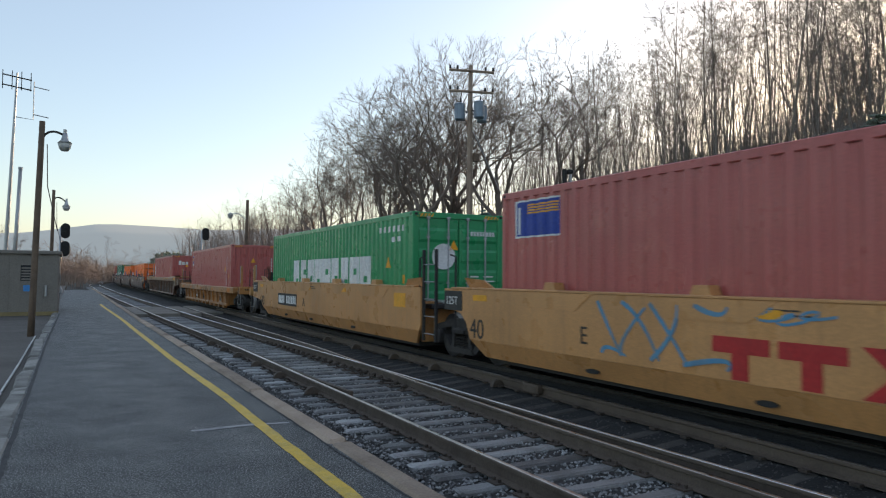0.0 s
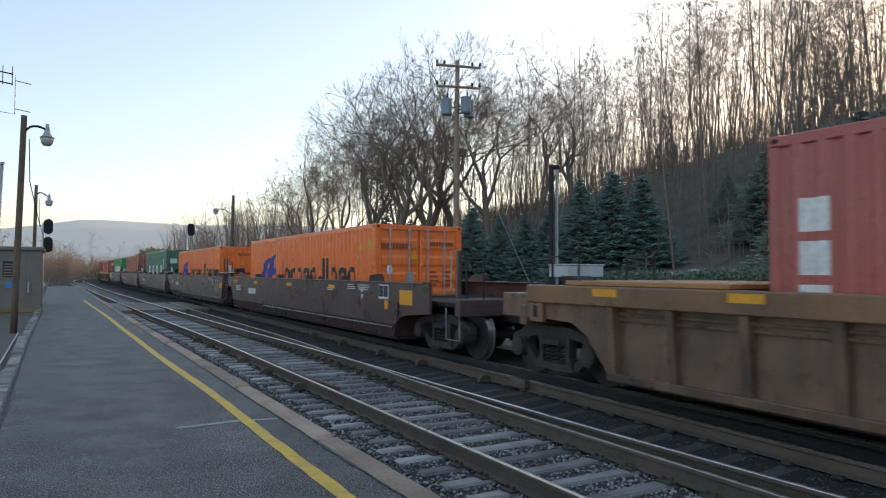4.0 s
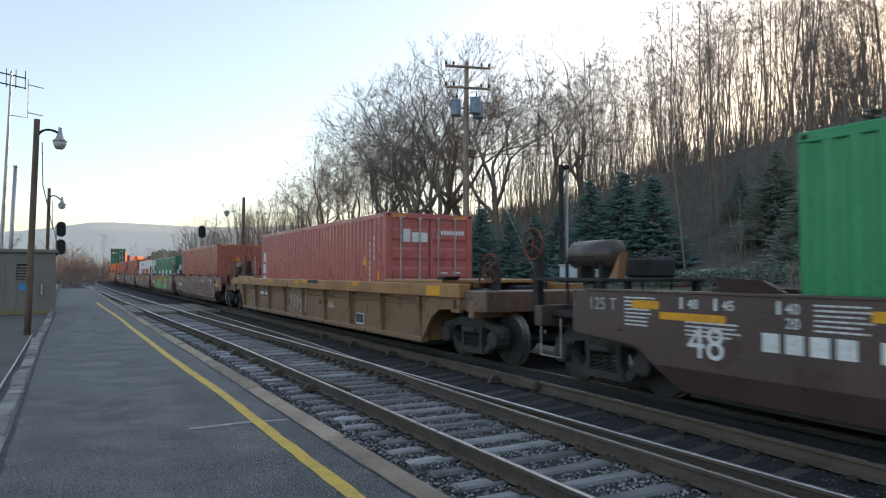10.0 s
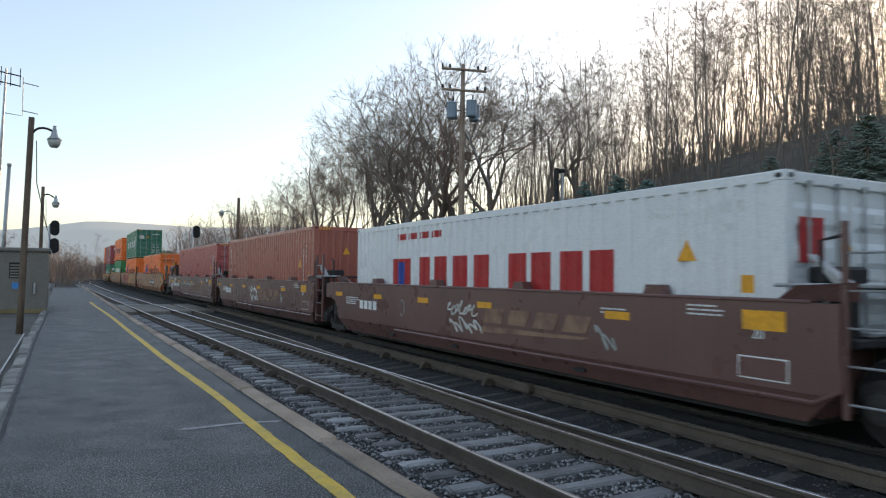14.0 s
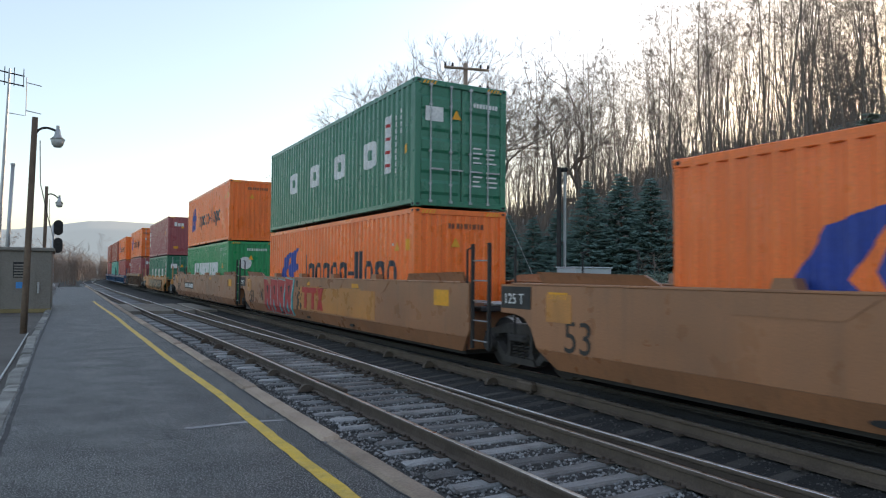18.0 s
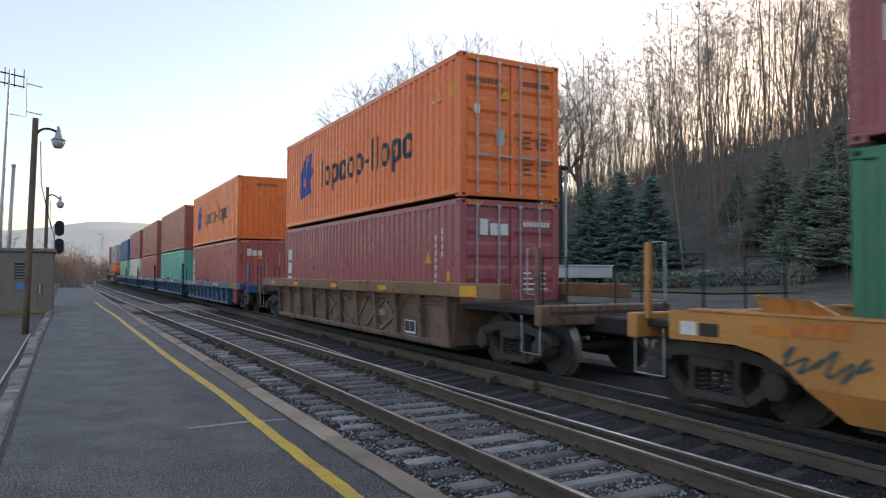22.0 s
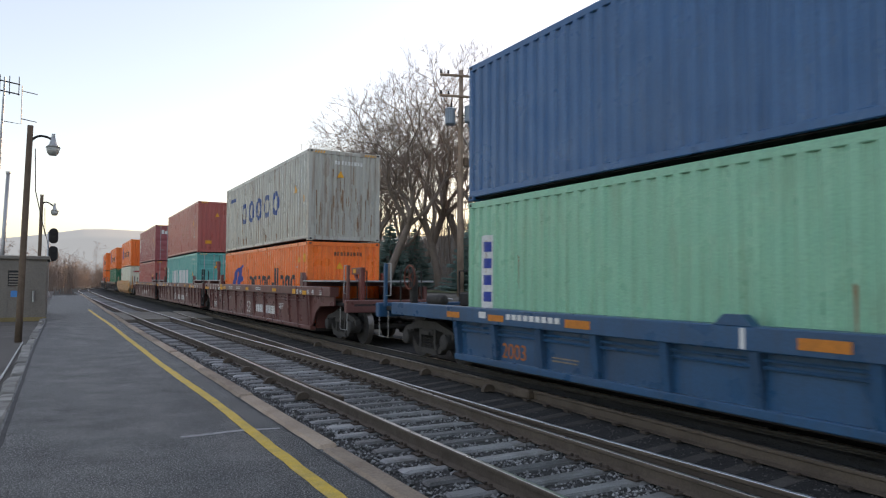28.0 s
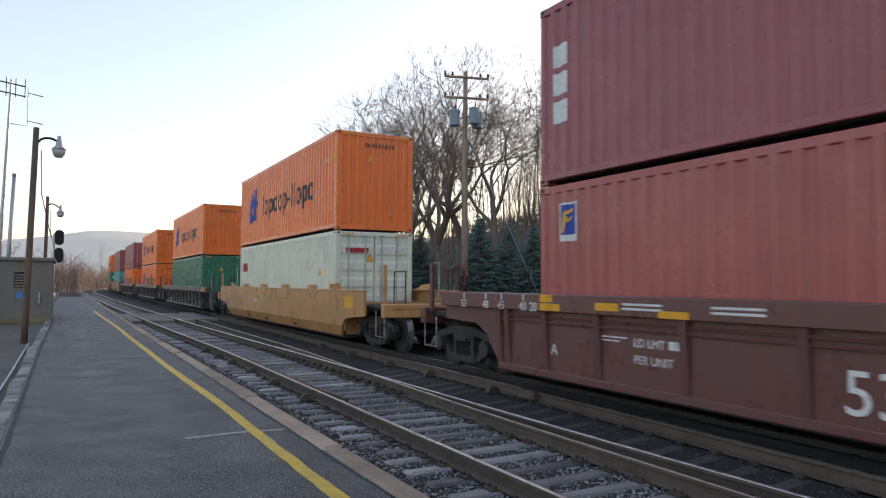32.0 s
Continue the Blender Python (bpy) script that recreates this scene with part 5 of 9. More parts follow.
def wave_sheet(geo, wave, z0, z1, place, lift=0.0, lo=None, hi=None, tilt0=0.0, tilt1=0.0):
    """A sheet that follows the corrugation between lo and hi; place maps (along, inset, z) to a point; tilt slants its ends."""
    lo, hi = wave[0][0] if lo is None else lo, wave[-1][0] if hi is None else hi
    cut = [lo] + [p for p, _ in wave if lo + 1e-4 < p < hi - 1e-4] + [hi]
    k = len(geo.v)
    for p in cut:
        i = inset_at(wave, p) - lift
        u = (p - lo) / (hi - lo)
        geo.v += [place(p, i, z0 + tilt0 * u), place(p, i, z1 + tilt1 * u)]
    for j in range(len(cut) - 1):
        geo.f.append((k + 2 * j, k + 2 * j + 2, k + 2 * j + 3, k + 2 * j + 1))
    return geo


def near_side(p, i, z):
    return (-WIDE + i, p, z)


def far_side(p, i, z):
    return (WIDE - i, p, z)


def front_end(p, i, z):
    return (p, -HALF + i, z)


def rear_end(p, i, z):
    return (p, HALF - i, z)


def side_mesh(mat_, h, place):
    return kept(("side", mat_.name, h, str(place(1.0, 2.0, 3.0))), lambda: wave_sheet(Geo(), SIDE_WAVE, 0.15, h - 0.11, place).mesh("side_panel", mat_))


def end_mesh(mat_, h, place):
    return kept(("end", mat_.name, h, str(place(1.0, 2.0, 3.0))), lambda: wave_sheet(Geo(), END_WAVE, 0.15, h - 0.14, place).mesh("end_panel", mat_))


def door_mesh(mat_, h, s):
    def build():
        q = Geo()
        x0, x1 = (-WIDE + 0.11, -0.012) if s < 0 else (0.012, WIDE - 0.11)
        q.block(x0, x1, -HALF + 0.045, -HALF + 0.085, 0.13, h - 0.13, 0.01)
        n = 5
        step = (h - 0.5) / n
        for k in range(n):
            z = 0.28 + step * k
            q.add([(x0 + 0.05, -HALF + 0.045, z), (x1 - 0.05, -HALF + 0.045, z), (x1 - 0.08, -HALF + 0.018, z + 0.07), (x0 + 0.08, -HALF + 0.018, z + 0.07),
                   (x1 - 0.08, -HALF + 0.018, z + step * 0.55), (x0 + 0.08, -HALF + 0.018, z + step * 0.55), (x1 - 0.05, -HALF + 0.045, z + step * 0.55 + 0.07), (x0 + 0.05, -HALF + 0.045, z + step * 0.55 + 0.07)],
                  [(0, 1, 2, 3), (3, 2, 4, 5), (5, 4, 6, 7), (0, 3, 5, 7), (1, 6, 4, 2)])
        return q.mesh("door_leaf", mat_)
    return kept(("door", mat_.name, h, s), build)


def rod_mesh(h):
    def build():
        q = Geo().tube([(0, 0, 0.10), (0, 0, h - 0.10)], 0.019, 8)
        for z in (0.10, h - 0.16):
            q.box(-0.04, 0.04, -0.02, 0.04, z, z + 0.06)
        for z in (0.5, 1.25, h - 0.6):
            q.box(-0.035, 0.035, -0.012, 0.05, z, z + 0.05)
        return q.mesh("lock_rod", STEEL_GREY)
    return kept(("rod", h), build)


def bars(q, wave, place, a0, a1, z0, z1, count, fill=0.72, heights=None):
    """A row of plain upright bars along a panel."""
    step = (a1 - a0) / count
    for k in range(count):
        u = heights[k % len(heights)] if heights else (0.0, 1.0)
        wave_sheet(q, wave, z0 + (z1 - z0) * u[0], z0 + (z1 - z0) * u[1], place, 0.005, a0 + step * k, a0 + step * (k + fill))
    return q


def along(a_):
    """Distances along a side panel count from the trailing end."""
    return HALF - a_


def strip(q, a0, a1, z0, z1, lift=0.005, t0=0.0, t1=0.0):
    return wave_sheet(q, SIDE_WAVE, z0, z1, near_side, lift, along(a1), along(a0), t0, t1)


def cut_at(ring, a_, keep_above):
    """An outline clipped at one place along the side."""
    out = []
    for k, p in enumerate(ring):
        w = ring[(k + 1) % len(ring)]
        pin, win = (p[0] >= a_) == keep_above, (w[0] >= a_) == keep_above
        if pin:
            out.append(p)
        if pin != win:
            u = (a_ - p[0]) / (w[0] - p[0])
            out.append((a_, p[1] + (w[1] - p[1]) * u))
    return out


def decal(q, ring, lift=0.005):
    """A painted outline of (distance from the trailing end, height), laid over the side's corrugation."""
    ring = [(along(p), z) for p, z in ring]
    lo, hi = min(p for p, _ in ring), max(p for p, _ in ring)
    cuts = [lo] + [p for p, _ in SIDE_WAVE if lo + 1e-4 < p < hi - 1e-4] + [hi]
    for c0, c1 in zip(cuts, cuts[1:]):
        piece = cut_at(cut_at(ring, c0, True), c1, False) if c1 < hi else cut_at(ring, c0, True)
        if len(piece) > 2:
            n = len(q.v)
            q.v += [near_side(p, inset_at(SIDE_WAVE, p) - lift, z) for p, z in piece]
            q.f.append(tuple(range(n, n + len(piece))))
    return q


def rounded(q, a0, a1, z0, z1, hole=0.0, power=0.6, lift=0.005):
    """A rounded block, or with a hole a rounded ring."""
    def ring(f):
        c, d, w, h = (a0 + a1) / 2, (z0 + z1) / 2, (a1 - a0) / 2 - (a1 - a0) * f / 2, (z1 - z0) / 2 - (a1 - a0) * f / 2
        out = []
        for k in range(24):
            u, v = math.cos(6.2832 * (k + 0.5) / 24), math.sin(6.2832 * (k + 0.5) / 24)
            out.append((c + w * math.copysign(abs(u) ** power, u), d + h * math.copysign(abs(v) ** power, v)))
        return out
    outer = ring(0.0)
    if not hole:
        return decal(q, outer, lift)
    inner = ring(hole)
    for k in range(24):
        j = (k + 1) % 24
        decal(q, [outer[k], outer[j], inner[j], inner[k]], lift)
    return q


def letters(q, a0, a1, z0, z1, count, fill=0.74, heights=None):
    step = (a1 - a0) / count
    for k in range(count):
        u = heights[k] if heights else (0.0, 1.0)
        strip(q, a0 + step * k, a0 + step * (k + fill), z0 + (z1 - z0) * u[0], z0 + (z1 - z0) * u[1])
    return q



def ring_row(q, a0, a1, z0, z1, count, wide_, power, hole=0.52):
    """Spaced rounded rings."""
    step = (a1 - a0) / max(1, count - 1)
    for k in range(count):
        rounded(q, a0 + step * k, a0 + step * k + wide_, z0, z1, hole, power)
    return q


def drips(q, style, a0, a1, count, h):
    """Rust that has run down from scratches: narrow tapering strips, most of them low on the side."""
    r = random.Random(len(style) * 7 + count)
    for _ in range(count):
        c, w = r.uniform(a0, a1), r.uniform(0.012, 0.035)
        top = r.uniform(0.35, 0.75) if r.random() < 0.65 else r.uniform(1.0, h - 0.3)
        long_ = r.uniform(0.12, 0.5) if top < 0.8 else r.uniform(0.3, 0.9)
        decal(q, [(c - w, top), (c + w, top - 0.03), (c + 0.4 * w, max(0.2, top - long_)), (c - 0.3 * w, max(0.2, top - long_))])
    return q


def mark_side(style, h):
    """Painted marks on the near side as (label, material, Geo) rows."""
    out = []

    def row(label, mat_, q):
        out.append((label, mat_, q))
    if style == "block_white":
        q = Geo()
        step = 7.0 / 9
        for k in range(9):  # solid blocks, each with a closed slot
            c, w = 2.75 + step * k, step * 0.88
            lo, hi = ((1.17, 1.32), (1.45, 1.62), (1.25, 1.42))[k % 3]
            strip(q, c, c + w * 0.42, 0.93, 1.93)
            strip(q, c + w * 0.42, c + w * 0.80, 0.93, lo)
            strip(q, c + w * 0.42, c + w * 0.80, hi, 1.93)
            strip(q, c + w * 0.80, c + w, 0.93, 1.93)
        row("row of large white block marks", WHITE_MARK, q)
    elif style == "four_white":
        dz, a_ = (-0.22, 0.87) if h < 2.7 else (0.0, 0.0)  # the lower boxes carry them lower and further forward
        row("four spaced white block marks", WHITE_MARK, ring_row(Geo(), 2.54, 9.16, 1.16 + dz, 1.84 + dz, 4, 0.80, 0.42))
        row("tall white notice panel", WHITE_MARK, strip(Geo(), 10.46 + a_, 10.93 + a_, 0.9, 2.10 if dz else 2.28))
        q = Geo()
        for k in range(4):
            strip(q, 10.5 + a_, 10.88 + a_, 1.05 + 0.32 * k, 1.13 + 0.32 * k, 0.008)
        row("red bars on the notice panel", RED_MARK, q)
    elif style in ("emblem_low", "emblem_high"):
        high = style == "emblem_high"
        z0, z1, b0, b1 = (0.88, 2.36, 1.08, 1.88) if high else (0.95, 2.25, 1.10, 1.98) if h > 2.7 else (0.80, 2.02, 0.92, 1.78)
        e0, ew, c, f = (1.57, 1.35, 3.75, 0.907) if high else (1.62, 1.95, 4.34, 1.0 if h > 2.7 else 0.95)
        q = Geo()
        for shape in (((0.0, 0.30), (0.02, 0.10), (0.14, 0.0), (0.44, 0.04), (0.40, 0.22), (0.32, 0.34), (0.42, 0.56), (0.60, 0.92), (0.40, 0.86), (0.20, 0.76), (0.10, 0.52)),
                      ((0.50, 0.05), (0.95, 0.09), (0.80, 0.20), (0.78, 0.38), (0.98, 0.44), (1.0, 0.60), (0.84, 0.58), (0.98, 1.0), (0.62, 0.88), (0.52, 0.60), (0.46, 0.40), (0.52, 0.24))):
            decal(q, [(e0 + u * ew, z0 + v * (z1 - z0)) for u, v in shape])
        row("blue leaping emblem", BLUE_MARK, q)
        q = Geo()
        h_ = b1 - b0
        for kind in "tonoonbttono":  # tall bars, rounded rings, a short bar
            if kind == "t":
                strip(q, c, c + 0.20 * f, b0, b0 + h_ * 1.02)
                c += 0.34 * f
            elif kind == "b":
                strip(q, c, c + 0.34 * f, b0 + 0.30 * h_, b0 + 0.42 * h_)
                c += 0.46 * f
            else:
                low = b0 - (0.25 * h_ if kind == "n" else 0.0)
                rounded(q, c, c + 0.56 * f, b0, b0 + 0.72 * h_, 0.5, 0.7)
                if kind == "n":
                    strip(q, c, c + 0.17 * f, low, b0 + 0.4 * h_)
                c += 0.70 * f
        row("row of large dark block marks", NAVY_MARK, q)
    elif style == "upright_white":
        q = Geo()
        for k in range(3):
            strip(q, 0.36, 0.68, 1.85 - 0.45 * k, 2.2 - 0.45 * k)
        row("three white marks one above another", WHITE_MARK, q)
    elif style == "upright_small":
        q = Geo()
        for k in range(6):
            strip(q, 0.42, 0.62, 2.3 - 0.26 * k, 2.48 - 0.26 * k)
        row("small white marks one above another", WHITE_MARK, q)
    elif style == "white_band":
        row("upright white band", WHITE_MARK, strip(Geo(), 0.42, 0.86, 0.3, 2.25))
        q = Geo()
        for k in range(6):
            strip(q, 0.52, 0.76, 1.95 - 0.3 * k, 2.13 - 0.3 * k, 0.008)
        row("blue marks on the white band", BLUE_MARK, q)
    elif style == "round_blue":
        row("five spaced faded blue marks", FADED_MARK, ring_row(Geo(), 3.2, 8.0, 1.08, 1.95, 5, 0.80, 0.85, 0.42))
        row("small faded marks", FADED_MARK, letters(Geo(), 0.9, 1.9, 2.2, 2.36, 4, 0.7))
    elif style == "two_words":
        q = letters(Geo(), 2.75, 5.1, 1.1, 1.98, 5, 0.78)
        letters(q, 5.5, 9.2, 1.1, 1.98, 8, 0.78)
        row("two rows of large white block marks", WHITE_MARK, q)
        q = Geo()
        for k in range(4):
            strip(q, 0.4, 0.75, 1.9 - 0.42 * k, 2.2 - 0.42 * k)
        row("white marks one above another", WHITE_MARK, q)
    elif style == "red_words":
        row("square red emblem panel", RED_MARK, strip(Geo(), 2.2, 3.15, 1.1, 1.78))
        q = strip(Geo(), 2.5, 2.85, 1.2, 1.7, 0.008)
        row("blue stroke on the emblem", BLUE_MARK, q)
        q = letters(Geo(), 3.5, 6.5, 1.15, 1.8, 4, 0.7)
        letters(q, 6.9, 9.75, 1.15, 1.8, 4, 0.74)
        letters(q, 2.4, 4.6, 2.2, 2.34, 12, 0.7)
        row("row of large red block marks", RED_MARK, q)
    elif style == "sign_blue":
        row("blue sign panel with a white border", WHITE_MARK, strip(Geo(), 0.40, 1.66, 2.08, 2.72))
        row("blue sign field", BLUE_MARK, strip(Geo(), 0.43, 1.63, 2.11, 2.69, 0.008))
        q = Geo()
        for k in range(4):
            strip(q, 0.75, 1.6, 2.48 + 0.045 * k, 2.505 + 0.045 * k, 0.011)
        row("yellow rays", YELLOW_MARK, q)
        q = strip(Geo(), 0.47, 0.6, 2.14, 2.6, 0.011)
        letters(q, 0.66, 1.55, 2.16, 2.40, 6, 0.7)
        row("white strokes on the sign", WHITE_MARK, q)
    elif style == "small_emblem":
        row("white border of a small emblem", WHITE_MARK, strip(Geo(), 0.46, 0.92, 2.00, 2.60))
        row("small blue emblem", BLUE_MARK, strip(Geo(), 0.49, 0.89, 2.10, 2.57, 0.008))
        q = decal(Geo(), [(0.55, 2.13), (0.61, 2.13), (0.68, 2.38), (0.60, 2.44)], 0.011)
        decal(q, [(0.58, 2.44), (0.84, 2.53), (0.80, 2.47), (0.60, 2.39)], 0.011)
        decal(q, [(0.62, 2.32), (0.80, 2.40), (0.76, 2.34), (0.63, 2.27)], 0.011)
        row("yellow strokes on the emblem", YELLOW_MARK, q)
    elif style == "red_small":
        row("small red panel", RED_MARK, strip(Geo(), 0.6, 1.35, 1.85, 2.2))
    if style in ("round_blue", "white_band"):
        row("thin rust drips", RUST_STAIN, drips(Geo(), style, 0.3, 11.8, 34 if style == "round_blue" else 14, h))
    # the numbers, notices and warning marks that every box carries near its leading end
    q = Geo()
    if style in ("upright_white", "upright_small", "small_emblem", "plain_red", "sign_blue", "round_blue") or (style == "four_white" and h > 2.7):
        for k in range(9):
            strip(q, 11.17, 11.23, 0.85 + 0.155 * k, 0.96 + 0.155 * k)
        for k in range(4):
            strip(q, 11.45, 11.51, 1.75 + 0.155 * k, 1.86 + 0.155 * k)
    elif style in ("emblem_low", "emblem_high"):
        strip(q, 11.0, 11.05, h - 0.82, h - 0.76)
    else:
        letters(q, 10.2, 11.7, h - 0.42, h - 0.28, 11, 0.6)
        letters(q, 11.0, 11.6, h - 0.66, h - 0.54, 4, 0.6)
    row("white number marks", WHITE_MARK, q)
    if style in ("emblem_low", "emblem_high"):
        zl = 1.95 if style == "emblem_low" else h - 0.84
        q = Geo().prism([(along(11.20), zl), (along(11.44), zl), (along(11.32), zl + 0.20)], "x", -WIDE - 0.006, -WIDE + 0.004)
        strip(q, 11.78, 11.94, zl, zl + 0.26)
        row("small yellow warning mark", YELLOW_MARK, q)
        return out
    q = Geo().prism([(along(10.70), 1.62), (along(11.0), 1.62), (along(10.85), 1.88)], "x", -WIDE - 0.006, -WIDE + 0.004)
    if style == "four_white":
        q = Geo()
    strip(q, 11.60, 11.80, 1.25, 1.45)
    row("yellow warning marks", YELLOW_MARK, q)
    return out


def mark_front(kind, style, h):
    out = []
    q = Geo()

    def spot(geo, x0, x1, z0, z1, lift=0.006):
        if kind == "p":
            return wave_sheet(geo, END_WAVE, z0, z1, front_end, lift, x0, x1)
        return geo.box(x0, x1, -HALF + 0.008, -HALF + 0.016, z0, z1)
    if style == "upright_white":
        for k in range(3):
            spot(q, -0.75 + 0.24 * k, -0.56 + 0.24 * k, 2.18, 2.5 if k == 0 else 2.42)
    emblem = style in ("emblem_low", "emblem_high")
    if kind == "d":
        for k in range(8):
            spot(q, 0.30 + 0.085 * k, 0.36 + 0.085 * k, h - 0.52, h - 0.42)
        r_ = random.Random(int(h * 100) + len(style))
        for j in range(9):
            if j != 4:
                for x0, x1 in ((0.30, 0.58), (0.66, 0.98)):
                    spot(q, x0, x0 + (x1 - x0) * r_.uniform(0.6, 1.0), 0.52 + 0.11 * j, 0.555 + 0.11 * j)
        if emblem:
            for k in range(10):
                spot(q, -1.08 + 0.085 * k, -1.02 + 0.085 * k, h - 0.58, h - 0.47)
    elif style in ("upright_white", "upright_small", "small_emblem", "plain_red"):
        for k in range(9):
            spot(q, 0.71, 0.77, 0.95 + 0.15 * k, 1.06 + 0.15 * k)
    else:
        for k in range(9):
            spot(q, -0.35 + 0.11 * k, -0.28 + 0.11 * k, h - 0.44, h - 0.32)
    out.append(("faded dark number marks", SHADE_MARK, q) if emblem else ("white number marks", WHITE_MARK, q))
    if emblem and kind == "d":
        out.append(("grey data plate", STEEL_GREY, spot(Geo(), -0.36, -0.17, 1.08, 1.40)))
        ring = [(-0.83 + 0.075 * math.cos(a_), h - 1.12 + 0.115 * math.sin(a_)) for a_ in [0.5236 * k for k in range(12)]]
        out.append(("small oval badge", WHITE_MARK, Geo().prism(ring, "y", -HALF - 0.006, -HALF + 0.02)))
    if h > 2.7:
        st = Geo()
        for x0 in (-1.12, 0.66):
            for k in range(5):
                x1 = x0 + 0.09 * k
                st.prism([(x1, h - 0.115), (x1 + 0.045, h - 0.115), (x1 + 0.085, h - 0.04), (x1 + 0.04, h - 0.04)], "y", -HALF - 0.002, -HALF + 0.01)
        out.append(("yellow warning stripes", YELLOW_MARK, st))
    y_ = Geo()
    y_.prism([(-0.28, h - 0.86), (-0.04, h - 0.86), (-0.16, h - 0.64)], "y", -HALF - 0.006, -HALF + 0.004)
    if style in ("upright_white", "plain_red"):
        spot(y_, -0.8, -0.45, 0.5, 0.68)
    out.append(("yellow warning marks", YELLOW_MARK, y_))
    if style == "block_white":
        d = Geo()
        ring = [(-0.42 + 0.3 * math.cos(a_), h - 1.02 + 0.3 * math.sin(a_)) for a_ in [6.2832 * k / 16 for k in range(16)]]
        d.prism(ring, "y", -HALF - 0.006, -HALF + 0.02)
        out.append(("round white emblem", WHITE_MARK, d))
    if style == "four_white":
        out.append(("white notice panel", WHITE_MARK, spot(Geo(), -0.95, -0.5, h - 0.95, h - 0.62)))
    if style == "red_small":
        out.append(("red block mark", RED_MARK, spot(Geo(), -0.9, -0.2, h - 0.62, h - 0.48)))
    if style == "round_blue" and kind == "p":
        e, r_ = Geo(), random.Random(61)
        for _ in range(46):
            x0, w, top = r_.uniform(-1.05, 1.0), r_.uniform(0.012, 0.035), r_.uniform(0.5, 2.45)
            spot(e, x0, x0 + w, max(0.2, top - r_.uniform(0.15, 0.8)), top)
        out.append(("rust runs on the end panel", RUST_STAIN, e))
    if style == "red_words":
        e = spot(Geo(), -0.98, -0.55, h - 1.0, h - 0.5)
        out.append(("square red emblem panel", RED_MARK, e))
    return out


def welded(q):
    """The same Geo with vertices that coincide made one, so that pieces that meet hang together."""
    out, index = Geo(), {}
    names = []
    for v in q.v:
        key = tuple(round(c, 3) for c in v)
        if key not in index:
            index[key] = len(out.v)
            out.v.append(v)
        names.append(index[key])
    for f in q.f:
        g_ = []
        for k in f:
            if names[k] not in g_:
                g_.append(names[k])
        if len(g_) > 2:
            out.f.append(tuple(g_))
    return out


def loose(q):
    """The separate pieces of a Geo."""
    owner = list(range(len(q.v)))

    def root(k):
        while owner[k] != k:
            k = owner[k]
        return k
    for f in q.f:
        for k in f[1:]:
            owner[root(k)] = root(f[0])
    seen_at = {}
    for k, v in enumerate(q.v):  # pieces that touch belong together
        key = tuple(round(c, 2) for c in v)
        if key in seen_at:
            owner[root(k)] = root(seen_at[key])
        seen_at.setdefault(key, k)
    groups = {}
    for f in q.f:
        groups.setdefault(root(f[0]), []).append(f)
    out = []
    for fs in groups.values():
        ids = sorted({k for f in fs for k in f})
        back = {k: n_ for n_, k in enumerate(ids)}
        piece = Geo()
        piece.add([q.v[k] for k in ids], [tuple(back[k] for k in f) for f in fs])
        out.append(welded(piece))
    return out


def corner_mesh(paint):
    """A corner casting with dark oval openings in its two outer faces."""
    def build():
        q = Geo().block(-0.09, 0.09, -0.089, 0.089, 0, 0.118, 0.012)
        n = len(q.f)
        for sx in (-1, 1):
            q.prism([(0.045 * math.cos(0.7854 * k), 0.059 + 0.030 * math.sin(0.7854 * k)) for k in range(8)], "x", sx * 0.0885, sx * 0.0915)
            q.prism([(0.045 * math.cos(0.7854 * k), 0.059 + 0.030 * math.sin(0.7854 * k)) for k in range(8)], "y", sx * 0.0875, sx * 0.0905)
        me = q.mesh("corner_casting", paint)
        me.materials.append(BLACK)
        for k, face in enumerate(me.polygons):
            face.material_index = int(k >= n)
        return me
    return kept(("corner", paint.name), build)


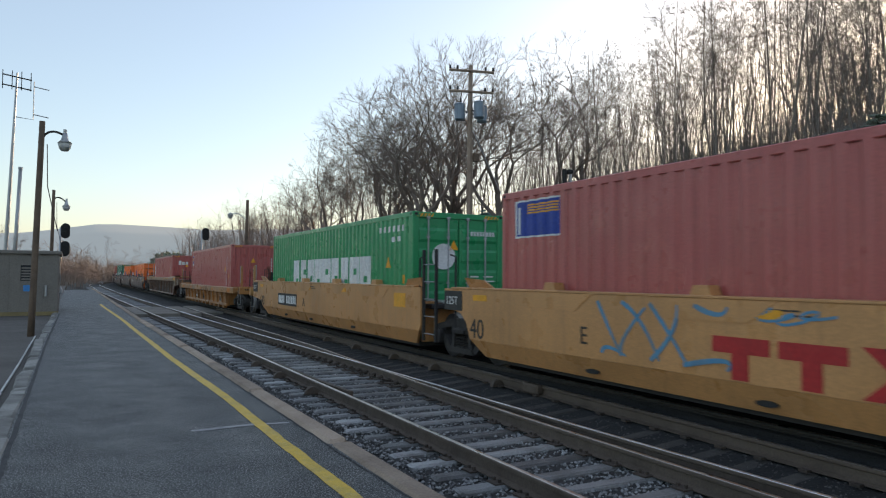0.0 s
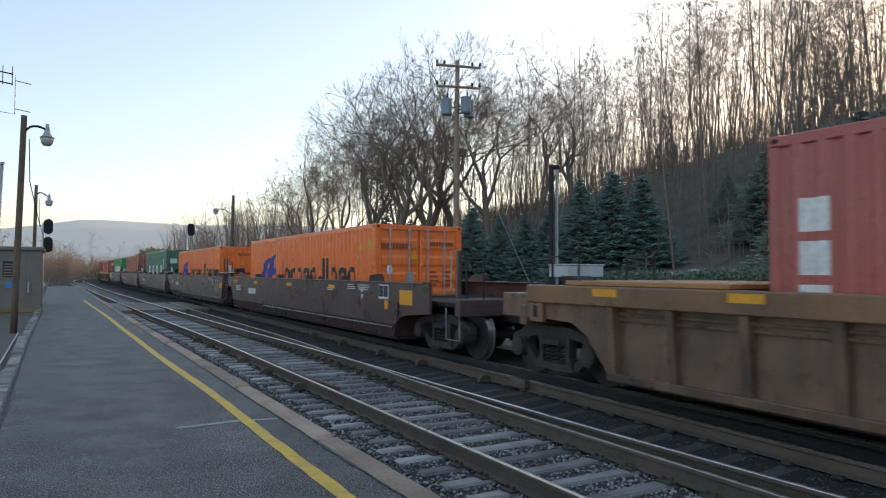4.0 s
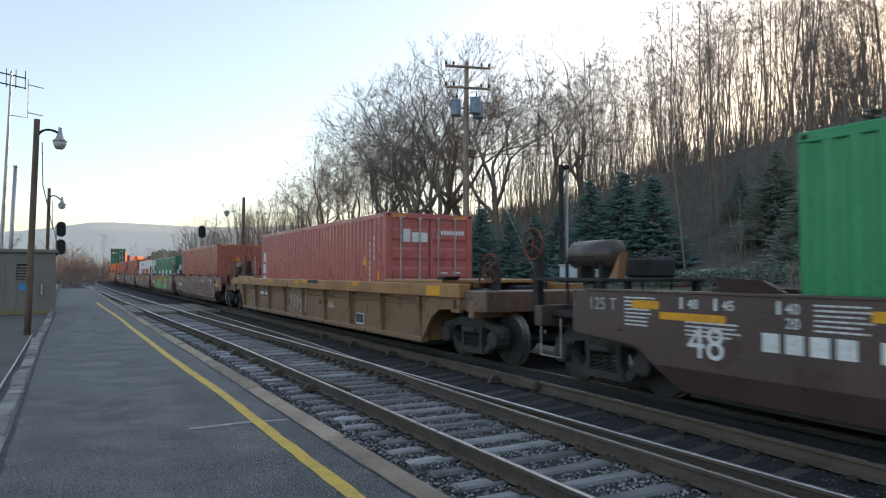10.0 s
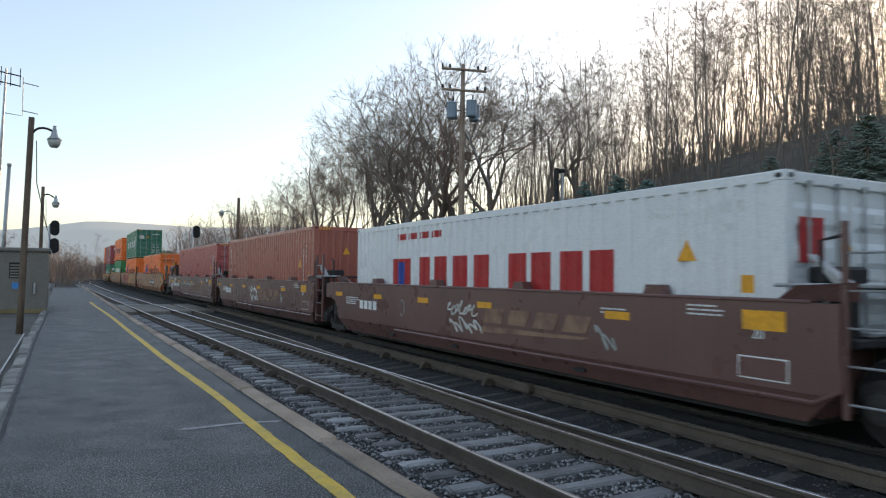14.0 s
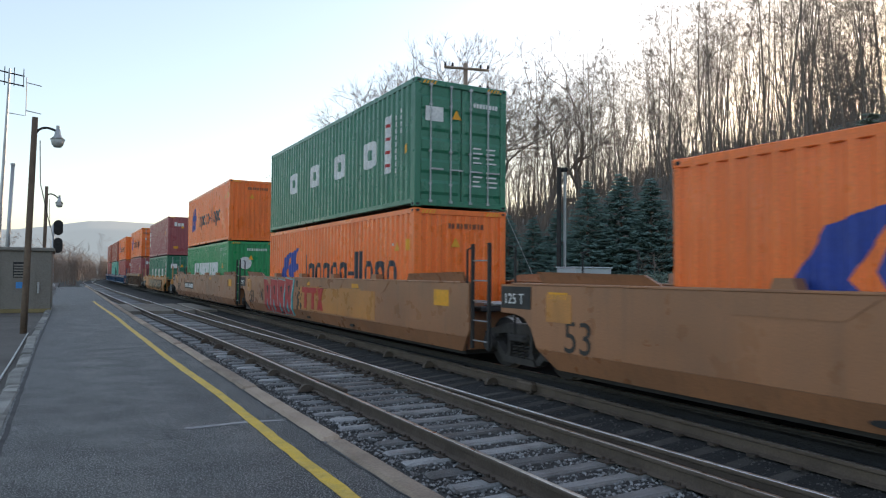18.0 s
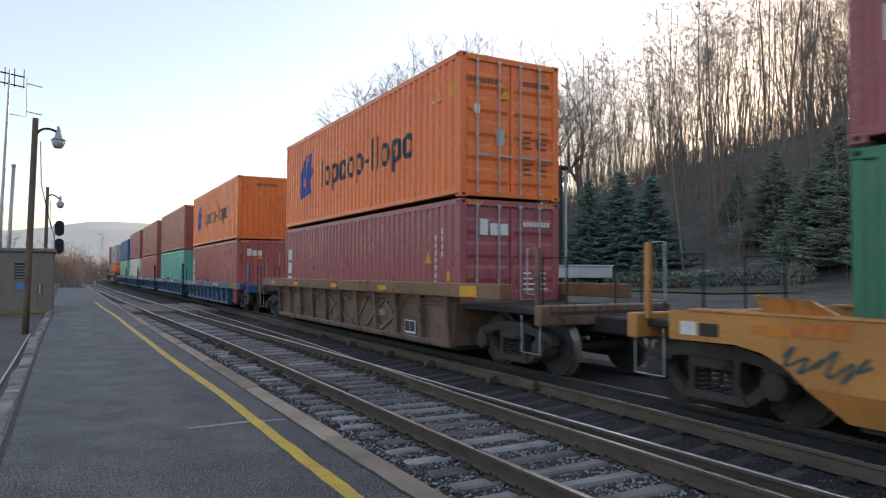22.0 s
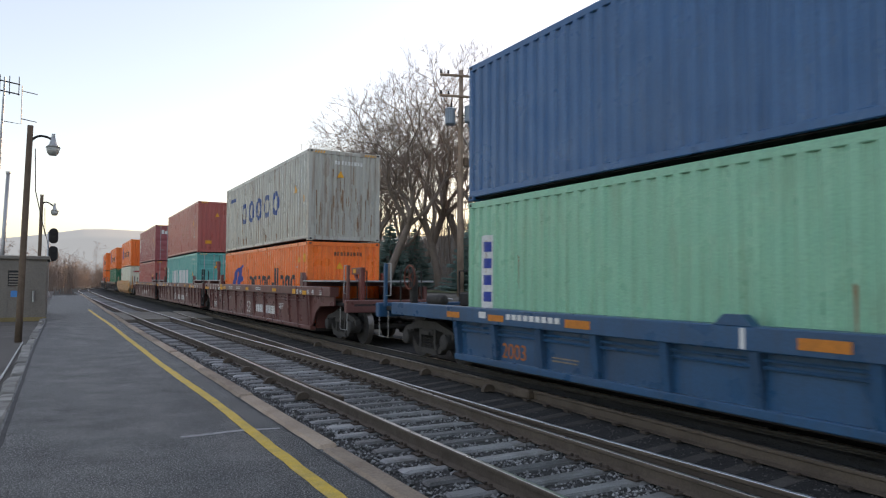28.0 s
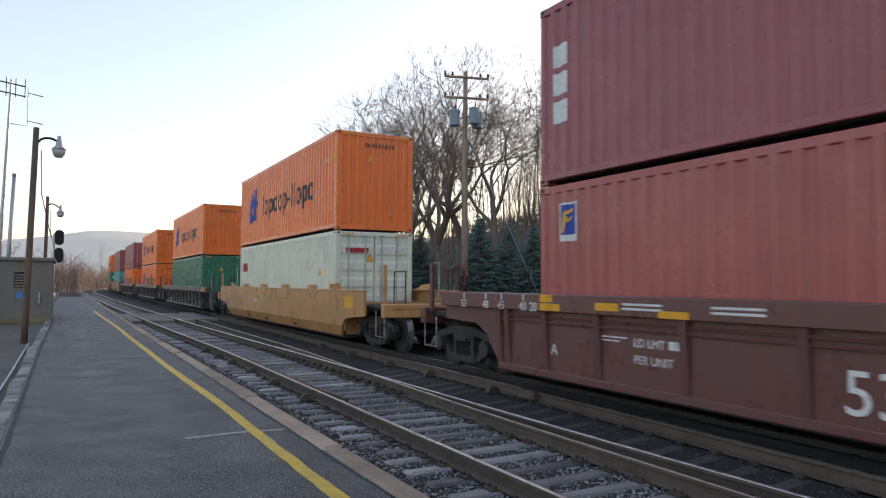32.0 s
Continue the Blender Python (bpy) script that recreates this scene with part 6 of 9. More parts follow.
def container(paint, end, style, h, label):
    t = thing("shipping_container", label, "shipping container", group="containers on the train")
    part("side_panel", side_mesh(paint, h, near_side), None, t)
    part("side_panel", side_mesh(paint, h, far_side), None, t)
    part("end_panel", end_mesh(paint, h, rear_end), None, t)
    if end == "p":
        part("end_panel", end_mesh(paint, h, front_end), None, t)
    else:
        for s in (-1, 1):
            leaf = part("door_leaf", door_mesh(paint, h, s), None, t)
            for x in ((-0.82, -0.30) if s < 0 else (0.22, 0.70)):
                part("lock_rod", rod_mesh(h), None, leaf, "steel locking rod", at=pose(x, -HALF + 0.0, 0))
                part("lock_handle", kept("handle", lambda: Geo().box(-0.02, 0.32, -0.012, 0.012, 0, 0.035).mesh("lock_handle", STEEL_GREY)), None, leaf, at=pose(x, -HALF + 0.0, 0.85))
    post = kept(("post", paint.name, h), lambda: Geo().block(-0.08, 0.08, -0.06, 0.06, 0.11, h - 0.11, 0.015).mesh("corner_post", paint))
    long_rail = kept(("rail", paint.name), lambda: Geo().block(-0.035, 0.035, -HALF + 0.08, HALF - 0.08, -0.06, 0.06, 0.012).mesh("side_rail", paint))
    short_rail = kept(("sill", paint.name), lambda: Geo().block(-WIDE + 0.08, WIDE - 0.08, -0.05, 0.05, -0.065, 0.065, 0.012).mesh("end_rail", paint))
    for sx in (-1, 1):
        for sy in (-1, 1):
            part("corner_post", post, None, t, at=pose(sx * (WIDE - 0.082), sy * (HALF - 0.063), 0))
            for z in (0.0, h - 0.118):
                part("corner_casting", corner_mesh(paint), None, t, at=pose(sx * (WIDE - 0.086), sy * (HALF - 0.086), z))
        for z in (0.125, h - 0.064):
            part("side_rail", long_rail, None, t, at=pose(sx * (WIDE - 0.036), 0, z))
        for z in (0.09, h - 0.075):
            part("end_rail", short_rail, None, t, at=pose(0, sx * (HALF - 0.055), z))
    part("roof", kept(("roof", paint.name, h), lambda: Geo().box(-WIDE + 0.05, WIDE - 0.05, -HALF + 0.06, HALF - 0.06, h - 0.06, h - 0.03).mesh("roof", paint)), None, t)
    part("underframe", kept("underframe", lambda: Geo().box(-WIDE + 0.09, WIDE - 0.09, -HALF + 0.1, HALF - 0.1, 0.05, 0.15).mesh("underframe", STEEL_DARK)), None, t)
    for label_, mat_, q in mark_side(style, h) + mark_front(end, style, h):
        if any(word in label_ for word in ("row", "spaced", "above another", "bars", "rays", "strokes")):
            for n_, piece in enumerate(loose(q)):
                part("block_mark", kept(("block", style, h, label_, n_), lambda piece=piece, mat_=mat_: piece.mesh("block_mark", mat_)), None, t, label_)
            continue
        ob = part("marking", kept(("mark", style, end, h, label_, mat_.name, len(q.v)), lambda q=q, mat_=mat_: q.mesh("marking", mat_)), None, t, label_)
        if "number" in label_ or "warning" in label_ or "rust" in label_:
            ob["kind"] = "stuff"
    return t


# ---- well cars: origin at rail level under the container's middle ----
WHEEL_R = 0.46


def wheel_mesh():
    def build():
        q = Geo()
        for s in (-1, 1):
            x = s * 0.752
            q.tube([(x - s * 0.075, 0, 0), (x - s * 0.045, 0, 0), (x - s * 0.04, 0, 0), (x + s * 0.06, 0, 0), (x + s * 0.065, 0, 0), (x + s * 0.03, 0, 0), (x + s * 0.03, 0, 0), (x + s * 0.09, 0, 0)],
                   [0.485, 0.485, WHEEL_R, WHEEL_R - 0.008, WHEEL_R - 0.07, WHEEL_R - 0.09, 0.16, 0.13], 24)
            q.box(x + s * 0.07 - 0.02, x + s * 0.07 + 0.02, -0.09, 0.09, 0.2, 0.3)
        q.tube([(-1.05, 0, 0), (1.05, 0, 0)], 0.085, 12)
        me = q.mesh("wheelset", STEEL_DARK)
        me.materials.append(TREAD)  # the tread is worn bright
        for face in me.polygons:
            at_ = [me.vertices[k].co for k in face.vertices]
            if all(math.hypot(v.y, v.z) > 0.445 for v in at_) and len({round(abs(v.x), 3) for v in at_}) > 1:
                face.material_index = 1
        return me
    return kept("wheelset", build)


def truck_frame_mesh():
    """A cast side frame: arched top chord, slanting arms, columns round the spring pocket, bearing caps at both axles."""
    def build():
        q = Geo()

        def low(ring):
            return [(0.955 * y, 0.17 + (z - 0.09) * 0.83) for y, z in ring]

        q.prism(low([(-1.17, 0.50), (-1.17, 0.66), (-1.02, 0.74), (-0.72, 0.80), (-0.42, 0.90), (0.42, 0.90), (0.72, 0.80), (1.02, 0.74), (1.17, 0.66), (1.17, 0.50), (1.08, 0.50),
                 (1.06, 0.60), (0.80, 0.64), (0.44, 0.70), (-0.44, 0.70), (-0.80, 0.64), (-1.06, 0.60), (-1.08, 0.50)]), "x", -0.075, 0.075)
        for sg in (-1, 1):
            arm = [(sg * 0.80, 0.66), (sg * 0.78, 0.52), (sg * 0.50, 0.25), (sg * 0.40, 0.10), (sg * 0.58, 0.12), (sg * 0.86, 0.40), (sg * 0.874, 0.63)]
            q.prism(low(arm if sg > 0 else arm[::-1]), "x", -0.07, 0.07)
            col = [(sg * 0.40, 0.74), (sg * 0.29, 0.74), (sg * 0.30, 0.18), (sg * 0.48, 0.18), (sg * 0.38, 0.34)]
            q.prism(low(col if sg > 0 else col[::-1]), "x", -0.08, 0.08)
            q.tube([(-0.19, sg * 0.87, WHEEL_R), (-0.17, sg * 0.87, WHEEL_R), (0.12, sg * 0.87, WHEEL_R)], [0.10, 0.155, 0.165], 16)
            q.box(-0.07, 0.07, sg * 0.87 - 0.20, sg * 0.87 + 0.20, WHEEL_R + 0.13, 0.66)
            q.box(-0.10, -0.05, sg * 0.87 - 0.13, sg * 0.87 + 0.13, WHEEL_R + 0.10, WHEEL_R + 0.17)
        q.prism(low([(-0.52, 0.09), (0.52, 0.09), (0.44, 0.22), (-0.44, 0.22)]), "x", -0.11, 0.11)
        q.block(-0.12, 0.10, -0.27, 0.27, 0.54, 0.67, 0.03)
        q.block(-0.16, -0.13, -0.22, 0.22, 0.56, 0.64, 0.01)
        return q.mesh("side_frame", TRUCK_STEEL)
    return kept("side_frame", build)


def spring_mesh():
    """One coil spring."""
    return kept("spring", lambda: Geo().tube([(0.07 * math.cos(k * 1.047), 0.07 * math.sin(k * 1.047), 0.26 + 0.27 * k / 27) for k in range(28)], 0.020, 4).mesh("spring", TRUCK_STEEL))


SPINNING = []


def truck(car, y, index):
    base = part("truck", kept("bolster", lambda: Geo().block(-1.1, 1.1, -0.22, 0.22, 0.55, 0.85, 0.03).box(-0.3, 0.3, -0.9, 0.9, 0.42, 0.5).mesh("truck", STEEL_DARK)), None, car, "two-axle steel truck", at=pose(0, y, 0))
    for s in (-1, 1):
        part("side_frame", truck_frame_mesh(), None, base, at=pose(s * 1.03, 0, 0))
        for ys_ in (-0.18, 0.0, 0.18):
            part("spring", spring_mesh(), None, base, at=pose(s * 1.03, ys_, 0))
    for d in (-0.87, 0.87):
        w = part("wheelset", wheel_mesh(), None, base, at=pose(0, d, WHEEL_R))
        SPINNING.append((w, index, y + d))
    return base



def stencil(text, size, mat_, parent, x, y, z):
    """Letters or figures of the built-in font on the near side; y is their trailing end."""
    def build():
        c = bpy.data.curves.new("stencil", "FONT")
        c.body, c.size, c.extrude = text, size, 0.003
        ob = bpy.data.objects.new("stencil", c)
        me = bpy.data.meshes.new_from_object(ob)
        me.materials.clear()
        me.materials.append(mat_)
        bpy.data.objects.remove(ob)
        return me
    me = kept(("text", text, size, mat_.name), build)
    m = Matrix(((0, 0, -1, x), (-1, 0, 0, y), (0, 1, 0, z), (0, 0, 0, 1)))
    return part("stencil", me, None, parent, "stencilled " + text, at=m)


def plate(parent, name, mat_, y0, y1, z0, z1, x, label="", thick=0.006):
    """A thin painted or fixed plate on the near side, y from trailing to leading."""
    return part(name, Geo().box(x - thick, x + 0.002, min(y0, y1), max(y0, y1), z0, z1), mat_, parent, label)


FOLD = 0.13


def rib_rows(paint, yb0, yb1, index):
    """Where the upright ribs stand along a ribbed car's side."""
    if paint is WINE_CAR:
        return [1.4 + 1.55 * k for k in range(-4, 3)] + [y for y in (-7.88, -6.74, -5.71, 5.71, 6.74, 7.88) if yb0 + 0.3 < y < yb1 - 0.3] + [yb0 + 0.07, yb1 - 0.07]
    if paint is DUSTY_CAR:
        return [2.08 * k for k in range(-4, 5)]
    if index == 3:
        return [1.04 * k for k in range(-8, 9)]
    n = max(6, round((yb1 - yb0) / 1.25))
    return [yb0 + 0.08 + (yb1 - yb0 - 0.16) * k / n for k in range(n + 1)]


def car_side(t, paint, s, style, zt, yb0, yb1, yt0, yt1, solid, index, jf, jr):
    zb, zk, ze = 0.25, 0.55, 0.80
    if style == "smooth":
        q = Geo()
        curve = ((0.60, 0.74), (0.85, 0.85), (1.2, 0.91)) if paint is LOW_CAR else ((0.58, ze - 0.07), (0.8, ze - 0.03), (0.82, ze - 0.03))
        tip = 0.90 if paint is LOW_CAR else ze + 0.05
        rear = [(yb1 + a_, z) for a_, z in ((0.50, 0.84), (0.70, 1.0), (0.95, 1.05))] + [(yt1, 1.06)] if jr == "A" else [(yb1 + a_, z) for a_, z in curve] + [(yt1, tip)]
        lead = [(yt0, 0.66)] if jf == "A" else [(yt0, tip)] + [(yb0 - a_, z) for a_, z in curve[::-1]]
        up = [(yb0 - 0.36, zk), (yb1 + 0.36, zk)] + rear + [(yt1, zt), (yt0, zt)] + lead
        q.prism(up, "x", s * 1.43, s * 1.49)
        wall = part("side_wall", q, paint, t)
        lo = [(yb0, zb), (yb1, zb), (yb1 + 0.36, zk - 0.003), (yb0 - 0.36, zk - 0.003)]
        part("lower_wall", Geo().add([(s * (1.49 - FOLD if z < 0.5 else 1.49), y, z) for y, z in lo] + [(s * (1.43 - FOLD if z < 0.5 else 1.43), y, z) for y, z in lo],
                                     [(0, 1, 2, 3), (7, 6, 5, 4), (0, 4, 5, 1), (1, 5, 6, 2), (2, 6, 7, 3), (3, 7, 4, 0)]), paint, wall, "inward-folded lower plate")
        part("top_flange", Geo().block(min(s * 1.28, s * 1.505), max(s * 1.28, s * 1.505), yt0 + 0.3, yt1 - 0.3, zt - 0.005, zt + 0.03, 0.008), paint, wall)
        guide = kept(("guide", paint.name), lambda: Geo().prism([(-0.16, 0.0), (0.16, 0.0), (0.11, 0.12), (-0.11, 0.12)], "x", -0.09, 0.09).mesh("container_guide", paint))
        if paint in (YELLOW_CAR, TAN_CAR):
            gusset = kept(("gusset", paint.name, zt, s), lambda: Geo().prism([(-1.05, zt - 0.01), (1.05, zt - 0.01), (0.68, zt - 0.26), (-0.68, zt - 0.26)], "x", min(s * 1.489, s * 1.50), max(s * 1.489, s * 1.50)).mesh("gusset", paint))
            for y in (-4.4, -1.47, 1.47, 4.4):
                part("gusset", gusset, None, wall, "welded stiffening plate", at=pose(0, y, 0))
        if s < 0:
            for y in (-3.0, 0.6, 3.4):
                part("slot", kept("slot", lambda: Geo().prism([(0.14 * math.cos(a_), 0.36 + 0.035 * math.sin(a_)) for a_ in [0.5236 * n_ for n_ in range(12)]], "x", -1.428, -1.40).mesh("slot", BLACK)), None, wall, "dark oval slot", at=pose(-0.025, y, 0))
            if paint in (BROWN_CAR, DARK_CAR):
                part("brake_pipe", Geo().tube([(-1.47, 3.2, 0.47), (-1.47, yb0 - 0.15, 0.47), (-1.50, yb0 - 0.45, 0.62), (-1.51, yb0 - 0.5, 1.05)], 0.028, 6), paint, wall, "brake pipe along the lower side")
            if paint is BROWN_CAR:
                fr = part("notice_frame", Geo().box(-1.496, -1.49, yb0 + 0.1, yb0 + 0.7, 0.62, 0.86), WHITE_MARK, wall, "framed white notice")
                part("notice_field", Geo().box(-1.499, -1.495, yb0 + 0.115, yb0 + 0.685, 0.635, 0.845), paint, fr)
        n = 4
        for k in range(n):
            part("container_guide", guide, None, wall, at=pose(s * 1.36, -4.4 + 8.8 * k / (n - 1), zt + 0.028))
    else:
        wall = part("top_sill", Geo().block(min(s * 1.24, s * 1.5), max(s * 1.24, s * 1.5), yt0, yt1, zt - 0.27, zt, 0.015), OCHRE_SILL if paint is DUSTY_CAR else RUSTY_SILL if paint is RUSTY_CAR else paint, t, "heavy top sill")
        q = Geo()
        out = [(yb0, zb), (yb1, zb), (yb1 + 0.1, zt - 0.26), (yb0 - 0.1, zt - 0.26)]
        q.prism(out, "x", s * (1.325 if paint is WINE_CAR else 1.27), s * (1.385 if paint is WINE_CAR else 1.33))
        part("side_wall", q, paint, wall)
        if solid:
            for ye, yo, sg in ((yb0, yt0, -1), (yb1, yt1, 1)):
                part("end_plate", Geo().prism([(ye - sg * 0.02, zb + 0.05), (ye + sg * 0.22, zb + 0.30), (ye + sg * 0.40, 0.78), (ye + sg * 0.75, 0.96), (yo, 1.0), (yo, zt - 0.26), (ye - sg * 0.02, zt - 0.26)], "x", s * (1.33 if paint is WINE_CAR else 1.335), s * (1.382 if paint is WINE_CAR else 1.40)), paint, wall, "plate over the truck")
        part("bottom_sill", Geo().block(min(s * 1.25, s * 1.42), max(s * 1.25, s * 1.42), yb0, yb1, zb - 0.02, zb + 0.09, 0.012), paint, wall)
        rib = kept(("rib", paint.name, zt), lambda: Geo().add(
            [(0.33, -0.06, zb + 0.06), (0.40, -0.06, zb + 0.06), (0.47, -0.06, zt - 0.265), (0.33, -0.06, zt - 0.265),
             (0.33, 0.06, zb + 0.06), (0.40, 0.06, zb + 0.06), (0.47, 0.06, zt - 0.265), (0.33, 0.06, zt - 0.265)],
            [(0, 1, 2, 3), (7, 6, 5, 4), (0, 4, 5, 1), (1, 5, 6, 2), (2, 6, 7, 3), (3, 7, 4, 0)]).mesh("rib", paint))
        for y in rib_rows(paint, yb0, yb1, index):
            part("rib", rib, None, wall, at=pose(s * 1.0, y, 0, 0, 0, 0 if s > 0 else 180))
        for z in (zt - 0.36, zt - 0.44):
            xp = 1.415 if paint is WINE_CAR else 1.37
            part("pipe", Geo().tube([(s * xp, yb0 + 0.2, z), (s * xp, yb1 - 0.2, z)], 0.022, 6), paint, wall)
    return wall


def stanchion(t, x, y, z, paint):
    """An upright with an arm and a brace, beside the walkway."""
    st = part("stanchion", Geo().block(x - 0.06, x + 0.06, y - 0.09, y + 0.09, z, z + 0.95, 0.015), RED_STEEL, t, "red steel stanchion")
    part("arm", Geo().block(x - 0.06, x + 0.06, y + 0.08, y + 0.62, z + 0.76, z + 0.95, 0.015), RED_STEEL, st)
    part("brace", Geo().tube([(x, y + 0.06, z + 0.36), (x, y + 0.5, z + 0.78)], 0.045, 6), RED_STEEL, st)
    part("patch", Geo().box(x - 0.066, x - 0.058, y + 0.3, y + 0.48, z + 0.80, z + 0.91), YELLOW_MARK, st, "yellow patch")


def wine_stop(t, s, zt, paint):
    """The upright plate that guides a box's corner into the well, with its ledge."""
    for x in (-1.42, 1.30):
        part("corner_guide", Geo().prism([(s * 5.98, zt + 0.001), (s * 6.30, zt + 0.001), (s * 6.27, zt + 0.30), (s * 6.16, zt + 0.42), (s * 6.02, zt + 0.42)][::s], "x", x, x + 0.12), paint, t, "upright corner guide")
    part("ledge", Geo().box(-1.40, 1.40, min(s * 6.31, s * 6.6), max(s * 6.31, s * 6.6), zt + 0.001, zt + 0.127), paint, t)


def air_tank(t, y):
    z = 1.98
    tank = part("air_tank", Geo().tube([(-0.6, y - 0.50, z), (-0.6, y - 0.45, z), (-0.6, y + 0.45, z), (-0.6, y + 0.50, z)], [0.14, 0.23, 0.23, 0.14], 16), TANK_PAINT, t, "brown-black air tank", smooth=True)
    part("tank_saddle", Geo().box(-0.75, -0.45, y - 0.3, y - 0.2, 1.6, z - 0.15), STEEL_DARK, tank)
    part("tank_saddle", Geo().box(-0.75, -0.45, y + 0.2, y + 0.3, 1.6, z - 0.15), STEEL_DARK, tank)
    deck = part("brake_platform", Geo().block(-1.15, 1.0, y - 0.75, y + 1.0, 1.56, 1.61, 0.01), STEEL_DARK, t, "raised steel platform")
    for px in (-1.08, 0.9):
        for py in (y - 0.65, y + 0.9):
            part("platform_leg", kept("platform_leg", lambda: Geo().box(-0.05, 0.05, -0.05, 0.05, 1.1, 1.562).mesh("platform_leg", STEEL_DARK)), None, deck, at=pose(px, py, 0))
    part("bracket", Geo().prism([(y - 0.62, 1.61), (y - 0.45, 1.61), (y - 0.7, 2.0)], "x", -0.75, -0.60), TAN_CAR, deck, "pale bent bracket")


def brake_gear(t, y, s, tank):
    """Hand wheel and valves at the car's end, with or without a tank on a platform; s points outward."""
    if tank:
        air_tank(t, y)
    c = Vector((-0.75, y + s * (1.5 if tank else 0.9), 2.2 if tank else 1.78))
    ring = [(c.x, c.y + 0.28 * math.cos(a_), c.z + 0.28 * math.sin(a_)) for a_ in [6.2832 * k / 16 for k in range(17)]]
    wheel = part("brake_wheel", Geo().tube(ring, 0.022, 6), RUST, t, "rusty hand brake wheel")
    for k in range(5):
        a_ = 6.2832 * k / 5
        part("spoke", Geo().tube([c, (c.x, c.y + 0.28 * math.cos(a_), c.z + 0.28 * math.sin(a_))], 0.014, 5), RUST, wheel)
    part("brake_stand", Geo().block(c.x + 0.03, c.x + 0.2, c.y - 0.07, c.y + 0.07, 1.1, c.z + 0.05, 0.02), STEEL_DARK, t)
    z = 1.615 if tank else 1.105
    part("valve_box", Geo().block(0.25, 0.85, y - 0.3, y + 0.3, z, z + 0.33, 0.04), STEEL_DARK, t)
    if not tank:
        part("cylinder", Geo().tube([(-0.55, y - 0.45, 1.27), (-0.55, y - 0.40, 1.27), (-0.55, y + 0.2, 1.27), (-0.55, y + 0.25, 1.27)], [0.08, 0.12, 0.12, 0.08], 12), TRUCK_STEEL, t, "brake cylinder on the deck", smooth=True)
        part("pipe", Geo().tube([(-0.55, y + 0.2, 1.3), (-0.3, y + 0.6, 1.35), (0.3, y + 0.7, 1.25)], 0.025, 6), STEEL_GREY, t, "bent air pipe")


def ladder(t, x, y, z0, z1, mat_):
    for dy in (-0.28, 0.28):
        side = part("ladder_post", kept(("ladder_post", mat_.name), lambda: Geo().block(-0.03, 0.03, -0.03, 0.03, 0, 1.9, 0.008).mesh("ladder_post", mat_)), None, t, "ladder upright", at=pose(x, y + dy, z0))
    for k in range(5):
        part("rung", kept("rung", lambda: Geo().tube([(0, 0, 0), (0, -0.56, 0)], 0.013, 6).mesh("rung", STEEL_GREY)), None, side, "pale steel rung", at=pose(0, 0, 0.15 + 0.36 * k))


TANK_ENDS = {(8, 1), (10, -1), (15, -1), (32, -1)}  # car and end (1 trailing) that carry a tank, or a hand wheel alone
WHEEL_ENDS = {(1, 1), (9, -1), (14, 1), (17, 1), (24, 1), (27, 1)}


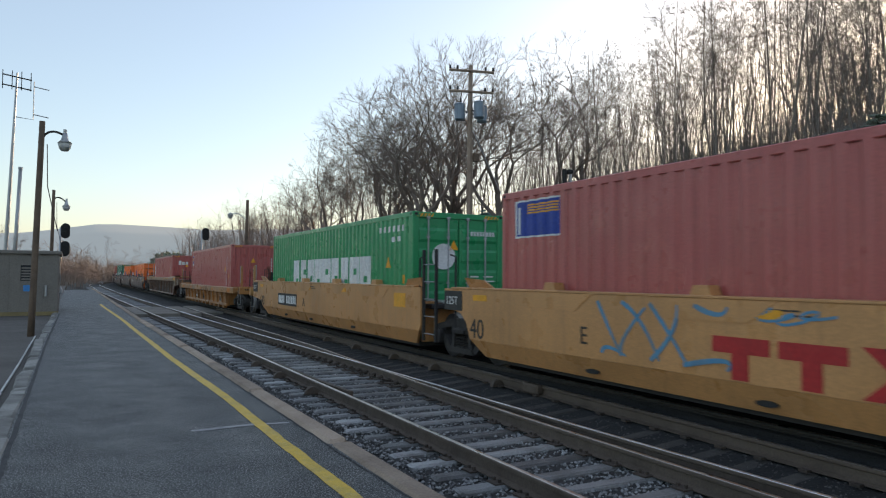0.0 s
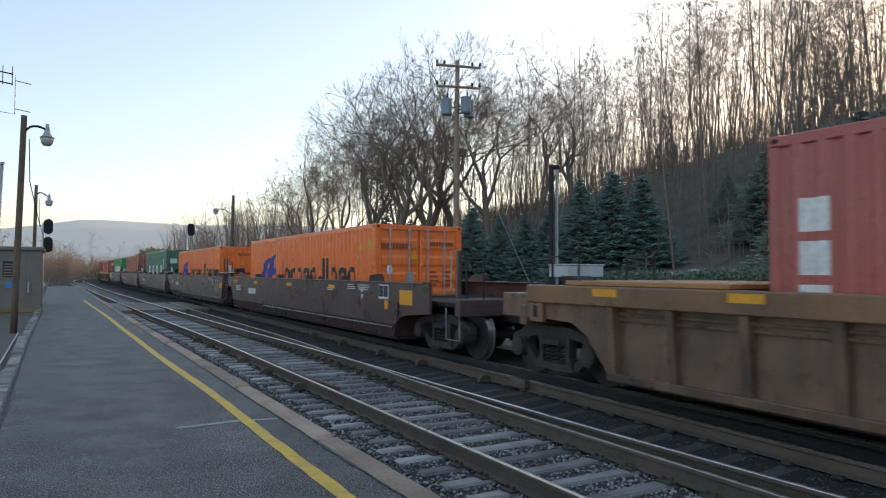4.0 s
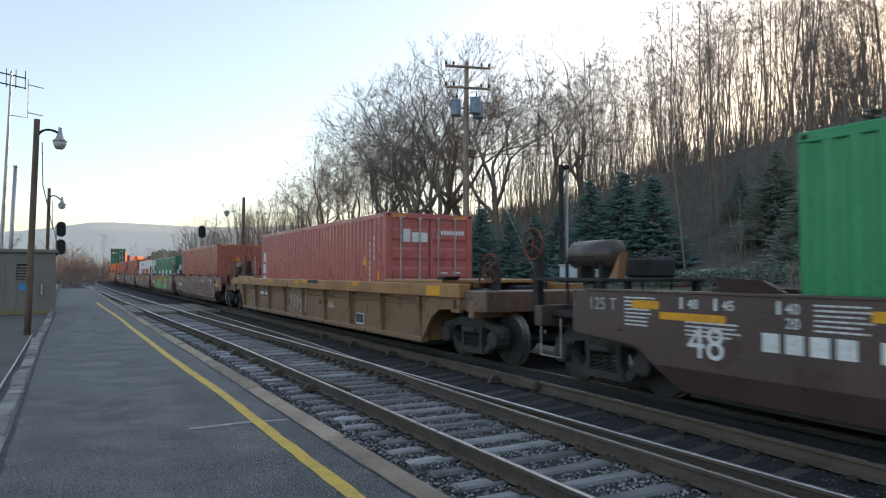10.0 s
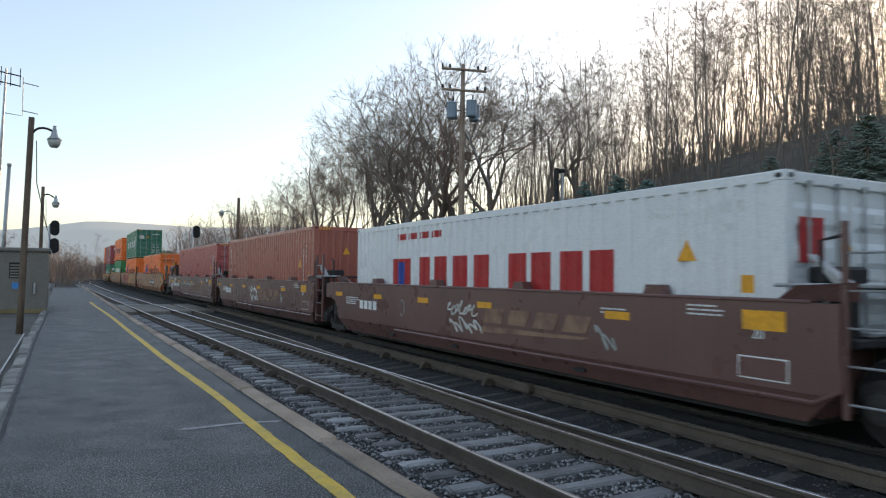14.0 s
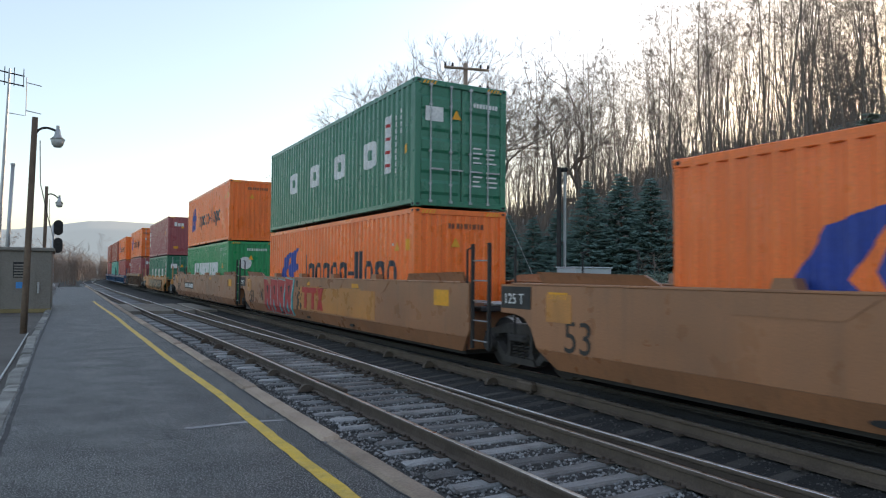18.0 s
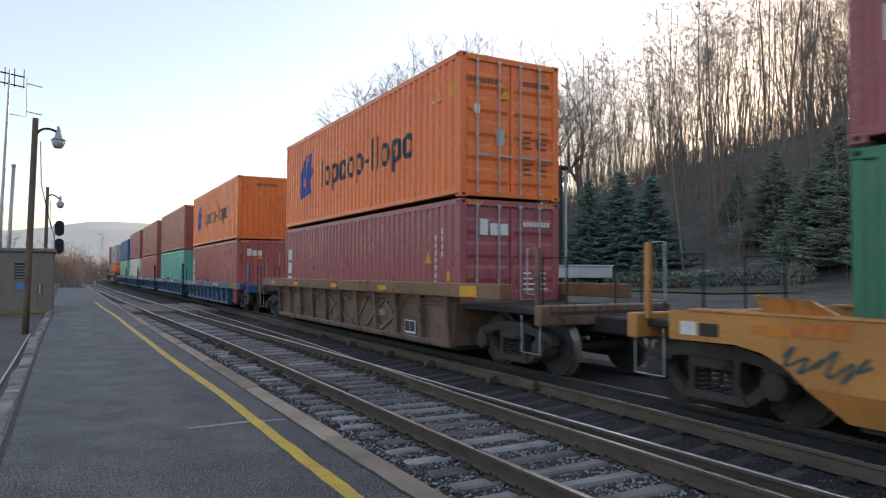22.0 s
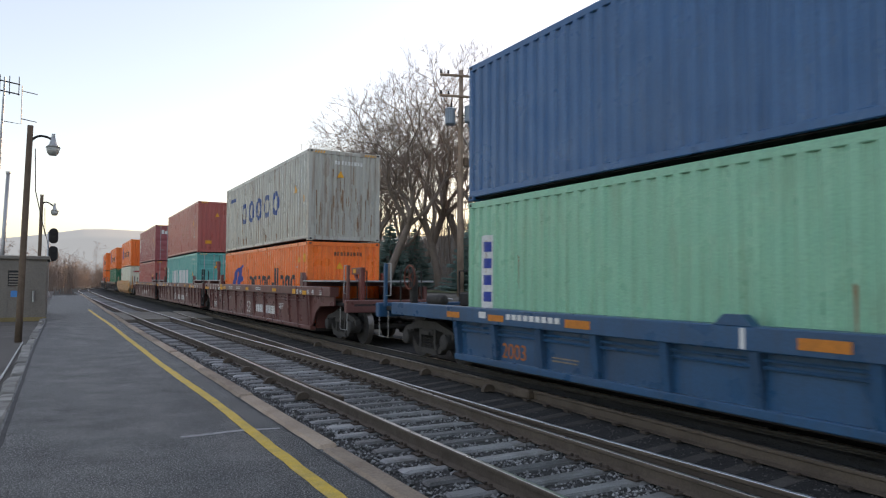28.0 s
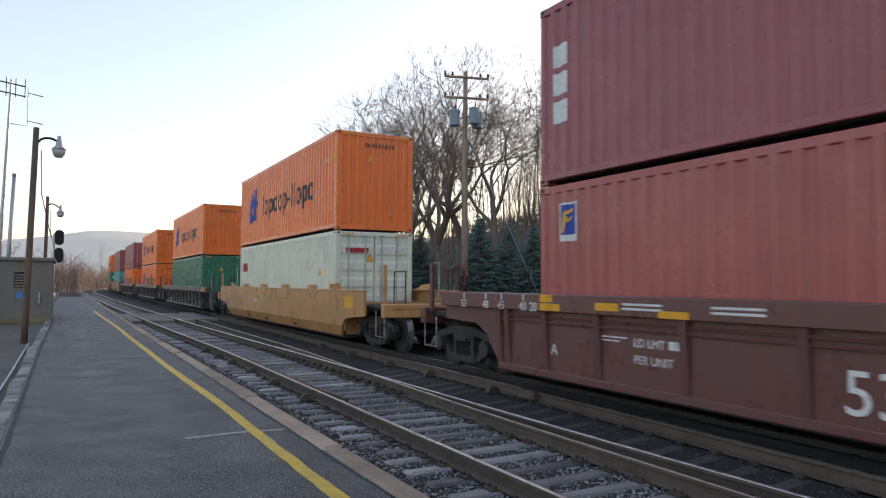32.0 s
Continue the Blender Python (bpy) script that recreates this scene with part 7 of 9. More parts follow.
def well_car(index, paint, style, zt, hf, hr, jf, jr, label):
    t = thing("well_car", label, "rail car", group="well cars of the train")
    long_end, top_end, truck_end = (2.48, 0.83, 1.45) if paint is TAN_CAR else (4.7, 2.0, 3.0) if paint is BLUE_CAR else (3.9, 2.0, 2.2)
    ef, er = (1.35 if jf == "A" else long_end), (1.35 if jr == "A" else long_end)
    tf, tr = (0.34 if jf == "A" else top_end), (0.34 if jr == "A" else top_end)
    yb0, yb1, yt0, yt1 = -(hf - ef), hr - er, -(hf - tf), hr - tr
    if style == "smooth" and jf == "A":  # leading ends stop short of the shared truck, trailing ends reach over it
        yb0, yt0 = -(hf - 1.30), -(hf - 0.87)
    if style == "smooth" and jr == "A":
        yb1, yt1 = hr - 1.55, hr - 0.20
    solid = paint in (WINE_CAR, DUSTY_CAR) or index == 3
    seat = None  # where the trucks of a car with equal ends stand
    if paint is LOW_CAR:
        yb0, yb1, yt0, yt1, seat = -6.05, 6.05, -8.18, 8.18, 7.85
    elif solid and paint is not WINE_CAR:
        hf, hr = max(hf, 11.15), max(hr, 11.15)
        yb0, yb1, yt0, yt1, seat = -8.42, 8.42, -10.15, 10.15, 9.95
    for s in (-1, 1):
        car_side(t, paint, s, style, zt, yb0, yb1, yt0, yt1, solid, index, jf, jr)
        if style == "smooth":
            ge = 8.6 if paint is TAN_CAR else 6.95
            for sg in (-1, 1):
                part("end_guide", kept(("end_guide", paint.name, zt, s, sg), lambda: Geo().add(
                    [(s * 1.38, sg * 6.1, zt + 0.02), (s * 1.38, sg * ge, zt + 0.02), (s * 1.46, sg * (ge + 0.05), zt + 0.21), (s * 1.46, sg * 6.35, zt + 0.17),
                     (s * 1.34, sg * 6.1, zt + 0.02), (s * 1.34, sg * ge, zt + 0.02), (s * 1.42, sg * (ge + 0.05), zt + 0.21), (s * 1.42, sg * 6.35, zt + 0.17)],
                    [(0, 1, 2, 3), (7, 6, 5, 4), (0, 4, 5, 1), (1, 5, 6, 2), (2, 6, 7, 3), (3, 7, 4, 0)]).mesh("end_guide", paint)), None, t, "flared end guide plate")
    part("well_floor", Geo().box(-1.26, 1.26, yb0 + 0.05, yb1 - 0.05, 0.18, 0.26), STEEL_DARK, t)
    for y, yt, s, j, hh in ((yb0, yt0, -1, jf, hf), (yb1, yt1, 1, jr, hr)):
        part("bulkhead", Geo().box(-1.25, 1.25, min(y, y + s * 0.08), max(y, y + s * 0.08), 0.28, 1.15), paint, t, "end bulkhead of the well")
        far = yt if j == "A" else s * (hh - 0.95)
        part("end_deck", Geo().block(-1.22, 1.22, min(y + s * 0.1, far), max(y + s * 0.1, far), 1.0, 1.1, 0.02), STEEL_DARK, t, "steel deck over the truck")
        part("centre_sill", Geo().block(-0.3, 0.3, min(y, s * (hh - 0.3)), max(y, s * (hh - 0.3)), 0.72, 0.99, 0.03), STEEL_DARK, t)
        if j == "A":
            part("walkway", Geo().block(-0.95, 0.95, min(far - s * 0.9, far), max(far - s * 0.9, far), 1.11, 1.16, 0.01), STEEL_GREY, t, "grated walkway")
            for x in (-1.38, 1.38):
                part("handrail", Geo().tube([(x, far - s * 0.25, 0.7), (x, far - s * 0.25, zt + 0.62), (x, far - s * 0.05, zt + 0.66)], 0.022, 6), STEEL_DARK, t)
            if s < 0:
                ladder(t, -1.42, far - 0.30 if style == "smooth" else far + 0.34, 0.35, 2.25, paint if paint in (BROWN_CAR, DARK_CAR) else STEEL_DARK)
            if paint is WINE_CAR:
                part("walkway_plate", Geo().block(-1.42, 1.42, min(s * 6.2, far), max(s * 6.2, far), zt + 0.13, zt + 0.18, 0.01), STEEL_GREY, t, "pale steel walkway plate")
                part("walkway_beam", Geo().box(-1.40, 1.40, min(y + s * 0.2, far), max(y + s * 0.2, far), zt - 0.02, zt + 0.128), paint, t)
                wine_stop(t, s, zt, paint)
                if s > 0:
                    stanchion(t, -0.85, far - 0.12, zt + 0.18, paint)
                    stanchion(t, 0.75, far - 0.12, zt + 0.18, paint)
            elif paint in (DARK_CAR, BROWN_CAR) and s < 0:
                for x in (-1.44, 1.32) if paint is DARK_CAR else ():
                    part("corner_guide", Geo().prism([(-5.98, zt + 0.031), (-6.42, zt + 0.031), (-6.50, zt + 0.18), (-6.36, zt + 0.33), (-6.10, zt + 0.33), (-5.96, zt + 0.18)][::-1], "x", x, x + 0.12), STEEL_DARK, t, "black corner guide")
                part("hand_pipe", Geo().tube([(-1.42, -6.1, zt + 0.17), (-1.42, far - 1.9, zt + 0.19)], 0.022, 6), STEEL_GREY, t, "long pale pipe")
                deck = part("raised_deck", Geo().block(-1.2, 1.2, far + 0.05, -6.3, 1.58, 1.63, 0.01), STEEL_DARK, t, "raised steel deck")
                for px in (-1.05, 1.05):
                    part("deck_leg", Geo().box(px - 0.06, px + 0.06, far + 0.1, far + 0.22, 1.1, 1.582), STEEL_DARK, deck)
                    part("deck_leg", Geo().box(px - 0.06, px + 0.06, -6.6, -6.48, 1.1, 1.582), STEEL_DARK, deck)
                part("control_box", Geo().block(-0.85, -0.45, far + 0.30, far + 0.75, 1.635, 1.82, 0.03), STEEL_DARK, deck)
                part("bracket", Geo().prism([(far + 0.1, 1.63), (far + 0.25, 1.63), (far + 0.55, 1.95)], "x", -1.15, -1.0), STEEL_GREY, deck, "pale bent bracket")
        else:
            cp = part("coupler", Geo().block(-0.14, 0.14, min(s * (hh - 0.95), s * (hh - 0.08)), max(s * (hh - 0.95), s * (hh - 0.08)), 0.74, 0.98, 0.03), STEEL_DARK, t, "knuckle coupler")
            part("knuckle", Geo().block(-0.2, 0.2, min(s * (hh - 0.3), s * (hh + 0.06)), max(s * (hh - 0.3), s * (hh + 0.06)), 0.70, 1.02, 0.05), STEEL_DARK, cp)
            part("end_sill", Geo().block(-1.42, 1.42, min(far, far - s * 0.18), max(far, far - s * 0.18), 0.85, 1.18, 0.02), STEEL_DARK if paint is TAN_CAR else paint, t)
            part("air_hose", Geo().tube([(0.45, far, 0.8), (0.45, far + s * 0.3, 0.45), (0.3, far + s * 0.7, 0.4)], 0.03, 6), STEEL_DARK, t)
            for x in (-1.36, 1.36):
                part("handrail", Geo().tube([(x * 0.6, far - s * 0.1, 1.1), (x * 0.6, far - s * 0.1, 1.95), (x * 0.6, far - s * 0.75, 1.95), (x * 0.6, far - s * 0.75, 1.1)], 0.018, 6), STEEL_DARK, t)
                if not (solid and paint is not WINE_CAR):
                    part("step", Geo().tube([(x, far - s * 0.1, 1.0), (x, far - s * 0.1, 0.4), (x, far - s * 0.6, 0.4), (x, far - s * 0.6, 1.0)], 0.011, 6), STEEL_GREY, t, "bent stirrup step")
            if solid and paint is not WINE_CAR:
                part("end_walk", Geo().block(-1.42, 1.42, min(s * 6.45, s * 9.3), max(s * 6.45, s * 9.3), zt + 0.004, zt + 0.075, 0.012), OCHRE_SILL, t, "tan steel plate over the car's end")
                part("end_box", Geo().block(-1.40, 1.40, min(s * 10.16, s * 10.95), max(s * 10.16, s * 10.95), 0.97, 1.36, 0.02), RUSTY_CAR, t, "rusty box of the car's end")
                part("end_post", Geo().block(-1.47, -1.38, min(s * 9.78, s * 10.1), max(s * 9.78, s * 10.1), 0.93, zt - 0.27, 0.012), RUSTY_SILL, t, "jacking post")
                part("socket", Geo().box(-1.475, -1.465, min(s * 9.9, s * 10.0), max(s * 9.9, s * 10.0), 1.0, 1.18), BLACK, t, "dark socket")
                part("end_stop", Geo().prism([(s * 9.05, zt + 0.076), (s * 9.35, zt + 0.076), (s * 9.42, zt + 0.14), (s * 9.15, zt + 0.14)][::s], "x", -1.40, -1.05), STEEL_DARK, t, "black steel stop")
            for x in (-1.28,) if not (solid and paint is not WINE_CAR) and (index, s) not in TANK_ENDS else ():
                post = part("corner_post", Geo().block(x - 0.04, x + 0.04, far - s * 0.26 - 0.04, far - s * 0.26 + 0.04, 1.1, 2.1, 0.01), paint, t)
                part("grab_iron", Geo().tube([(x, far - s * 0.33, 2.1), (x, far - s * 0.55, 2.1), (x, far - s * 0.55, 1.35), (x, far - s * 0.33, 1.35)], 0.014, 6), STEEL_GREY, post, "bent grab iron")
            if paint is WINE_CAR and s < 0:
                wine_stop(t, s, zt, paint)
                stanchion(t, -0.85, far + 0.35, 1.1, paint)
                part("walkway_plate", Geo().block(-1.42, 1.42, far + 0.5, -6.2, zt + 0.13, zt + 0.18, 0.01), STEEL_GREY, t, "pale steel walkway plate")
                for px in (-1.2, 1.2):
                    part("walkway_leg", Geo().box(px - 0.05, px + 0.05, far + 0.6, far + 0.72, 1.1, zt + 0.012), paint, t)
            if (index, s) in TANK_ENDS:
                brake_gear(t, far - s * 0.55, s, True)
                if s < 0:
                    for py in (far - 0.75, far - 1.32):
                        part("rail_post", Geo().block(-1.40, -1.32, py - 0.045, py + 0.045, 0.90, 2.20, 0.015), RUST_POST, t, "rusty upright post")
                    part("side_beam", Geo().block(-1.42, -1.31, far - 1.36, far - 0.27, 0.90, 1.06, 0.012), RUST_POST, t, "weathered side beam")
                    part("end_shelf", Geo().block(-1.25, 1.0, far - 1.9, far - 0.3, 1.20, 1.25, 0.01), STEEL_DARK, t, "black steel shelf")
            elif (index, s) in WHEEL_ENDS:
                brake_gear(t, far - s * 1.35, s, False)
            truck(t, s * (seat or hh - truck_end), index)
    if jr == "A":
        truck(t, hr - (0.2 if style == "smooth" else 0.0), index)
    return t, yb0, yb1, yt0, yt1



def number_plate(t, x, y0, y1, z0, z1):
    """A black plate with plain white bars for its figures."""
    pl = plate(t, "number_plate", BLACK_MARK, y0, y1, z0, z1, x, "black plate with white bars")
    step = (y0 - y1 - 0.12) / 11
    for k in range(11):
        if k != 4:
            y = y0 - 0.06 - step * (k + 0.15)
            part("bar", Geo().box(x - 0.010, x - 0.005, y - step * 0.7, y, z0 + 0.07, z1 - 0.07), WHITE_MARK, pl)
    return pl


def car_marks(t, paint, style, zt, yb0, yb1, yt0, yt1, kind, front, rear, index):
    """Plates, patches and stencils on the near side; yb1 is the trailing end of the well."""
    x = -1.492 if style == "smooth" else -1.502
    xw = -1.492 if style == "smooth" else (-1.387 if paint is WINE_CAR else -1.335)
    patch = YELLOW_MARK if paint not in (BLUE_CAR, OCHRE_CAR, LOW_CAR) else ORANGE_MARK
    zr = zt - 0.20
    ribs = rib_rows(paint, yb0, yb1, index)

    def bay(y):
        """The trailing end of the free panel between ribs that lies nearest to y."""
        return min(ribs, key=lambda r: abs(r - y)) - 0.12
    where = [yt1 - 0.6 - (yt1 - yt0 - 2.2) * f for f in ((0.24, 0.5, 0.74) if paint is WINE_CAR else (0.04, 0.24, 0.5, 0.74))]
    if paint is BROWN_CAR and front == "A":
        where, zr = (-3.59, -0.29, 2.05, 4.35, 6.9), 1.13
    elif paint is DUSTY_CAR:
        where, zr = (3.88, 0.55, -0.25, -4.6, 7.7), 1.37
    elif index == 3:
        where, zr = (8.6, 6.4, 4.2, 1.6, -3.4, -5.3), zt - 0.13
    if paint is BLUE_CAR:
        where = (4.95, 6.4, -4.3, -6.2)
    for y in where:
        plate(t, "reflector", patch, y, y - 0.46, zr - 0.005, zr + 0.10, x, "reflective patch")
    if paint is WINE_CAR:
        plate(t, "reflector", patch, 5.73, 5.42, zt - 0.12, zt - 0.01, x, "reflective patch")
        plate(t, "reflector", patch, 5.73, 5.24, zt - 0.25, zt - 0.14, x, "reflective patch")
    elif paint is BROWN_CAR and front == "A":
        plate(t, "end_patch", patch, -5.76, -6.27, 1.14, 1.35, x, "large reflective patch")
    elif index == 3:
        plate(t, "end_patch", patch, -9.05, -10.08, zt - 0.14, zt - 0.015, x, "large reflective patch")
    elif kind != "dark" or front == "C":
        plate(t, "end_patch", patch, yt0 + 0.75, yt0 + 1.35, zt - 0.45 if style == "smooth" else zt - 0.24, zt - 0.14 if style == "smooth" else zt - 0.04, x, "large reflective patch")
    else:
        plate(t, "end_patch", patch, -7.50, -8.02, 0.94, 1.17, x, "large reflective patch")

    def lines(y, z, count, wide_, mat_=WHITE_MARK):
        r = random.Random(int(abs(y) * 100) + count)
        q = Geo()
        for k in range(count):
            w, at_ = wide_ * r.uniform(0.7, 1.0), 0.0
            while at_ < w:
                word = r.uniform(0.03, 0.14)
                q.box(xw - 0.004, xw + 0.002, y - min(w, at_ + word), y - at_, z - 0.05 * k, z - 0.05 * k + 0.02)
                at_ += word + 0.018
        part("small_print", q, mat_, t, "small lines of print")["kind"] = "stuff"
    if kind in ("yellow_a", "yellow_b"):
        stencil("40", 0.5, BLACK_MARK, t, x - 0.001, 6.75, 0.58)
        stencil("E" if kind == "yellow_b" else "A", 0.36, BLACK_MARK, t, x - 0.001, 3.62 if kind == "yellow_b" else 1.35, 0.74)
        if kind == "yellow_a":
            number_plate(t, x, 4.26, 2.0, 0.68, 1.08)
        else:
            for y in (1.26, 0.42):
                q = Geo().box(x - 0.006, x, y - 0.74, y, 0.86, 1.04).box(x - 0.006, x, y - 0.48, y - 0.26, 0.57, 0.86)
                part("emblem", q, RED_MARK, t, "large faded red emblem stroke")
            for sgn, z in ((1, 0.57), (-1, 0.82)):
                for dy, mat_ in ((0.0, RED_MARK), (0.2, BLACK_MARK), (0.3, YELLOW_MARK), (0.38, BLACK_MARK)):
                    y = -0.45 - dy
                    w = 0.2 if mat_ is RED_MARK else 0.07
                    top, bot = (y - 0.28, y) if sgn > 0 else (y, y - 0.28)
                    part("emblem", Geo().prism([(bot, z), (bot - w, z), (top - w, z + 0.24), (top, z + 0.24)], "x", x - 0.006, x), mat_, t, "slanting emblem stroke")
        plate(t, "patch", BLACK_MARK, yt1 - 0.02, yt1 - 0.7, 1.05, 1.42, x, "dark stencil panel", 0.009)
        stencil("125T", 0.22, WHITE_MARK, t, x - 0.011, yt1 - 0.08, 1.16)
        lines(0.9, 1.35, 2, 0.9, BLACK_MARK)
        lines(-1.4, 1.36, 2, 0.8, BLACK_MARK)
    elif kind in ("tan_a", "tan_b", "tan_c"):
        if front == "C":
            fr = plate(t, "card_frame", WHITE_MARK, -9.48, -10.02, 1.13, 1.45, x, "white-framed card holder")
            for y in (-9.50, -9.76):
                part("card", Geo().box(x - 0.009, x - 0.005, y - 0.235, y, 1.18, 1.43), NAVY_MARK, fr, "dark card")
            plate(t, "yellow_card", YELLOW_MARK, -9.48, -9.66, 0.92, 1.10, x, "pale yellow card")
        stencil("53", 0.66, BLACK_MARK, t, x - 0.001, 7.95, 0.56)
        if kind != "tan_b":
            y = -1.9 if kind == "tan_a" else 5.0
            number_plate(t, x, y, y - 3.0, 0.74, 1.10)
        plate(t, "patch", LOW_CAR, yb1 + 0.1, yb1 - 0.5, 0.98, 1.40, x, "paler paint patch")
        stencil("125 T", 0.24, WHITE_MARK, t, x - 0.011, yt1 - 0.10, 1.22)
        plate(t, "patch", BLACK_MARK, yt1 - 0.02, yt1 - 0.85, 1.14, 1.5, x, "dark stencil panel", 0.009)
        lines(-0.5, 1.3, 2, 0.8, BLACK_MARK)
    elif kind == "bare":
        lines(2.5, 1.0, 2, 0.8)
        if paint is LOW_CAR:
            plate(t, "notice", WHITE_MARK, 8.0, 7.76, 0.97, 1.13, x, "white notice plate")
            plate(t, "notice", BLACK_MARK, 7.72, 7.45, 0.97, 1.12, x, "dark notice plate")
            plate(t, "end_patch", SPRAY_ORANGE, 6.56, 5.93, 1.06, 1.21, x, "orange patch")
    elif kind in ("brown", "dark"):
        for k in range(8 if rear == "C" else 4):
            y = (6.34 if rear == "C" else 5.2) - 0.27 * k - (0.15 if k > 3 else 0)
            part("number_bar", kept(("number_bar", x), lambda: Geo().box(x - 0.006, x, -0.2, 0, 0.86, 1.06).mesh("number_bar", WHITE_MARK)), None, t, "white bar", at=pose(0, y, 0))
        if rear == "C":
            stencil("48", 0.54, WHITE_MARK, t, x - 0.001, 7.36, 0.70)
            plate(t, "long_patch", YELLOW_MARK, 7.79, 6.81, 1.12, 1.21, x, "long yellow patch")
            for text, y in (("48", 7.35), ("45", 6.85), ("40", 6.07), ("20", 6.07)):
                stencil(text, 0.16, WHITE_MARK, t, x - 0.001, y, 1.27 if text != "20" else 1.12)
            for y in (7.46, 6.96, 6.16):
                plate(t, "tick", WHITE_MARK, y, y - 0.035, 1.26, 1.40, x, "white tick")
            lines(8.4, 1.36, 8, 0.55)
            lines(5.75, 1.36, 6, 0.6)
        if front == "C":
            fr = plate(t, "card_frame", WHITE_MARK, -6.95, -7.47, 1.08, 1.40, x, "white-framed card holder")
            for y in (-6.97, -7.22):
                part("card", Geo().box(x - 0.009, x - 0.005, y - 0.225, y, 1.13, 1.38), NAVY_MARK, fr, "dark card")
            plate(t, "yellow_card", YELLOW_MARK, -7.27, -7.45, 0.86, 1.05, x, "pale yellow card")
            lines(-5.7, 1.36, 3, 0.7)
        if kind == "brown":
            for k in range(4):
                y = -0.5 - 0.72 * k
                part("emblem", Geo().prism([(y, 0.88), (y - 0.54, 0.88), (y - 0.66, 1.13), (y - 0.12, 1.13)], "x", x - 0.006, x), FADED_TAN, t, "faded tan emblem bar")
            part("emblem", Geo().prism([(-0.4, 0.70), (-0.5, 0.81), (-3.3, 0.835), (-3.1, 0.79)], "x", x - 0.006, x), FADED_TAN, t, "faded tan swoosh")
        stencil("40", 0.15, WHITE_MARK, t, x - 0.001, -5.87, 1.20)
        stencil("20", 0.15, WHITE_MARK, t, x - 0.001, -5.87, 1.05)
        if front != "C" and kind == "dark":
            stencil("45", 0.15, WHITE_MARK, t, x - 0.001, -6.61, 1.20)
            stencil("48", 0.15, WHITE_MARK, t, x - 0.001, -7.08, 1.20)
            lines(-6.48, 1.08, 8, 0.85, SPRAY_PALE)
        lines(-5.0, 1.36, 3, 0.55)
        lines(-3.5, 1.25, 2, 0.5)
        lines(yb1 - 0.2, 1.1, 4, 0.9)
        if kind == "dark":
            stencil("125 T", 0.24, SPRAY_PALE, t, x - 0.001, yt1 - 0.35, 1.19)
    elif kind == "wine":
        stencil("53", 0.62, WHITE_MARK, t, xw - 0.002, 1.04, 0.45)
        for y0, y1, n_ in ((-0.45, -1.5, 4), (-1.9, -3.1, 6)):
            for k in range(n_):
                y = y0 + (y1 - y0) * k / n_
                part("number_bar", Geo().box(xw - 0.006, xw, y + (y1 - y0) / n_ * 0.7, y, 0.52, 0.80), WHITE_MARK, t, "white bar")
        for text, y in (("20", -5.86), ("40", -6.21), ("45", -6.93), ("48", -7.38), ("53", -8.08)):
            stencil(text, 0.2, WHITE_MARK, t, x - 0.001, y, zt - 0.24)
        for text, y in (("53", 8.17), ("48", 7.42), ("45", 6.93), ("40", 6.29), ("20", 6.01)):
            stencil(text, 0.2, WHITE_MARK, t, x - 0.001, y, zt - 0.27)
            if text != "20":
                plate(t, "tick", WHITE_MARK, y - 0.10, y - 0.135, zt - 0.11, zt - 0.01, x, "white tick")
        if rear == "A":
            plate(t, "large_patch", YELLOW_MARK, 9.44, 8.50, zt - 0.26, zt - 0.15, x, "large orange-yellow patch")
            lines(9.5, 1.0, 2, 0.2)
        plate(t, "large_patch", YELLOW_MARK, -5.48, -5.80, zt - 0.25, zt - 0.09, x, "large orange-yellow patch")
        plate(t, "large_patch", YELLOW_MARK, -6.52, -6.89, zt - 0.25, zt - 0.13, x, "large orange-yellow patch")
        if rear == "A":
            stencil("125T", 0.36, WHITE_MARK, t, xw - 0.002, 7.70, 0.44)
            stencil("C", 0.26, WHITE_MARK, t, xw - 0.002, 5.56, 0.55)
            part("hole", Geo().prism([(6.3 + 0.075 * math.cos(a_), 0.74 + 0.075 * math.sin(a_)) for a_ in [0.5236 * n_ for n_ in range(12)]], "x", xw - 0.004, xw + 0.002), BLACK, t, "dark round hole")
            lines(6.56, 1.12, 4, 0.5)
            lines(8.6, 1.12, 4, 0.4)
        else:
            stencil("A", 0.24, WHITE_MARK, t, xw - 0.002, 5.6, 0.60)
            stencil("LD LMT", 0.16, WHITE_MARK, t, xw - 0.002, 3.83, 0.86)
            stencil("PER UNIT", 0.16, WHITE_MARK, t, xw - 0.002, 3.83, 0.64)
            for k in range(2):
                plate(t, "number_bar", WHITE_MARK, 3.22 - 0.11 * k, 3.13 - 0.11 * k, 0.865, 0.97, xw, "white bar")
            plate(t, "reflector", YELLOW_MARK, 3.28, 2.80, zt - 0.31 + 0.05, zt - 0.17, x, "reflective patch")
        lines(-3.6, 0.9, 4, 0.55)
        lines(4.6, 0.95, 2, 0.7)
        lines(1.6, zt - 0.1, 2, 0.6)
        for y in (3.92, 2.47, -0.8):
            q = Geo()
            for k in range(2):
                q.box(x - 0.006, x, y - 0.7, y, zt - 0.12 - 0.06 * k, zt - 0.09 - 0.06 * k)
            part("small_print", q, WHITE_MARK, t, "small lines of print")["kind"] = "stuff"
    elif kind == "blue":
        plate(t, "tick", WHITE_MARK, -0.10, -0.16, zt - 0.25, zt - 0.02, x, "white tick", 0.004)
        for y in (2.88, -0.78):
            plate(t, "patch", ORANGE_MARK, y, y - 0.54, zt - 0.20, zt - 0.08, x, "orange reflective patch", 0.008)
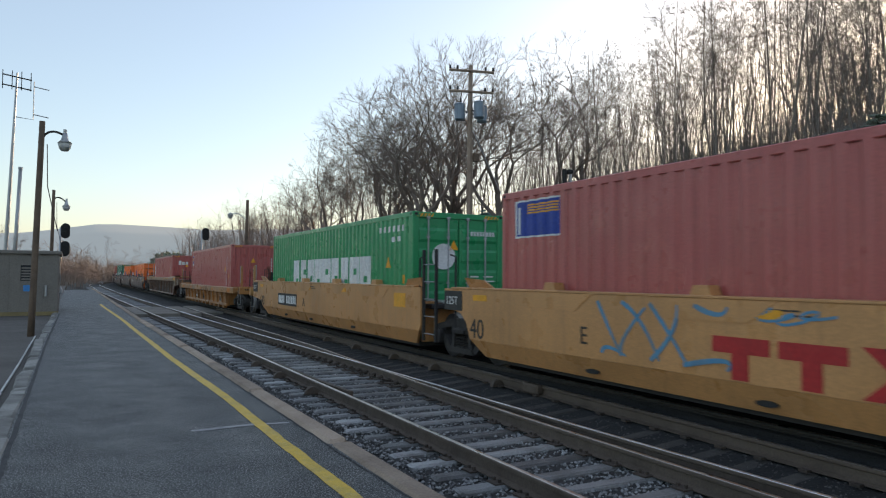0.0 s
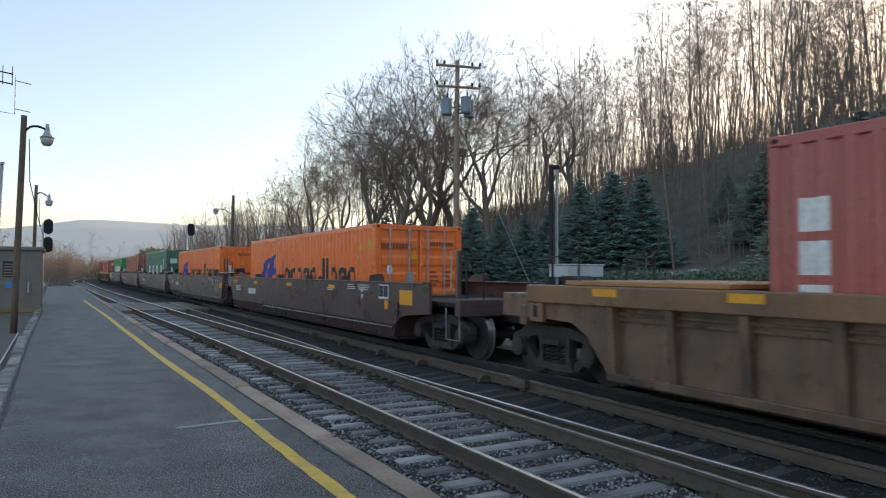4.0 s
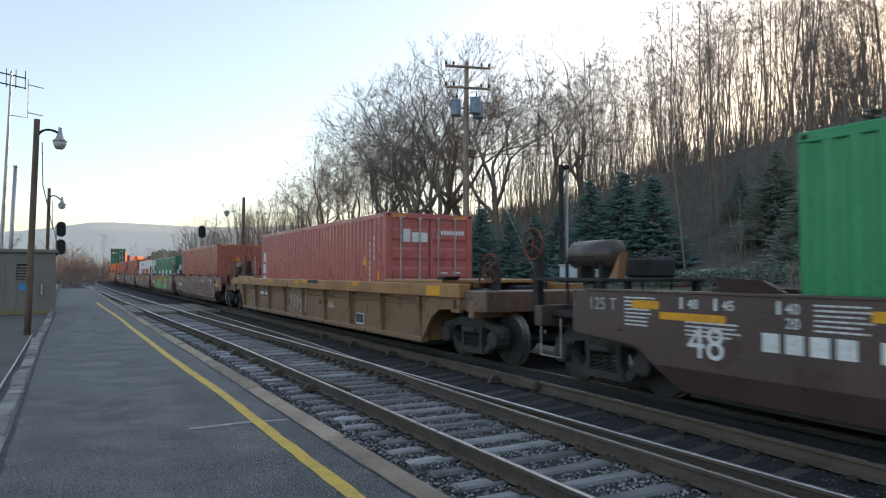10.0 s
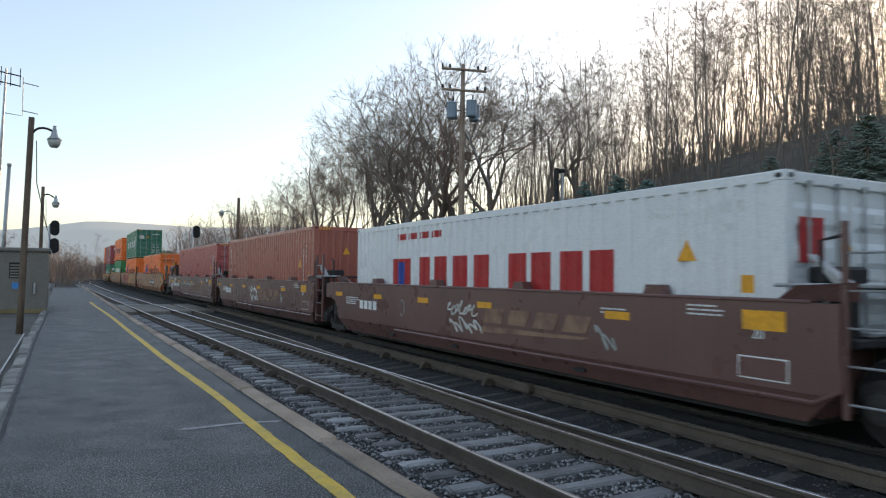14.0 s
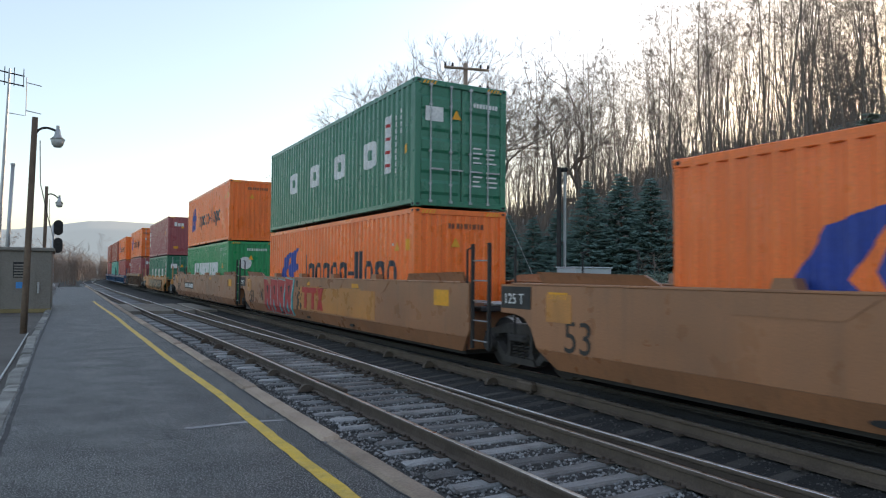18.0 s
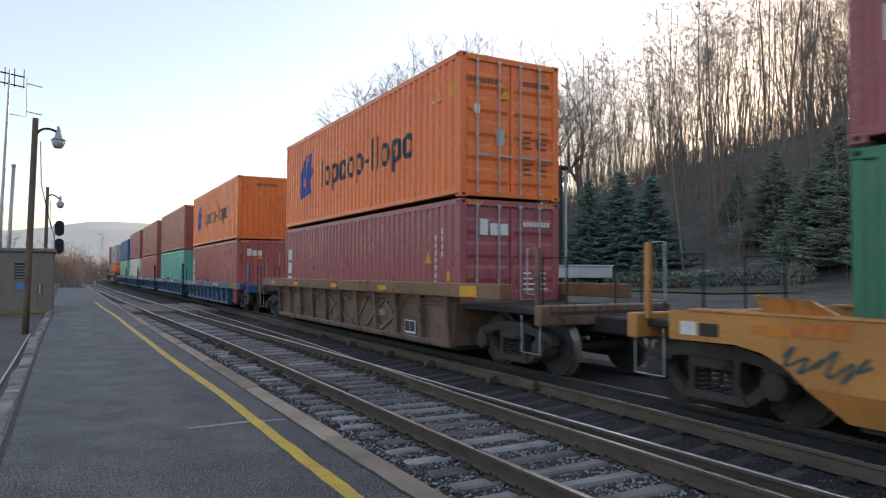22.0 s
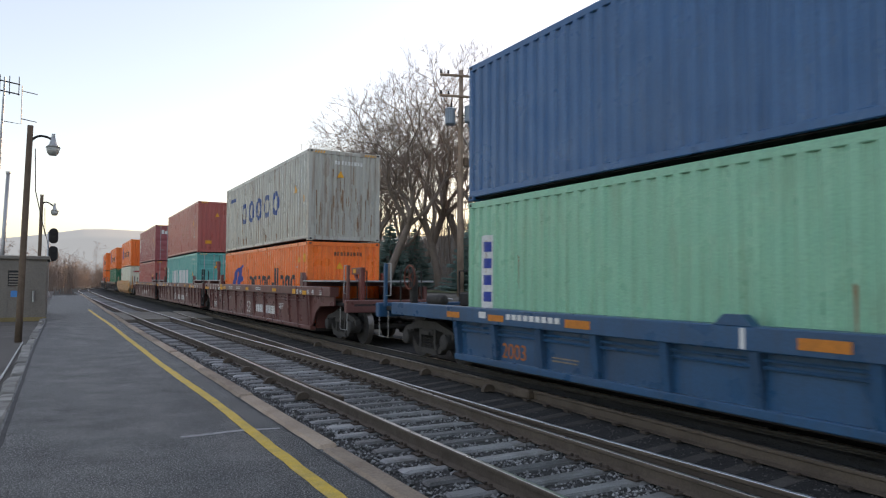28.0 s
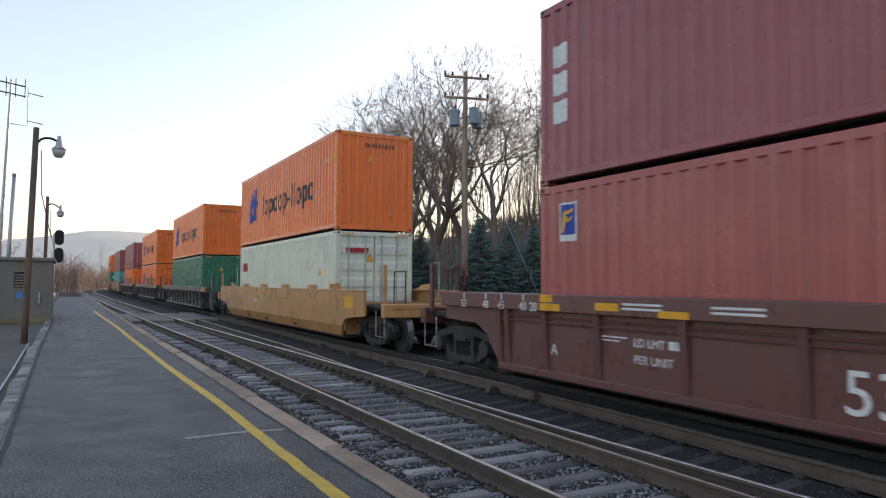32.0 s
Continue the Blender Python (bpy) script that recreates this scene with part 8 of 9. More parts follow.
        stencil("2003", 0.36, SPRAY_ORANGE, t, xw - 0.002, bay(yb1 - 1.3), 0.40)
        lines(bay(yb1 - 2.6) - 0.1, 0.52, 2, 0.7, SPRAY_SAND)
        plate(t, "white_label", WHITE_MARK, yb1 - 1.0, yb1 - 1.22, zt - 0.17, zt - 0.06, x, "white label")
        q = Geo()
        for k in range(9):
            q.box(x - 0.006, x, 4.4 - 0.16 * k - 0.11, 4.4 - 0.16 * k, zt - 0.16, zt - 0.07)
        for k in range(9):
            q.box(x - 0.006, x, -1.9 - 0.17 * k - 0.12, -1.9 - 0.17 * k, zt - 0.16, zt - 0.07)
        part("small_print", q, WHITE_MARK, t, "white bars on the top sill")["kind"] = "stuff"
        part("tie_down", Geo().prism([(-0.25, zt), (0.25, zt), (0.12, zt + 0.12), (-0.12, zt + 0.12)], "x", -1.5, -1.36), paint, t)
    else:
        y0 = bay(3.97) if paint is OCHRE_CAR else 5.72 if paint is DUSTY_CAR else bay(yb1 - 1.4)
        number = None if paint is RUSTY_CAR else plate(t, "number_plate", BLACK_MARK, y0, y0 - 0.98, 0.40, 0.62, xw, "black number plate") if paint is not DUSTY_CAR else plate(t, "number_plate", BLACK_MARK, y0, y0 - 1.5, 0.82, 1.03, xw, "black number plate")
        if paint is DUSTY_CAR:
            for k in range(11):
                if k != 4:
                    plate(number, "number_bar", WHITE_MARK, y0 - 0.06 - 0.127 * k, y0 - 0.15 - 0.127 * k, 0.86, 0.99, xw - 0.005, "white bar")
            for k in range(11):
                if k != 4:
                    plate(t, "number_bar", BLACK_MARK, -0.88 - 0.085 * k, -0.945 - 0.085 * k, 1.38, 1.48, x, "black bar")
            smear = plate(t, "smear", SPRAY_OCHRE, -1.32, -2.7, 0.70, 0.92, xw, "pale ochre paint smear", 0.004)
            for k in range(6):
                plate(smear, "number_bar", BLACK_MARK, -1.42 - 0.14 * k, -1.52 - 0.14 * k, 0.77, 0.90, xw - 0.003, "black bar")
            for y_, z_, wd in ((5.1, 0.66, 0.8), (3.35, 0.72, 1.1), (7.4, 0.8, 0.5)):
                rounded_ = [(y_ + wd / 2 * math.cos(a_) * (0.85 + 0.15 * math.sin(3 * a_)), z_ + 0.05 * math.sin(a_)) for a_ in [0.3927 * n_ for n_ in range(16)]]
                part("smear", Geo().prism(rounded_, "x", xw - 0.003, xw + 0.002), SPRAY_OCHRE, t, "pale ochre paint smear")
        for k in range(8 if number and paint is not DUSTY_CAR else 0):
            part("number_bar", kept(("small_bar", xw), lambda: Geo().box(xw - 0.011, xw - 0.005, -0.08, 0, 0.45, 0.57).mesh("number_bar", WHITE_MARK)), None, number, "white bar", at=pose(0, y0 - 0.05 - 0.112 * k, 0))
        if paint is OCHRE_CAR:
            for k in range(11):
                part("lug", kept("lug", lambda: Geo().prism([(-0.17, 0.26), (0.17, 0.26), (0.17, 0.17), (0.12, 0.12), (-0.12, 0.12), (-0.17, 0.17)], "x", -1.46, -1.30).mesh("lug", OCHRE_CAR)), None, t, "rounded lug below the sill", at=pose(0, yb0 + 0.5 + (yb1 - yb0 - 1.0) * k / 10, 0))
            stencil("40", 0.46, BLACK_MARK, t, xw - 0.002, bay(0.9), 0.34)
        y0 = bay(-3.6) - 0.2
        card = plate(t, "card_frame", WHITE_MARK, y0, y0 - 0.52, 0.38, 0.66, xw, "white-framed card holder")
        for k in (0, 1):
            part("card", Geo().box(xw - 0.010, xw - 0.005, y0 - 0.26 - 0.25 * k + 0.015, y0 - 0.02 - 0.25 * k, 0.42, 0.64), NAVY_MARK, card, "dark card")
        lines(-2.2, 0.8, 3, 0.6)
    return t


def clipped(ring, z, above):
    """The part of an outline above or below the height z."""
    out = []
    for k, p in enumerate(ring):
        q = ring[(k + 1) % len(ring)]
        pin, qin = (p[1] >= z) == above, (q[1] >= z) == above
        if pin:
            out.append(p)
        if pin != qin:
            u = (z - p[1]) / (q[1] - p[1])
            out.append((p[0] + (q[0] - p[0]) * u, z))
    return out


def on_wall(geo, ring, lift, folded):
    """A flat sprayed shape laid on the side wall, following its inward fold."""
    faces = [(clipped(ring, 0.55, True), lambda z: -1.49)]
    if folded:
        faces.append((clipped(ring, 0.55, False), lambda z: -1.49 + (0.55 - z) * FOLD / 0.30))
    else:
        faces = [(ring, lambda z: -1.335)]
    for out, x_of in faces:
        if len(out) < 3:
            continue
        n = len(out)
        geo.add([(x_of(z) - lift, y, z) for y, z in out] + [(x_of(z) + 0.002, y, z) for y, z in out],
                [tuple(range(n)), *[(k, k + n, (k + 1) % n + n, (k + 1) % n) for k in range(n)]])


def blobs(t, folded, y0, y1, z0, z1, fill, edge, count, seed, label, lean=0.12, rim=0.05, shine=None):
    """Sprayed fat shapes in a row: an outline colour with a filling."""
    r = random.Random(seed)
    step = (y0 - y1) / count
    for k in range(count):
        c = y0 - step * (k + 0.5)
        hgt = (z1 - z0) * r.uniform(0.86, 1.0)
        mid = (z0 + z1) / 2 + r.uniform(-0.03, 0.03)
        wob = [r.uniform(0.86, 1.12) for _ in range(18)]
        bites = (r.randrange(18), r.randrange(18))

        def ring(grow):
            out = []
            for j in range(18):
                a_ = 6.2832 * j / 18
                w = wob[j] * (0.62 if j in bites else 1.0)
                u, v = math.cos(a_), math.sin(a_)
                u, v = math.copysign(abs(u) ** 0.5, u), math.copysign(abs(v) ** 0.5, v)
                out.append((c - u * (step * 0.50 * w + grow) - v * lean * step, max(z0 - 0.02, mid + v * (hgt / 2 * w + grow))))
            return out
        back, front_, spark = Geo(), Geo(), Geo()
        on_wall(back, ring(0.0), 0.002 + 0.0045 * k, folded)
        on_wall(front_, ring(-rim), 0.004 + 0.0045 * k, folded)
        part("graffiti", back, edge, t, label)
        part("graffiti", front_, fill, t, label)
        hole = [(c + (0.06 if rim > 0.03 else 0.025) * step * math.cos(a_) - lean * step * math.sin(a_) * 0.4, mid + 0.22 * hgt * math.sin(a_)) for a_ in [6.2832 * j / 10 for j in range(10)]]
        on_wall(spark, hole, 0.0055 + 0.0045 * k, folded)
        part("graffiti", spark, edge, t, label)
        if shine:
            glint = Geo()
            on_wall(glint, [(c + 0.24 * step + 0.07 * step * math.cos(a_) - lean * step * math.sin(a_) * 0.7, mid + 0.30 * hgt * math.sin(a_)) for a_ in [6.2832 * j / 12 for j in range(12)]], 0.005 + 0.0045 * k, folded)
            part("graffiti", glint, shine, t, label)


def wild(t, folded, y0, y1, z0, z1, fill, edge, count, seed, label, fat=0.10, rim=0.03, shine=None, bend=0.5):
    """Sprayed curved strokes that cross one another along the side, each over a wider edge."""
    r = random.Random(seed)
    step, tall = (y0 - y1) / count, z1 - z0
    for k in range(count):
        for n_ in range(2):
            up = (k + n_) % 2
            ends = []
            for u, v in ((r.uniform(-0.25, 0.3), up), (r.uniform(0.1, 0.9) + r.uniform(-bend, bend), r.uniform(0.2, 0.8)), (r.uniform(0.6, 1.25), 1 - up if r.random() < 0.7 else up)):
                ends.append((y0 - step * (k + u), z0 + fat + rim + min(1.0, max(0.0, v)) * (tall - 2 * fat - 2 * rim)))
            (ya, za), (yb, zb_), (yc, zc) = ends
            curve = [((1 - w) ** 2 * ya + 2 * w * (1 - w) * yb + w * w * yc, (1 - w) ** 2 * za + 2 * w * (1 - w) * zb_ + w * w * zc) for w in [j / 9 for j in range(10)]]
            lift = 0.004 * k + 0.002 * n_
            for mat_, over, thin_, first, last in ((edge, 0.002, rim, 0, 9), (fill, 0.0032, 0.0, 0, 9)) + (((shine, 0.0045, -0.8 * fat, 2, 5),) if shine else ()):
                sides = []
                for j in range(first, last + 1):
                    (pa, qa), (pb, qb) = curve[max(0, j - 1)], curve[min(9, j + 1)]
                    ln = math.hypot(pb - pa, qb - qa) or 1.0
                    w = max(0.008, fat * (1.1 - 0.07 * j) * (0.75 if j in (0, 9) else 1.0) + thin_)
                    ny, nz = -(qb - qa) / ln * w, (pb - pa) / ln * w
                    (cy, cz), up_ = curve[j], 0.4 * fat if mat_ is shine else 0.0
                    sides.append(((cy + ny, cz + nz + up_), (cy - ny, cz - nz + up_)))
                q = Geo()
                for (l0, r0), (l1, r1) in zip(sides, sides[1:]):
                    on_wall(q, [l0, l1, r1, r0], over + lift, folded)
                part("graffiti", welded(q), mat_, t, label)


def slabs(t, folded, y0, y1, z0, z1, fill, edge, dark, shine, count, seed, label):
    """Bold upright sprayed slabs in a slanting row: a coloured edge to one side, a dark slot and a pale rim."""
    r = random.Random(seed)
    step = (y0 - y1) / count
    for k in range(count):
        a_, lean_ = y0 - step * k, -0.10 * (k - count / 2 + 0.5) + r.uniform(-0.04, 0.04)
        w, top, low = step * r.uniform(0.90, 0.98), z1 - r.uniform(0.0, 0.07), z0 + r.uniform(0.0, 0.04)
        waist = r.uniform(0.05, 0.16)

        def outline(grow, shift=0.0):
            m = (low + top) / 2
            return [(a_ + grow - shift, top + grow * 0.6), (a_ - w - grow - shift, top + grow * 0.6 - 0.06), (a_ - w - grow - shift + waist - lean_ * 0.5, m), (a_ - w * 0.96 - grow - shift - lean_, low - grow * 0.4),
                    (a_ - w * 0.10 + grow - shift - lean_, low - grow * 0.4), (a_ + grow - shift - lean_ * 0.5 - waist * 0.6, m)]
        slot = [(a_ - 0.38 * w - lean_ * 0.2, top - 0.26), (a_ - 0.62 * w - lean_ * 0.2, top - 0.22), (a_ - 0.58 * w - lean_ * 0.5, (low + top) / 2 - 0.02)]
        foot = [(a_ - 0.42 * w - lean_ * 0.7, (low + top) / 2 - 0.10), (a_ - 0.66 * w - lean_ * 0.8, low + 0.12), (a_ - 0.40 * w - lean_ * 0.9, low + 0.02)]
        for ring, mat_, lift in ((outline(0.05, 0.07), edge, 0.002), (outline(0.015, 0.02), shine, 0.004), (outline(0.0), fill, 0.006), (slot, dark, 0.008), (foot, edge, 0.008)):
            q = Geo()
            on_wall(q, ring, lift + 0.008 * k, folded)
            part("graffiti", welded(q), mat_, t, label)


def scribble(t, x, y0, y1, z0, z1, mat_, seed, label, thick=0.02, loops=9):
    r = random.Random(seed)
    q = Geo()
    pts = []
    ph, am = [r.uniform(0, 6.28) for _ in range(3)], (z1 - z0) / 2
    for k in range(loops * 10 + 1):
        u = k / (loops * 10)
        w = 6.283 * loops * u
        pts.append((x, y0 + (y1 - y0) * u + 0.6 * (y1 - y0) / loops * math.sin(w + ph[0]), (z0 + z1) / 2 + am * (0.62 * math.sin(w) + 0.38 * math.sin(w * 0.37 + ph[1])) * (0.8 + 0.2 * math.sin(w * 0.21 + ph[2]))))
    for k, p in enumerate(pts):
        p0, p1 = pts[max(0, k - 1)], pts[min(len(pts) - 1, k + 1)]
        dy, dz = p1[1] - p0[1], p1[2] - p0[2]
        ln = math.hypot(dy, dz) or 1.0
        ny, nz = -dz / ln * thick / 2, dy / ln * thick / 2
        q.v += [(x - 0.006, p[1] + ny, p[2] + nz), (x - 0.006, p[1] - ny, p[2] - nz), (x + 0.002, p[1] - ny, p[2] - nz), (x + 0.002, p[1] + ny, p[2] + nz)]
    for k in range(len(pts) - 1):
        q.f += [(4 * k + j, 4 * k + (j + 1) % 4, 4 * k + 4 + (j + 1) % 4, 4 * k + 4 + j) for j in range(4)]
    part("graffiti", q, mat_, t, label)


# ---- the train ----
HI, LO = 2.896, 2.591
CARS = {  # paint, side style, height of the sides above the rail, marks, label
    "yellow": (YELLOW_CAR, "smooth", 1.46, "yellow_b", "yellow smooth-sided well car unit with faded red emblem and blue scrawls"),
    "ochre": (OCHRE_CAR, "rib", 1.13, "plain", "dirty yellow ribbed well car with black number plate"),
    "rusty": (RUSTY_CAR, "rib", 1.50, "plain", "weathered rusty ribbed well car with graffiti"),
    "dark": (DARK_CAR, "smooth", 1.44, "dark", "soot-dark brown smooth-sided well car unit with yellow patches"),
    "ochre_tall": (DUSTY_CAR, "rib", 1.48, "plain", "dusty grey-brown ribbed well car with a pale tag"),
    "brown": (BROWN_CAR, "smooth", 1.45, "brown", "mineral-brown smooth-sided well car unit with a faded emblem"),
    "tan": (TAN_CAR, "smooth", 1.53, "tan_a", "faded tan smooth-sided well car unit with a black number plate"),
    "orange_low": (LOW_CAR, "smooth", 1.25, "bare", "orange-yellow low-sided well car covered in brown graffiti"),
    "blue": (BLUE_CAR, "rib", 1.22, "blue", "blue ribbed well car unit with orange patches"),
    "wine": (WINE_CAR, "rib", 1.52, "wine", "wine-brown ribbed well car unit with white figures"),
    "grey": (GREY_CAR, "rib", 1.40, "plain", "dark grey ribbed well car"),
}
NAMES = {GREEN.name: "bright green", DARK_GREEN.name: "dark green", ORANGE.name: "orange", OXIDE.name: "oxide-red", MAROON.name: "maroon", BRICK.name: "brick-red", WHITE.name: "white",
         GREY.name: "rust-stained pale grey", CREAM.name: "cream", TURQUOISE.name: "turquoise", SEA_GREEN.name: "pale green", TEAL.name: "teal", NAVY.name: "navy blue"}
# leading end of the box (metres ahead at 16 s), joint behind it, car, lower box, upper box: paint, end, marks, height
UNITS = (
    (-254.87, "A", "yellow", (OXIDE, "p", "sign_blue", HI), None),
    (-239.00, "C", "yellow", (GREEN, "d", "block_white", HI), None),
    (-218.89, "C", "ochre", (OXIDE, "p", "small_emblem", HI), None),
    (-197.02, "C", "rusty", (OXIDE, "p", "upright_white", HI), None),
    (-174.23, "A", "dark", (ORANGE, "d", "emblem_low", LO), None),
    (-156.12, "A", "dark", (ORANGE, "p", "emblem_low", LO), None),
    (-138.40, "A", "dark", (DARK_GREEN, "p", "four_white", HI), None),
    (-120.35, "A", "dark", (BRICK, "d", "red_small", HI), None),
    (-102.45, "C", "dark", (GREEN, "p", "block_white", HI), None),
    (-79.49, "C", "ochre_tall", (OXIDE, "d", "upright_white", HI), None),
    (-57.97, "A", "brown", (BRICK, "p", "upright_small", HI), None),
    (-42.36, "A", "brown", (DARK_GREEN, "d", "four_white", LO), None),
    (-26.96, "A", "brown", (WHITE, "d", "red_words", LO), None),
    (-11.20, "A", "brown", (BRICK, "p", "upright_small", HI), None),
    (3.89, "C", "brown", (OXIDE, "d", "plain_red", HI), None),
    (25.85, "A", "tan", (ORANGE, "d", "emblem_low", HI), None),
    (45.47, "A", "tan", (ORANGE, "p", "emblem_low", HI), (DARK_GREEN, "d", "four_white", HI)),
    (65.19, "C", "tan", (GREEN, "p", "block_white", HI), (ORANGE, "p", "emblem_high", HI)),
    (87.15, "C", "orange_low", (DARK_GREEN, "d", "four_white", LO), (MAROON, "p", "upright_white", HI)),
    (107.03, "C", "rusty", (MAROON, "d", "upright_white", HI), (ORANGE, "d", "emblem_high", HI)),
    (127.14, "A", "blue", (OXIDE, "p", "upright_white", HI), (ORANGE, "p", "emblem_high", HI)),
    (143.01, "A", "blue", (TURQUOISE, "p", "white_band", HI), (BRICK, "p", "upright_small", HI)),
    (158.39, "A", "blue", (OXIDE, "d", "small_emblem", HI), (BRICK, "p", "plain_red", HI)),
    (173.69, "A", "blue", (CREAM, "p", "red_small", HI), (MAROON, "d", "plain_red", HI)),
    (189.83, "C", "blue", (SEA_GREEN, "d", "white_band", HI), (NAVY, "p", "plain_red", LO)),
    (211.74, "A", "wine", (ORANGE, "p", "emblem_low", LO), (GREY, "p", "round_blue", HI)),
    (231.56, "A", "wine", (TEAL, "d", "two_words", HI), (OXIDE, "p", "plain_red", HI)),
    (251.24, "C", "wine", (OXIDE, "d", "small_emblem", HI), (MAROON, "d", "upright_white", HI)),
    (273.15, "C", "yellow", (CREAM, "d", "red_small", HI), (ORANGE, "p", "emblem_high", HI)),
    (295.01, "C", "grey", (DARK_GREEN, "p", "plain_red", HI), (ORANGE, "p", "emblem_high", HI)),
    (317.4, "C", "grey", (ORANGE, "p", "emblem_low", HI), (ORANGE, "p", "emblem_high", HI)),
    (339.9, "C", "grey", (ORANGE, "p", "emblem_low", HI), (MAROON, "d", "plain_red", HI)),
    (361.6, "A", "tan", (TEAL, "p", "plain_red", HI), (MAROON, "p", "plain_red", HI)),
    (381.3, "A", "tan", (DARK_GREEN, "p", "four_white", HI), (ORANGE, "p", "emblem_high", HI)),
    (401.0, "C", "tan", (BRICK, "p", "plain_red", HI), (MAROON, "p", "plain_red", HI)),
    (422.9, "C", "rusty", (ORANGE, "p", "emblem_low", HI), (ORANGE, "p", "emblem_high", HI)),
)
LIFT = 0.275


def travel(t):
    """Metres that the train has run, counted from 16 s."""
    x = (t - 16) / 16
    return 15.8458 * (t - 16) + 1.4108 * x * x + 0.1643 * x ** 3 - 0.8103 * x ** 4


MOVING = []
n_units = len(UNITS)
for i, (lead, joint, car_kind, low, high) in enumerate(UNITS):
    gap_f = (lead - UNITS[i - 1][0]) if i else 15.9
    gap_r = (UNITS[i + 1][0] - lead) if i < n_units - 1 else 21.9
    jf = UNITS[i - 1][1] if i else "A"
    paint, side_style, zt, kind, label = CARS[car_kind]
    car, yb0, yb1, yt0, yt1 = well_car(i, paint, side_style, zt, gap_f / 2, gap_r / 2, jf, joint, label)
    kind = {1: "yellow_a", 16: "tan_b", 17: "tan_c", 28: "bare"}.get(i, kind)
    car_marks(car, paint, side_style, zt, yb0, yb1, yt0, yt1, kind, jf, joint, i)
    MOVING.append((car, i, 0.0))
    lift = LIFT + (0.06 if car_kind in ("orange_low", "wine") else 0.0)
    for spec, z, word in ((low, lift, "in the well"), (high, lift + low[3] + 0.03, "stacked on another")):
        if spec:
            box = container(spec[0], spec[1], spec[2], spec[3], NAMES[spec[0].name] + " corrugated steel shipping container " + word)
            MOVING.append((box, i, z))
    xs, xr = -1.492, -1.337
    if i == 0:
        scribble(car, xs, 0.95, -0.1, 1.20, 1.40, SPRAY_BLUE, 1, "pale blue scrawl", 0.03, 4)
        wild(car, True, 3.3, 1.1, 0.62, 1.40, SPRAY_BLUE, SPRAY_BLUE, 4, 2, "pale blue scrawl", 0.028, 0.004, None, 0.6)
    elif i == 3:
        for k, (mat_, edge) in enumerate(((SPRAY_SAND, SPRAY_GREY), (SPRAY_RUST, SPRAY_PALE), (SPRAY_KHAKI, SPRAY_GREY), (SPRAY_GREY, SPRAY_PALE))):
            wild(car, False, 4.6 - 2.5 * k, 2.0 - 2.5 * k, 0.33, 1.2, mat_, edge, 4, 40 + k, "sand, rust and teal graffiti", 0.17, 0.03)
        wild(car, False, 4.6, -5.4, 0.33, 1.2, SPRAY_GREY, SPRAY_TEAL, 6, 46, "dark teal graffiti strokes", 0.07, 0.03)
    elif i == 5:
        blobs(car, True, 0.75, -3.8, 0.34, 1.42, DARK_CAR, SPRAY_PALE, 5, 7, "large grey outlined graffiti", 0.12, 0.018)
    elif i == 6:
        scribble(car, xs, 2.6, 2.0, 0.8, 1.3, SPRAY_CYAN, 8, "cyan tag", 0.03, 4)
    elif i == 8:
        wild(car, True, 4.6, 2.8, 0.45, 1.4, SPRAY_SLATE, SPRAY_GREY, 3, 8, "dark grey sprayed shape", 0.16, 0.03)
        wild(car, True, 2.9, -1.6, 0.36, 1.42, SPRAY_LILAC, SPRAY_SLATE, 7, 9, "grey-lilac graffiti ground", 0.22, 0.03)
        wild(car, True, 3.0, -1.7, 0.36, 1.42, SPRAY_LIME, SPRAY_SLATE, 8, 12, "lime graffiti strokes", 0.065, 0.02, SPRAY_PALE)
        wild(car, True, 2.6, -1.4, 0.40, 1.40, SPRAY_PALE, SPRAY_LILAC, 7, 52, "pale graffiti strokes", 0.045, 0.02)
        wild(car, True, -1.8, -6.4, 0.32, 1.36, SPRAY_HAZE, SPRAY_GREY, 7, 10, "grey-lilac graffiti", 0.2, 0.03)
        wild(car, True, -1.9, -6.9, 0.30, 1.30, SPRAY_LILAC, SPRAY_SLATE, 9, 11, "grey-lilac graffiti strokes", 0.06, 0.03, SPRAY_PALE)
    elif i == 9:
        blobs(car, False, 1.95, -0.15, 0.42, 1.22, DUSTY_CAR, SPRAY_WHITE, 5, 11, "rounded pale outlined tag", 0.10, 0.03)
    elif i == 10:
        scribble(car, xs, 4.9, 2.2, 1.2, 1.38, SPRAY_PALE, 12, "line of pale tags", 0.02, 10)
        scribble(car, xs, -2.6, -3.6, 1.1, 1.36, SPRAY_PALE, 13, "white tag", 0.025, 5)
    elif i == 11:
        plate(car, "graffiti", SPRAY_ORANGE, 3.4, -4.4, 0.76, 1.44, xs, "orange sprayed ground", 0.003)
        blobs(car, True, 3.4, -0.5, 0.40, 1.43, SPRAY_GREEN, BLACK_MARK, 4, 14, "fat green graffiti with a dark edge", 0.15, 0.05, SPRAY_TURQUOISE)
        blobs(car, True, -0.55, -4.4, 0.28, 1.43, SPRAY_GREEN, BLACK_MARK, 3, 15, "fat green graffiti with a dark edge", 0.2, 0.06, SPRAY_TURQUOISE)
    elif i in (12, 13):
        scribble(car, xs, 0.78, -0.25, 0.92, 1.24, SPRAY_WHITE, 16 + i, "tall white tag", 0.032, 7)
        scribble(car, xs, 0.62, -0.42, 0.60, 0.94, SPRAY_WHITE, 17 + i, "tall white tag", 0.032, 6)
        rounded_ring = [(2.8 + 0.12 * math.cos(0.39 * k), 0.98 + 0.17 * math.sin(0.39 * k)) for k in range(15)]
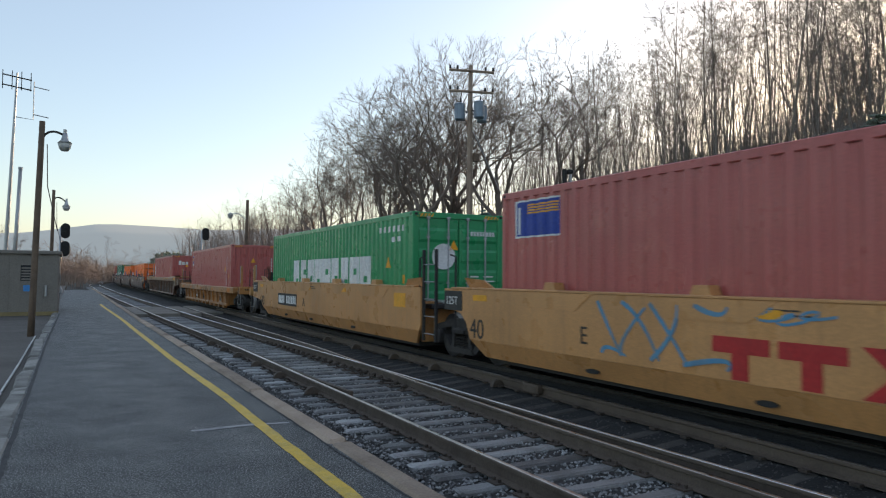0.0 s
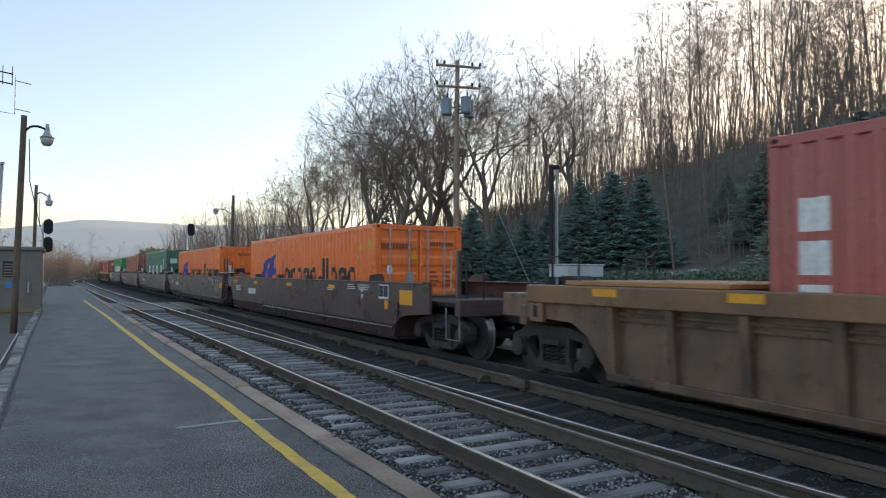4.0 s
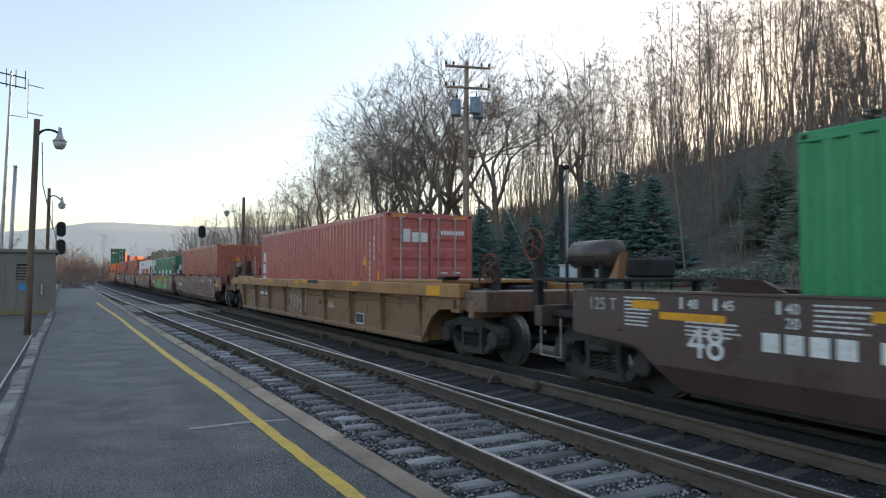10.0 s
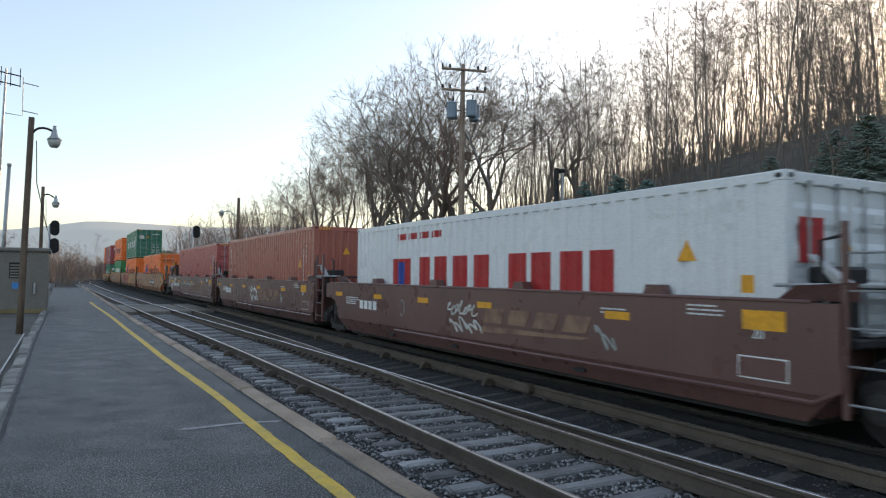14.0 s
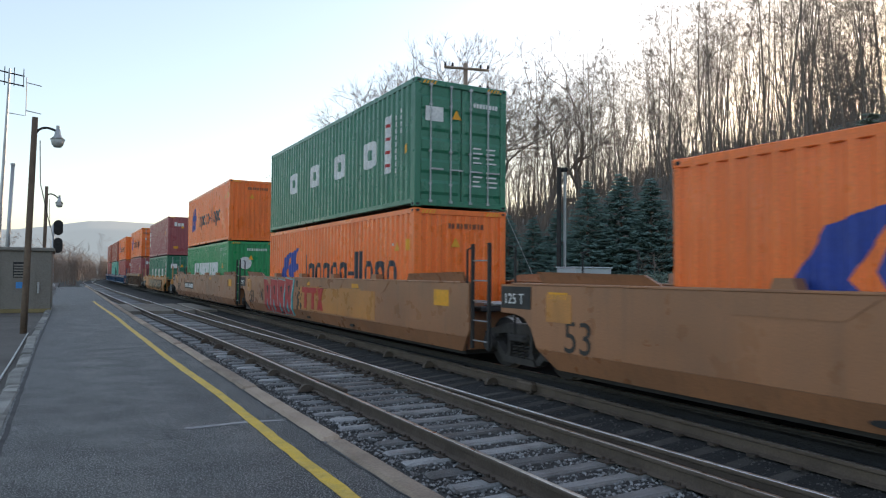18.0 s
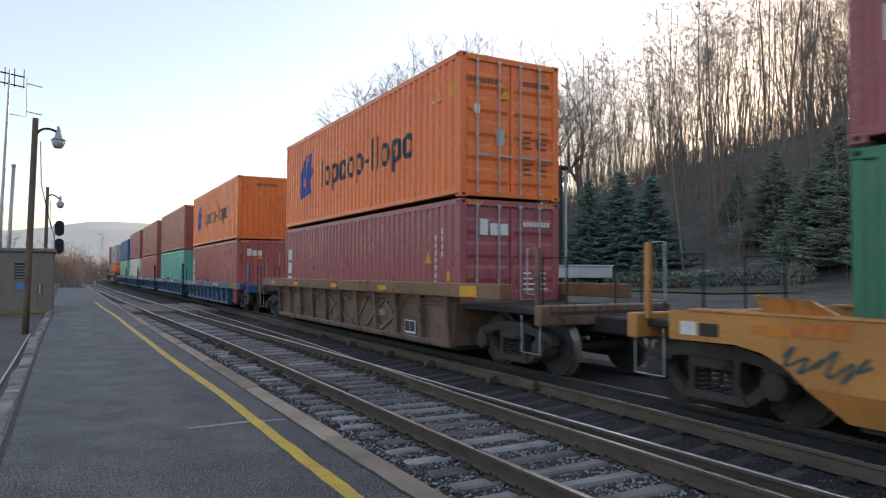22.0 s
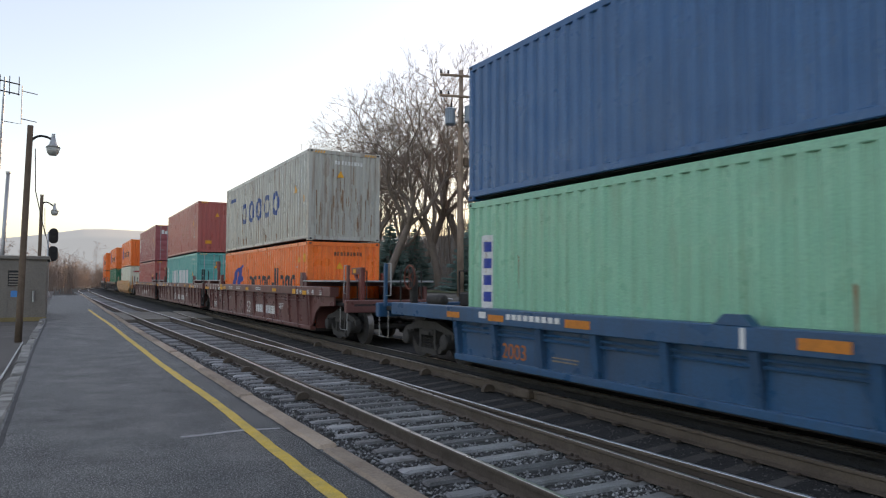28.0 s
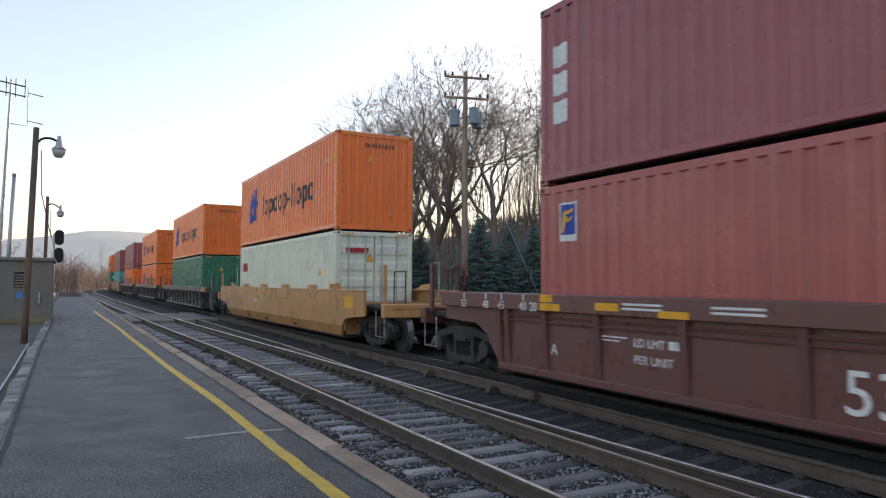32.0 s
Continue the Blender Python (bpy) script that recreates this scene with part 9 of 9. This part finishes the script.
        part("graffiti", Geo().tube([(xs, a_, b_) for a_, b_ in rounded_ring], 0.008, 4), SPRAY_PALE, car, "pale looped tag")
        scribble(car, xs, -3.45, -3.75, 0.66, 1.06, SPRAY_PALE, 18 + i, "pale tag", 0.03, 2)
    elif i == 14:
        scribble(car, xs, 3.6, -1.6, 0.95, 1.15, SPRAY_PALE, 19, "long white tag", 0.03, 12)
    elif i == 15:
        scribble(car, xs, 0.9, 0.1, 1.05, 1.45, SPRAY_PALE, 20, "pale tag", 0.025, 4)
    elif i == 16:
        plate(car, "graffiti", LOW_CAR, 1.5, -4.6, 0.58, 1.30, xs, "unweathered yellow patch", 0.003)
        slabs(car, True, 5.8, 1.95, 0.30, 1.52, SPRAY_RED, SPRAY_CYAN, BLACK_MARK, SPRAY_WHITE, 4, 21, "bold red graffiti with a cyan edge")
        for k, (y, z, rad) in enumerate(((1.60, 0.95, 0.06), (1.44, 1.05, 0.075), (1.52, 0.78, 0.11), (1.30, 0.90, 0.05), (1.26, 0.68, 0.09), (1.62, 0.62, 0.07), (1.20, 1.02, 0.04), (1.66, 1.36, 0.10), (1.40, 1.22, 0.05),
                                         (5.98, 1.05, 0.05), (6.08, 0.86, 0.09), (5.98, 0.74, 0.06), (6.22, 0.98, 0.04))):
            q = Geo().prism([(y + rad * math.cos(a_), z + rad * 1.15 * math.sin(a_)) for a_ in [0.5236 * n_ for n_ in range(12)]], "x", xs - 0.009, xs)
            part("graffiti_dot", q, BLACK_MARK, car, "black sprayed dot")
        for y in (1.12, 0.42):
            q = Geo().box(xs - 0.012, xs, y - 0.68, y, 1.10, 1.26).box(xs - 0.012, xs, y - 0.46, y - 0.24, 0.62, 1.10)
            part("emblem", q, RED_MARK, car, "large red emblem stroke")
        for sgn in (-1, 1):
            q = Geo().prism([(-0.34, 0.94 - sgn * 0.32), (-0.54, 0.94 - sgn * 0.32), (-0.84, 0.94 + sgn * 0.32), (-0.64, 0.94 + sgn * 0.32)], "x", xs - 0.014 - 0.001 * sgn, xs)
            part("emblem", q, RED_MARK, car, "slanting red emblem stroke")
    elif i == 18:
        scribble(car, xs, 6.65, 5.75, 0.62, 0.98, SPRAY_TEAL, 31, "dark teal tag", 0.03, 6)
        wild(car, True, 3.6, -5.6, 0.29, 1.20, SPRAY_SAND, BLACK_MARK, 11, 22, "sand-coloured graffiti with dark outlines", 0.15, 0.018, SPRAY_PALE, 0.25)
    elif i == 19:
        wild(car, False, 5.2, -3.6, 0.34, 1.12, SPRAY_MOSS, SPRAY_MOSS, 9, 23, "dull green scrawl", 0.03, 0.012, None, 0.7)
    elif i == 21 or i == 20:
        scribble(car, xr, 0.4, -0.5, 0.55, 0.85, SPRAY_PALE, 24 + i, "white tag", 0.025, 4)


def set_on_track(s, z):
    """A pose on the main track, s metres along it."""
    x, y, a_ = main_at(s)
    return pose(x, y, MAIN_Z + z, 0, 0, -math.degrees(a_))


def motions():
    """Everything that moves: the cars and boxes along the track, the wheels about their axles."""
    times = list(range(0, 33))
    for ob, i, z in MOVING:
        mid = UNITS[i][0] + HALF
        walk(ob, [(t, set_on_track(mid - travel(t), z)) for t in times])
    for w, i, y in SPINNING:
        mid = UNITS[i][0] + HALF + y
        x0, y0, z0 = w.matrix_basis.translation
        t0 = max(0.0, min(31.0, 16 + (mid - 24) / 15.85))
        rows = [0.0] if t0 > 0.05 else []
        k, ts_ = 0, []
        while t0 + k / 30 < min(32.0, t0 + 1.7):
            ts_.append(t0 + k / 30)
            k += 1
        rows += ts_ + [32.0]
        turn = 0.0
        keyed = []
        for n_, t in enumerate(rows):
            inside = ts_[0] <= t <= ts_[-1]
            if inside and t > ts_[0]:
                turn += 15.85 / 30 / WHEEL_R
            keyed.append((t, pose(x0, y0, z0, math.degrees(turn) % 360, 0, 0)))
        walk(w, keyed)


motions()
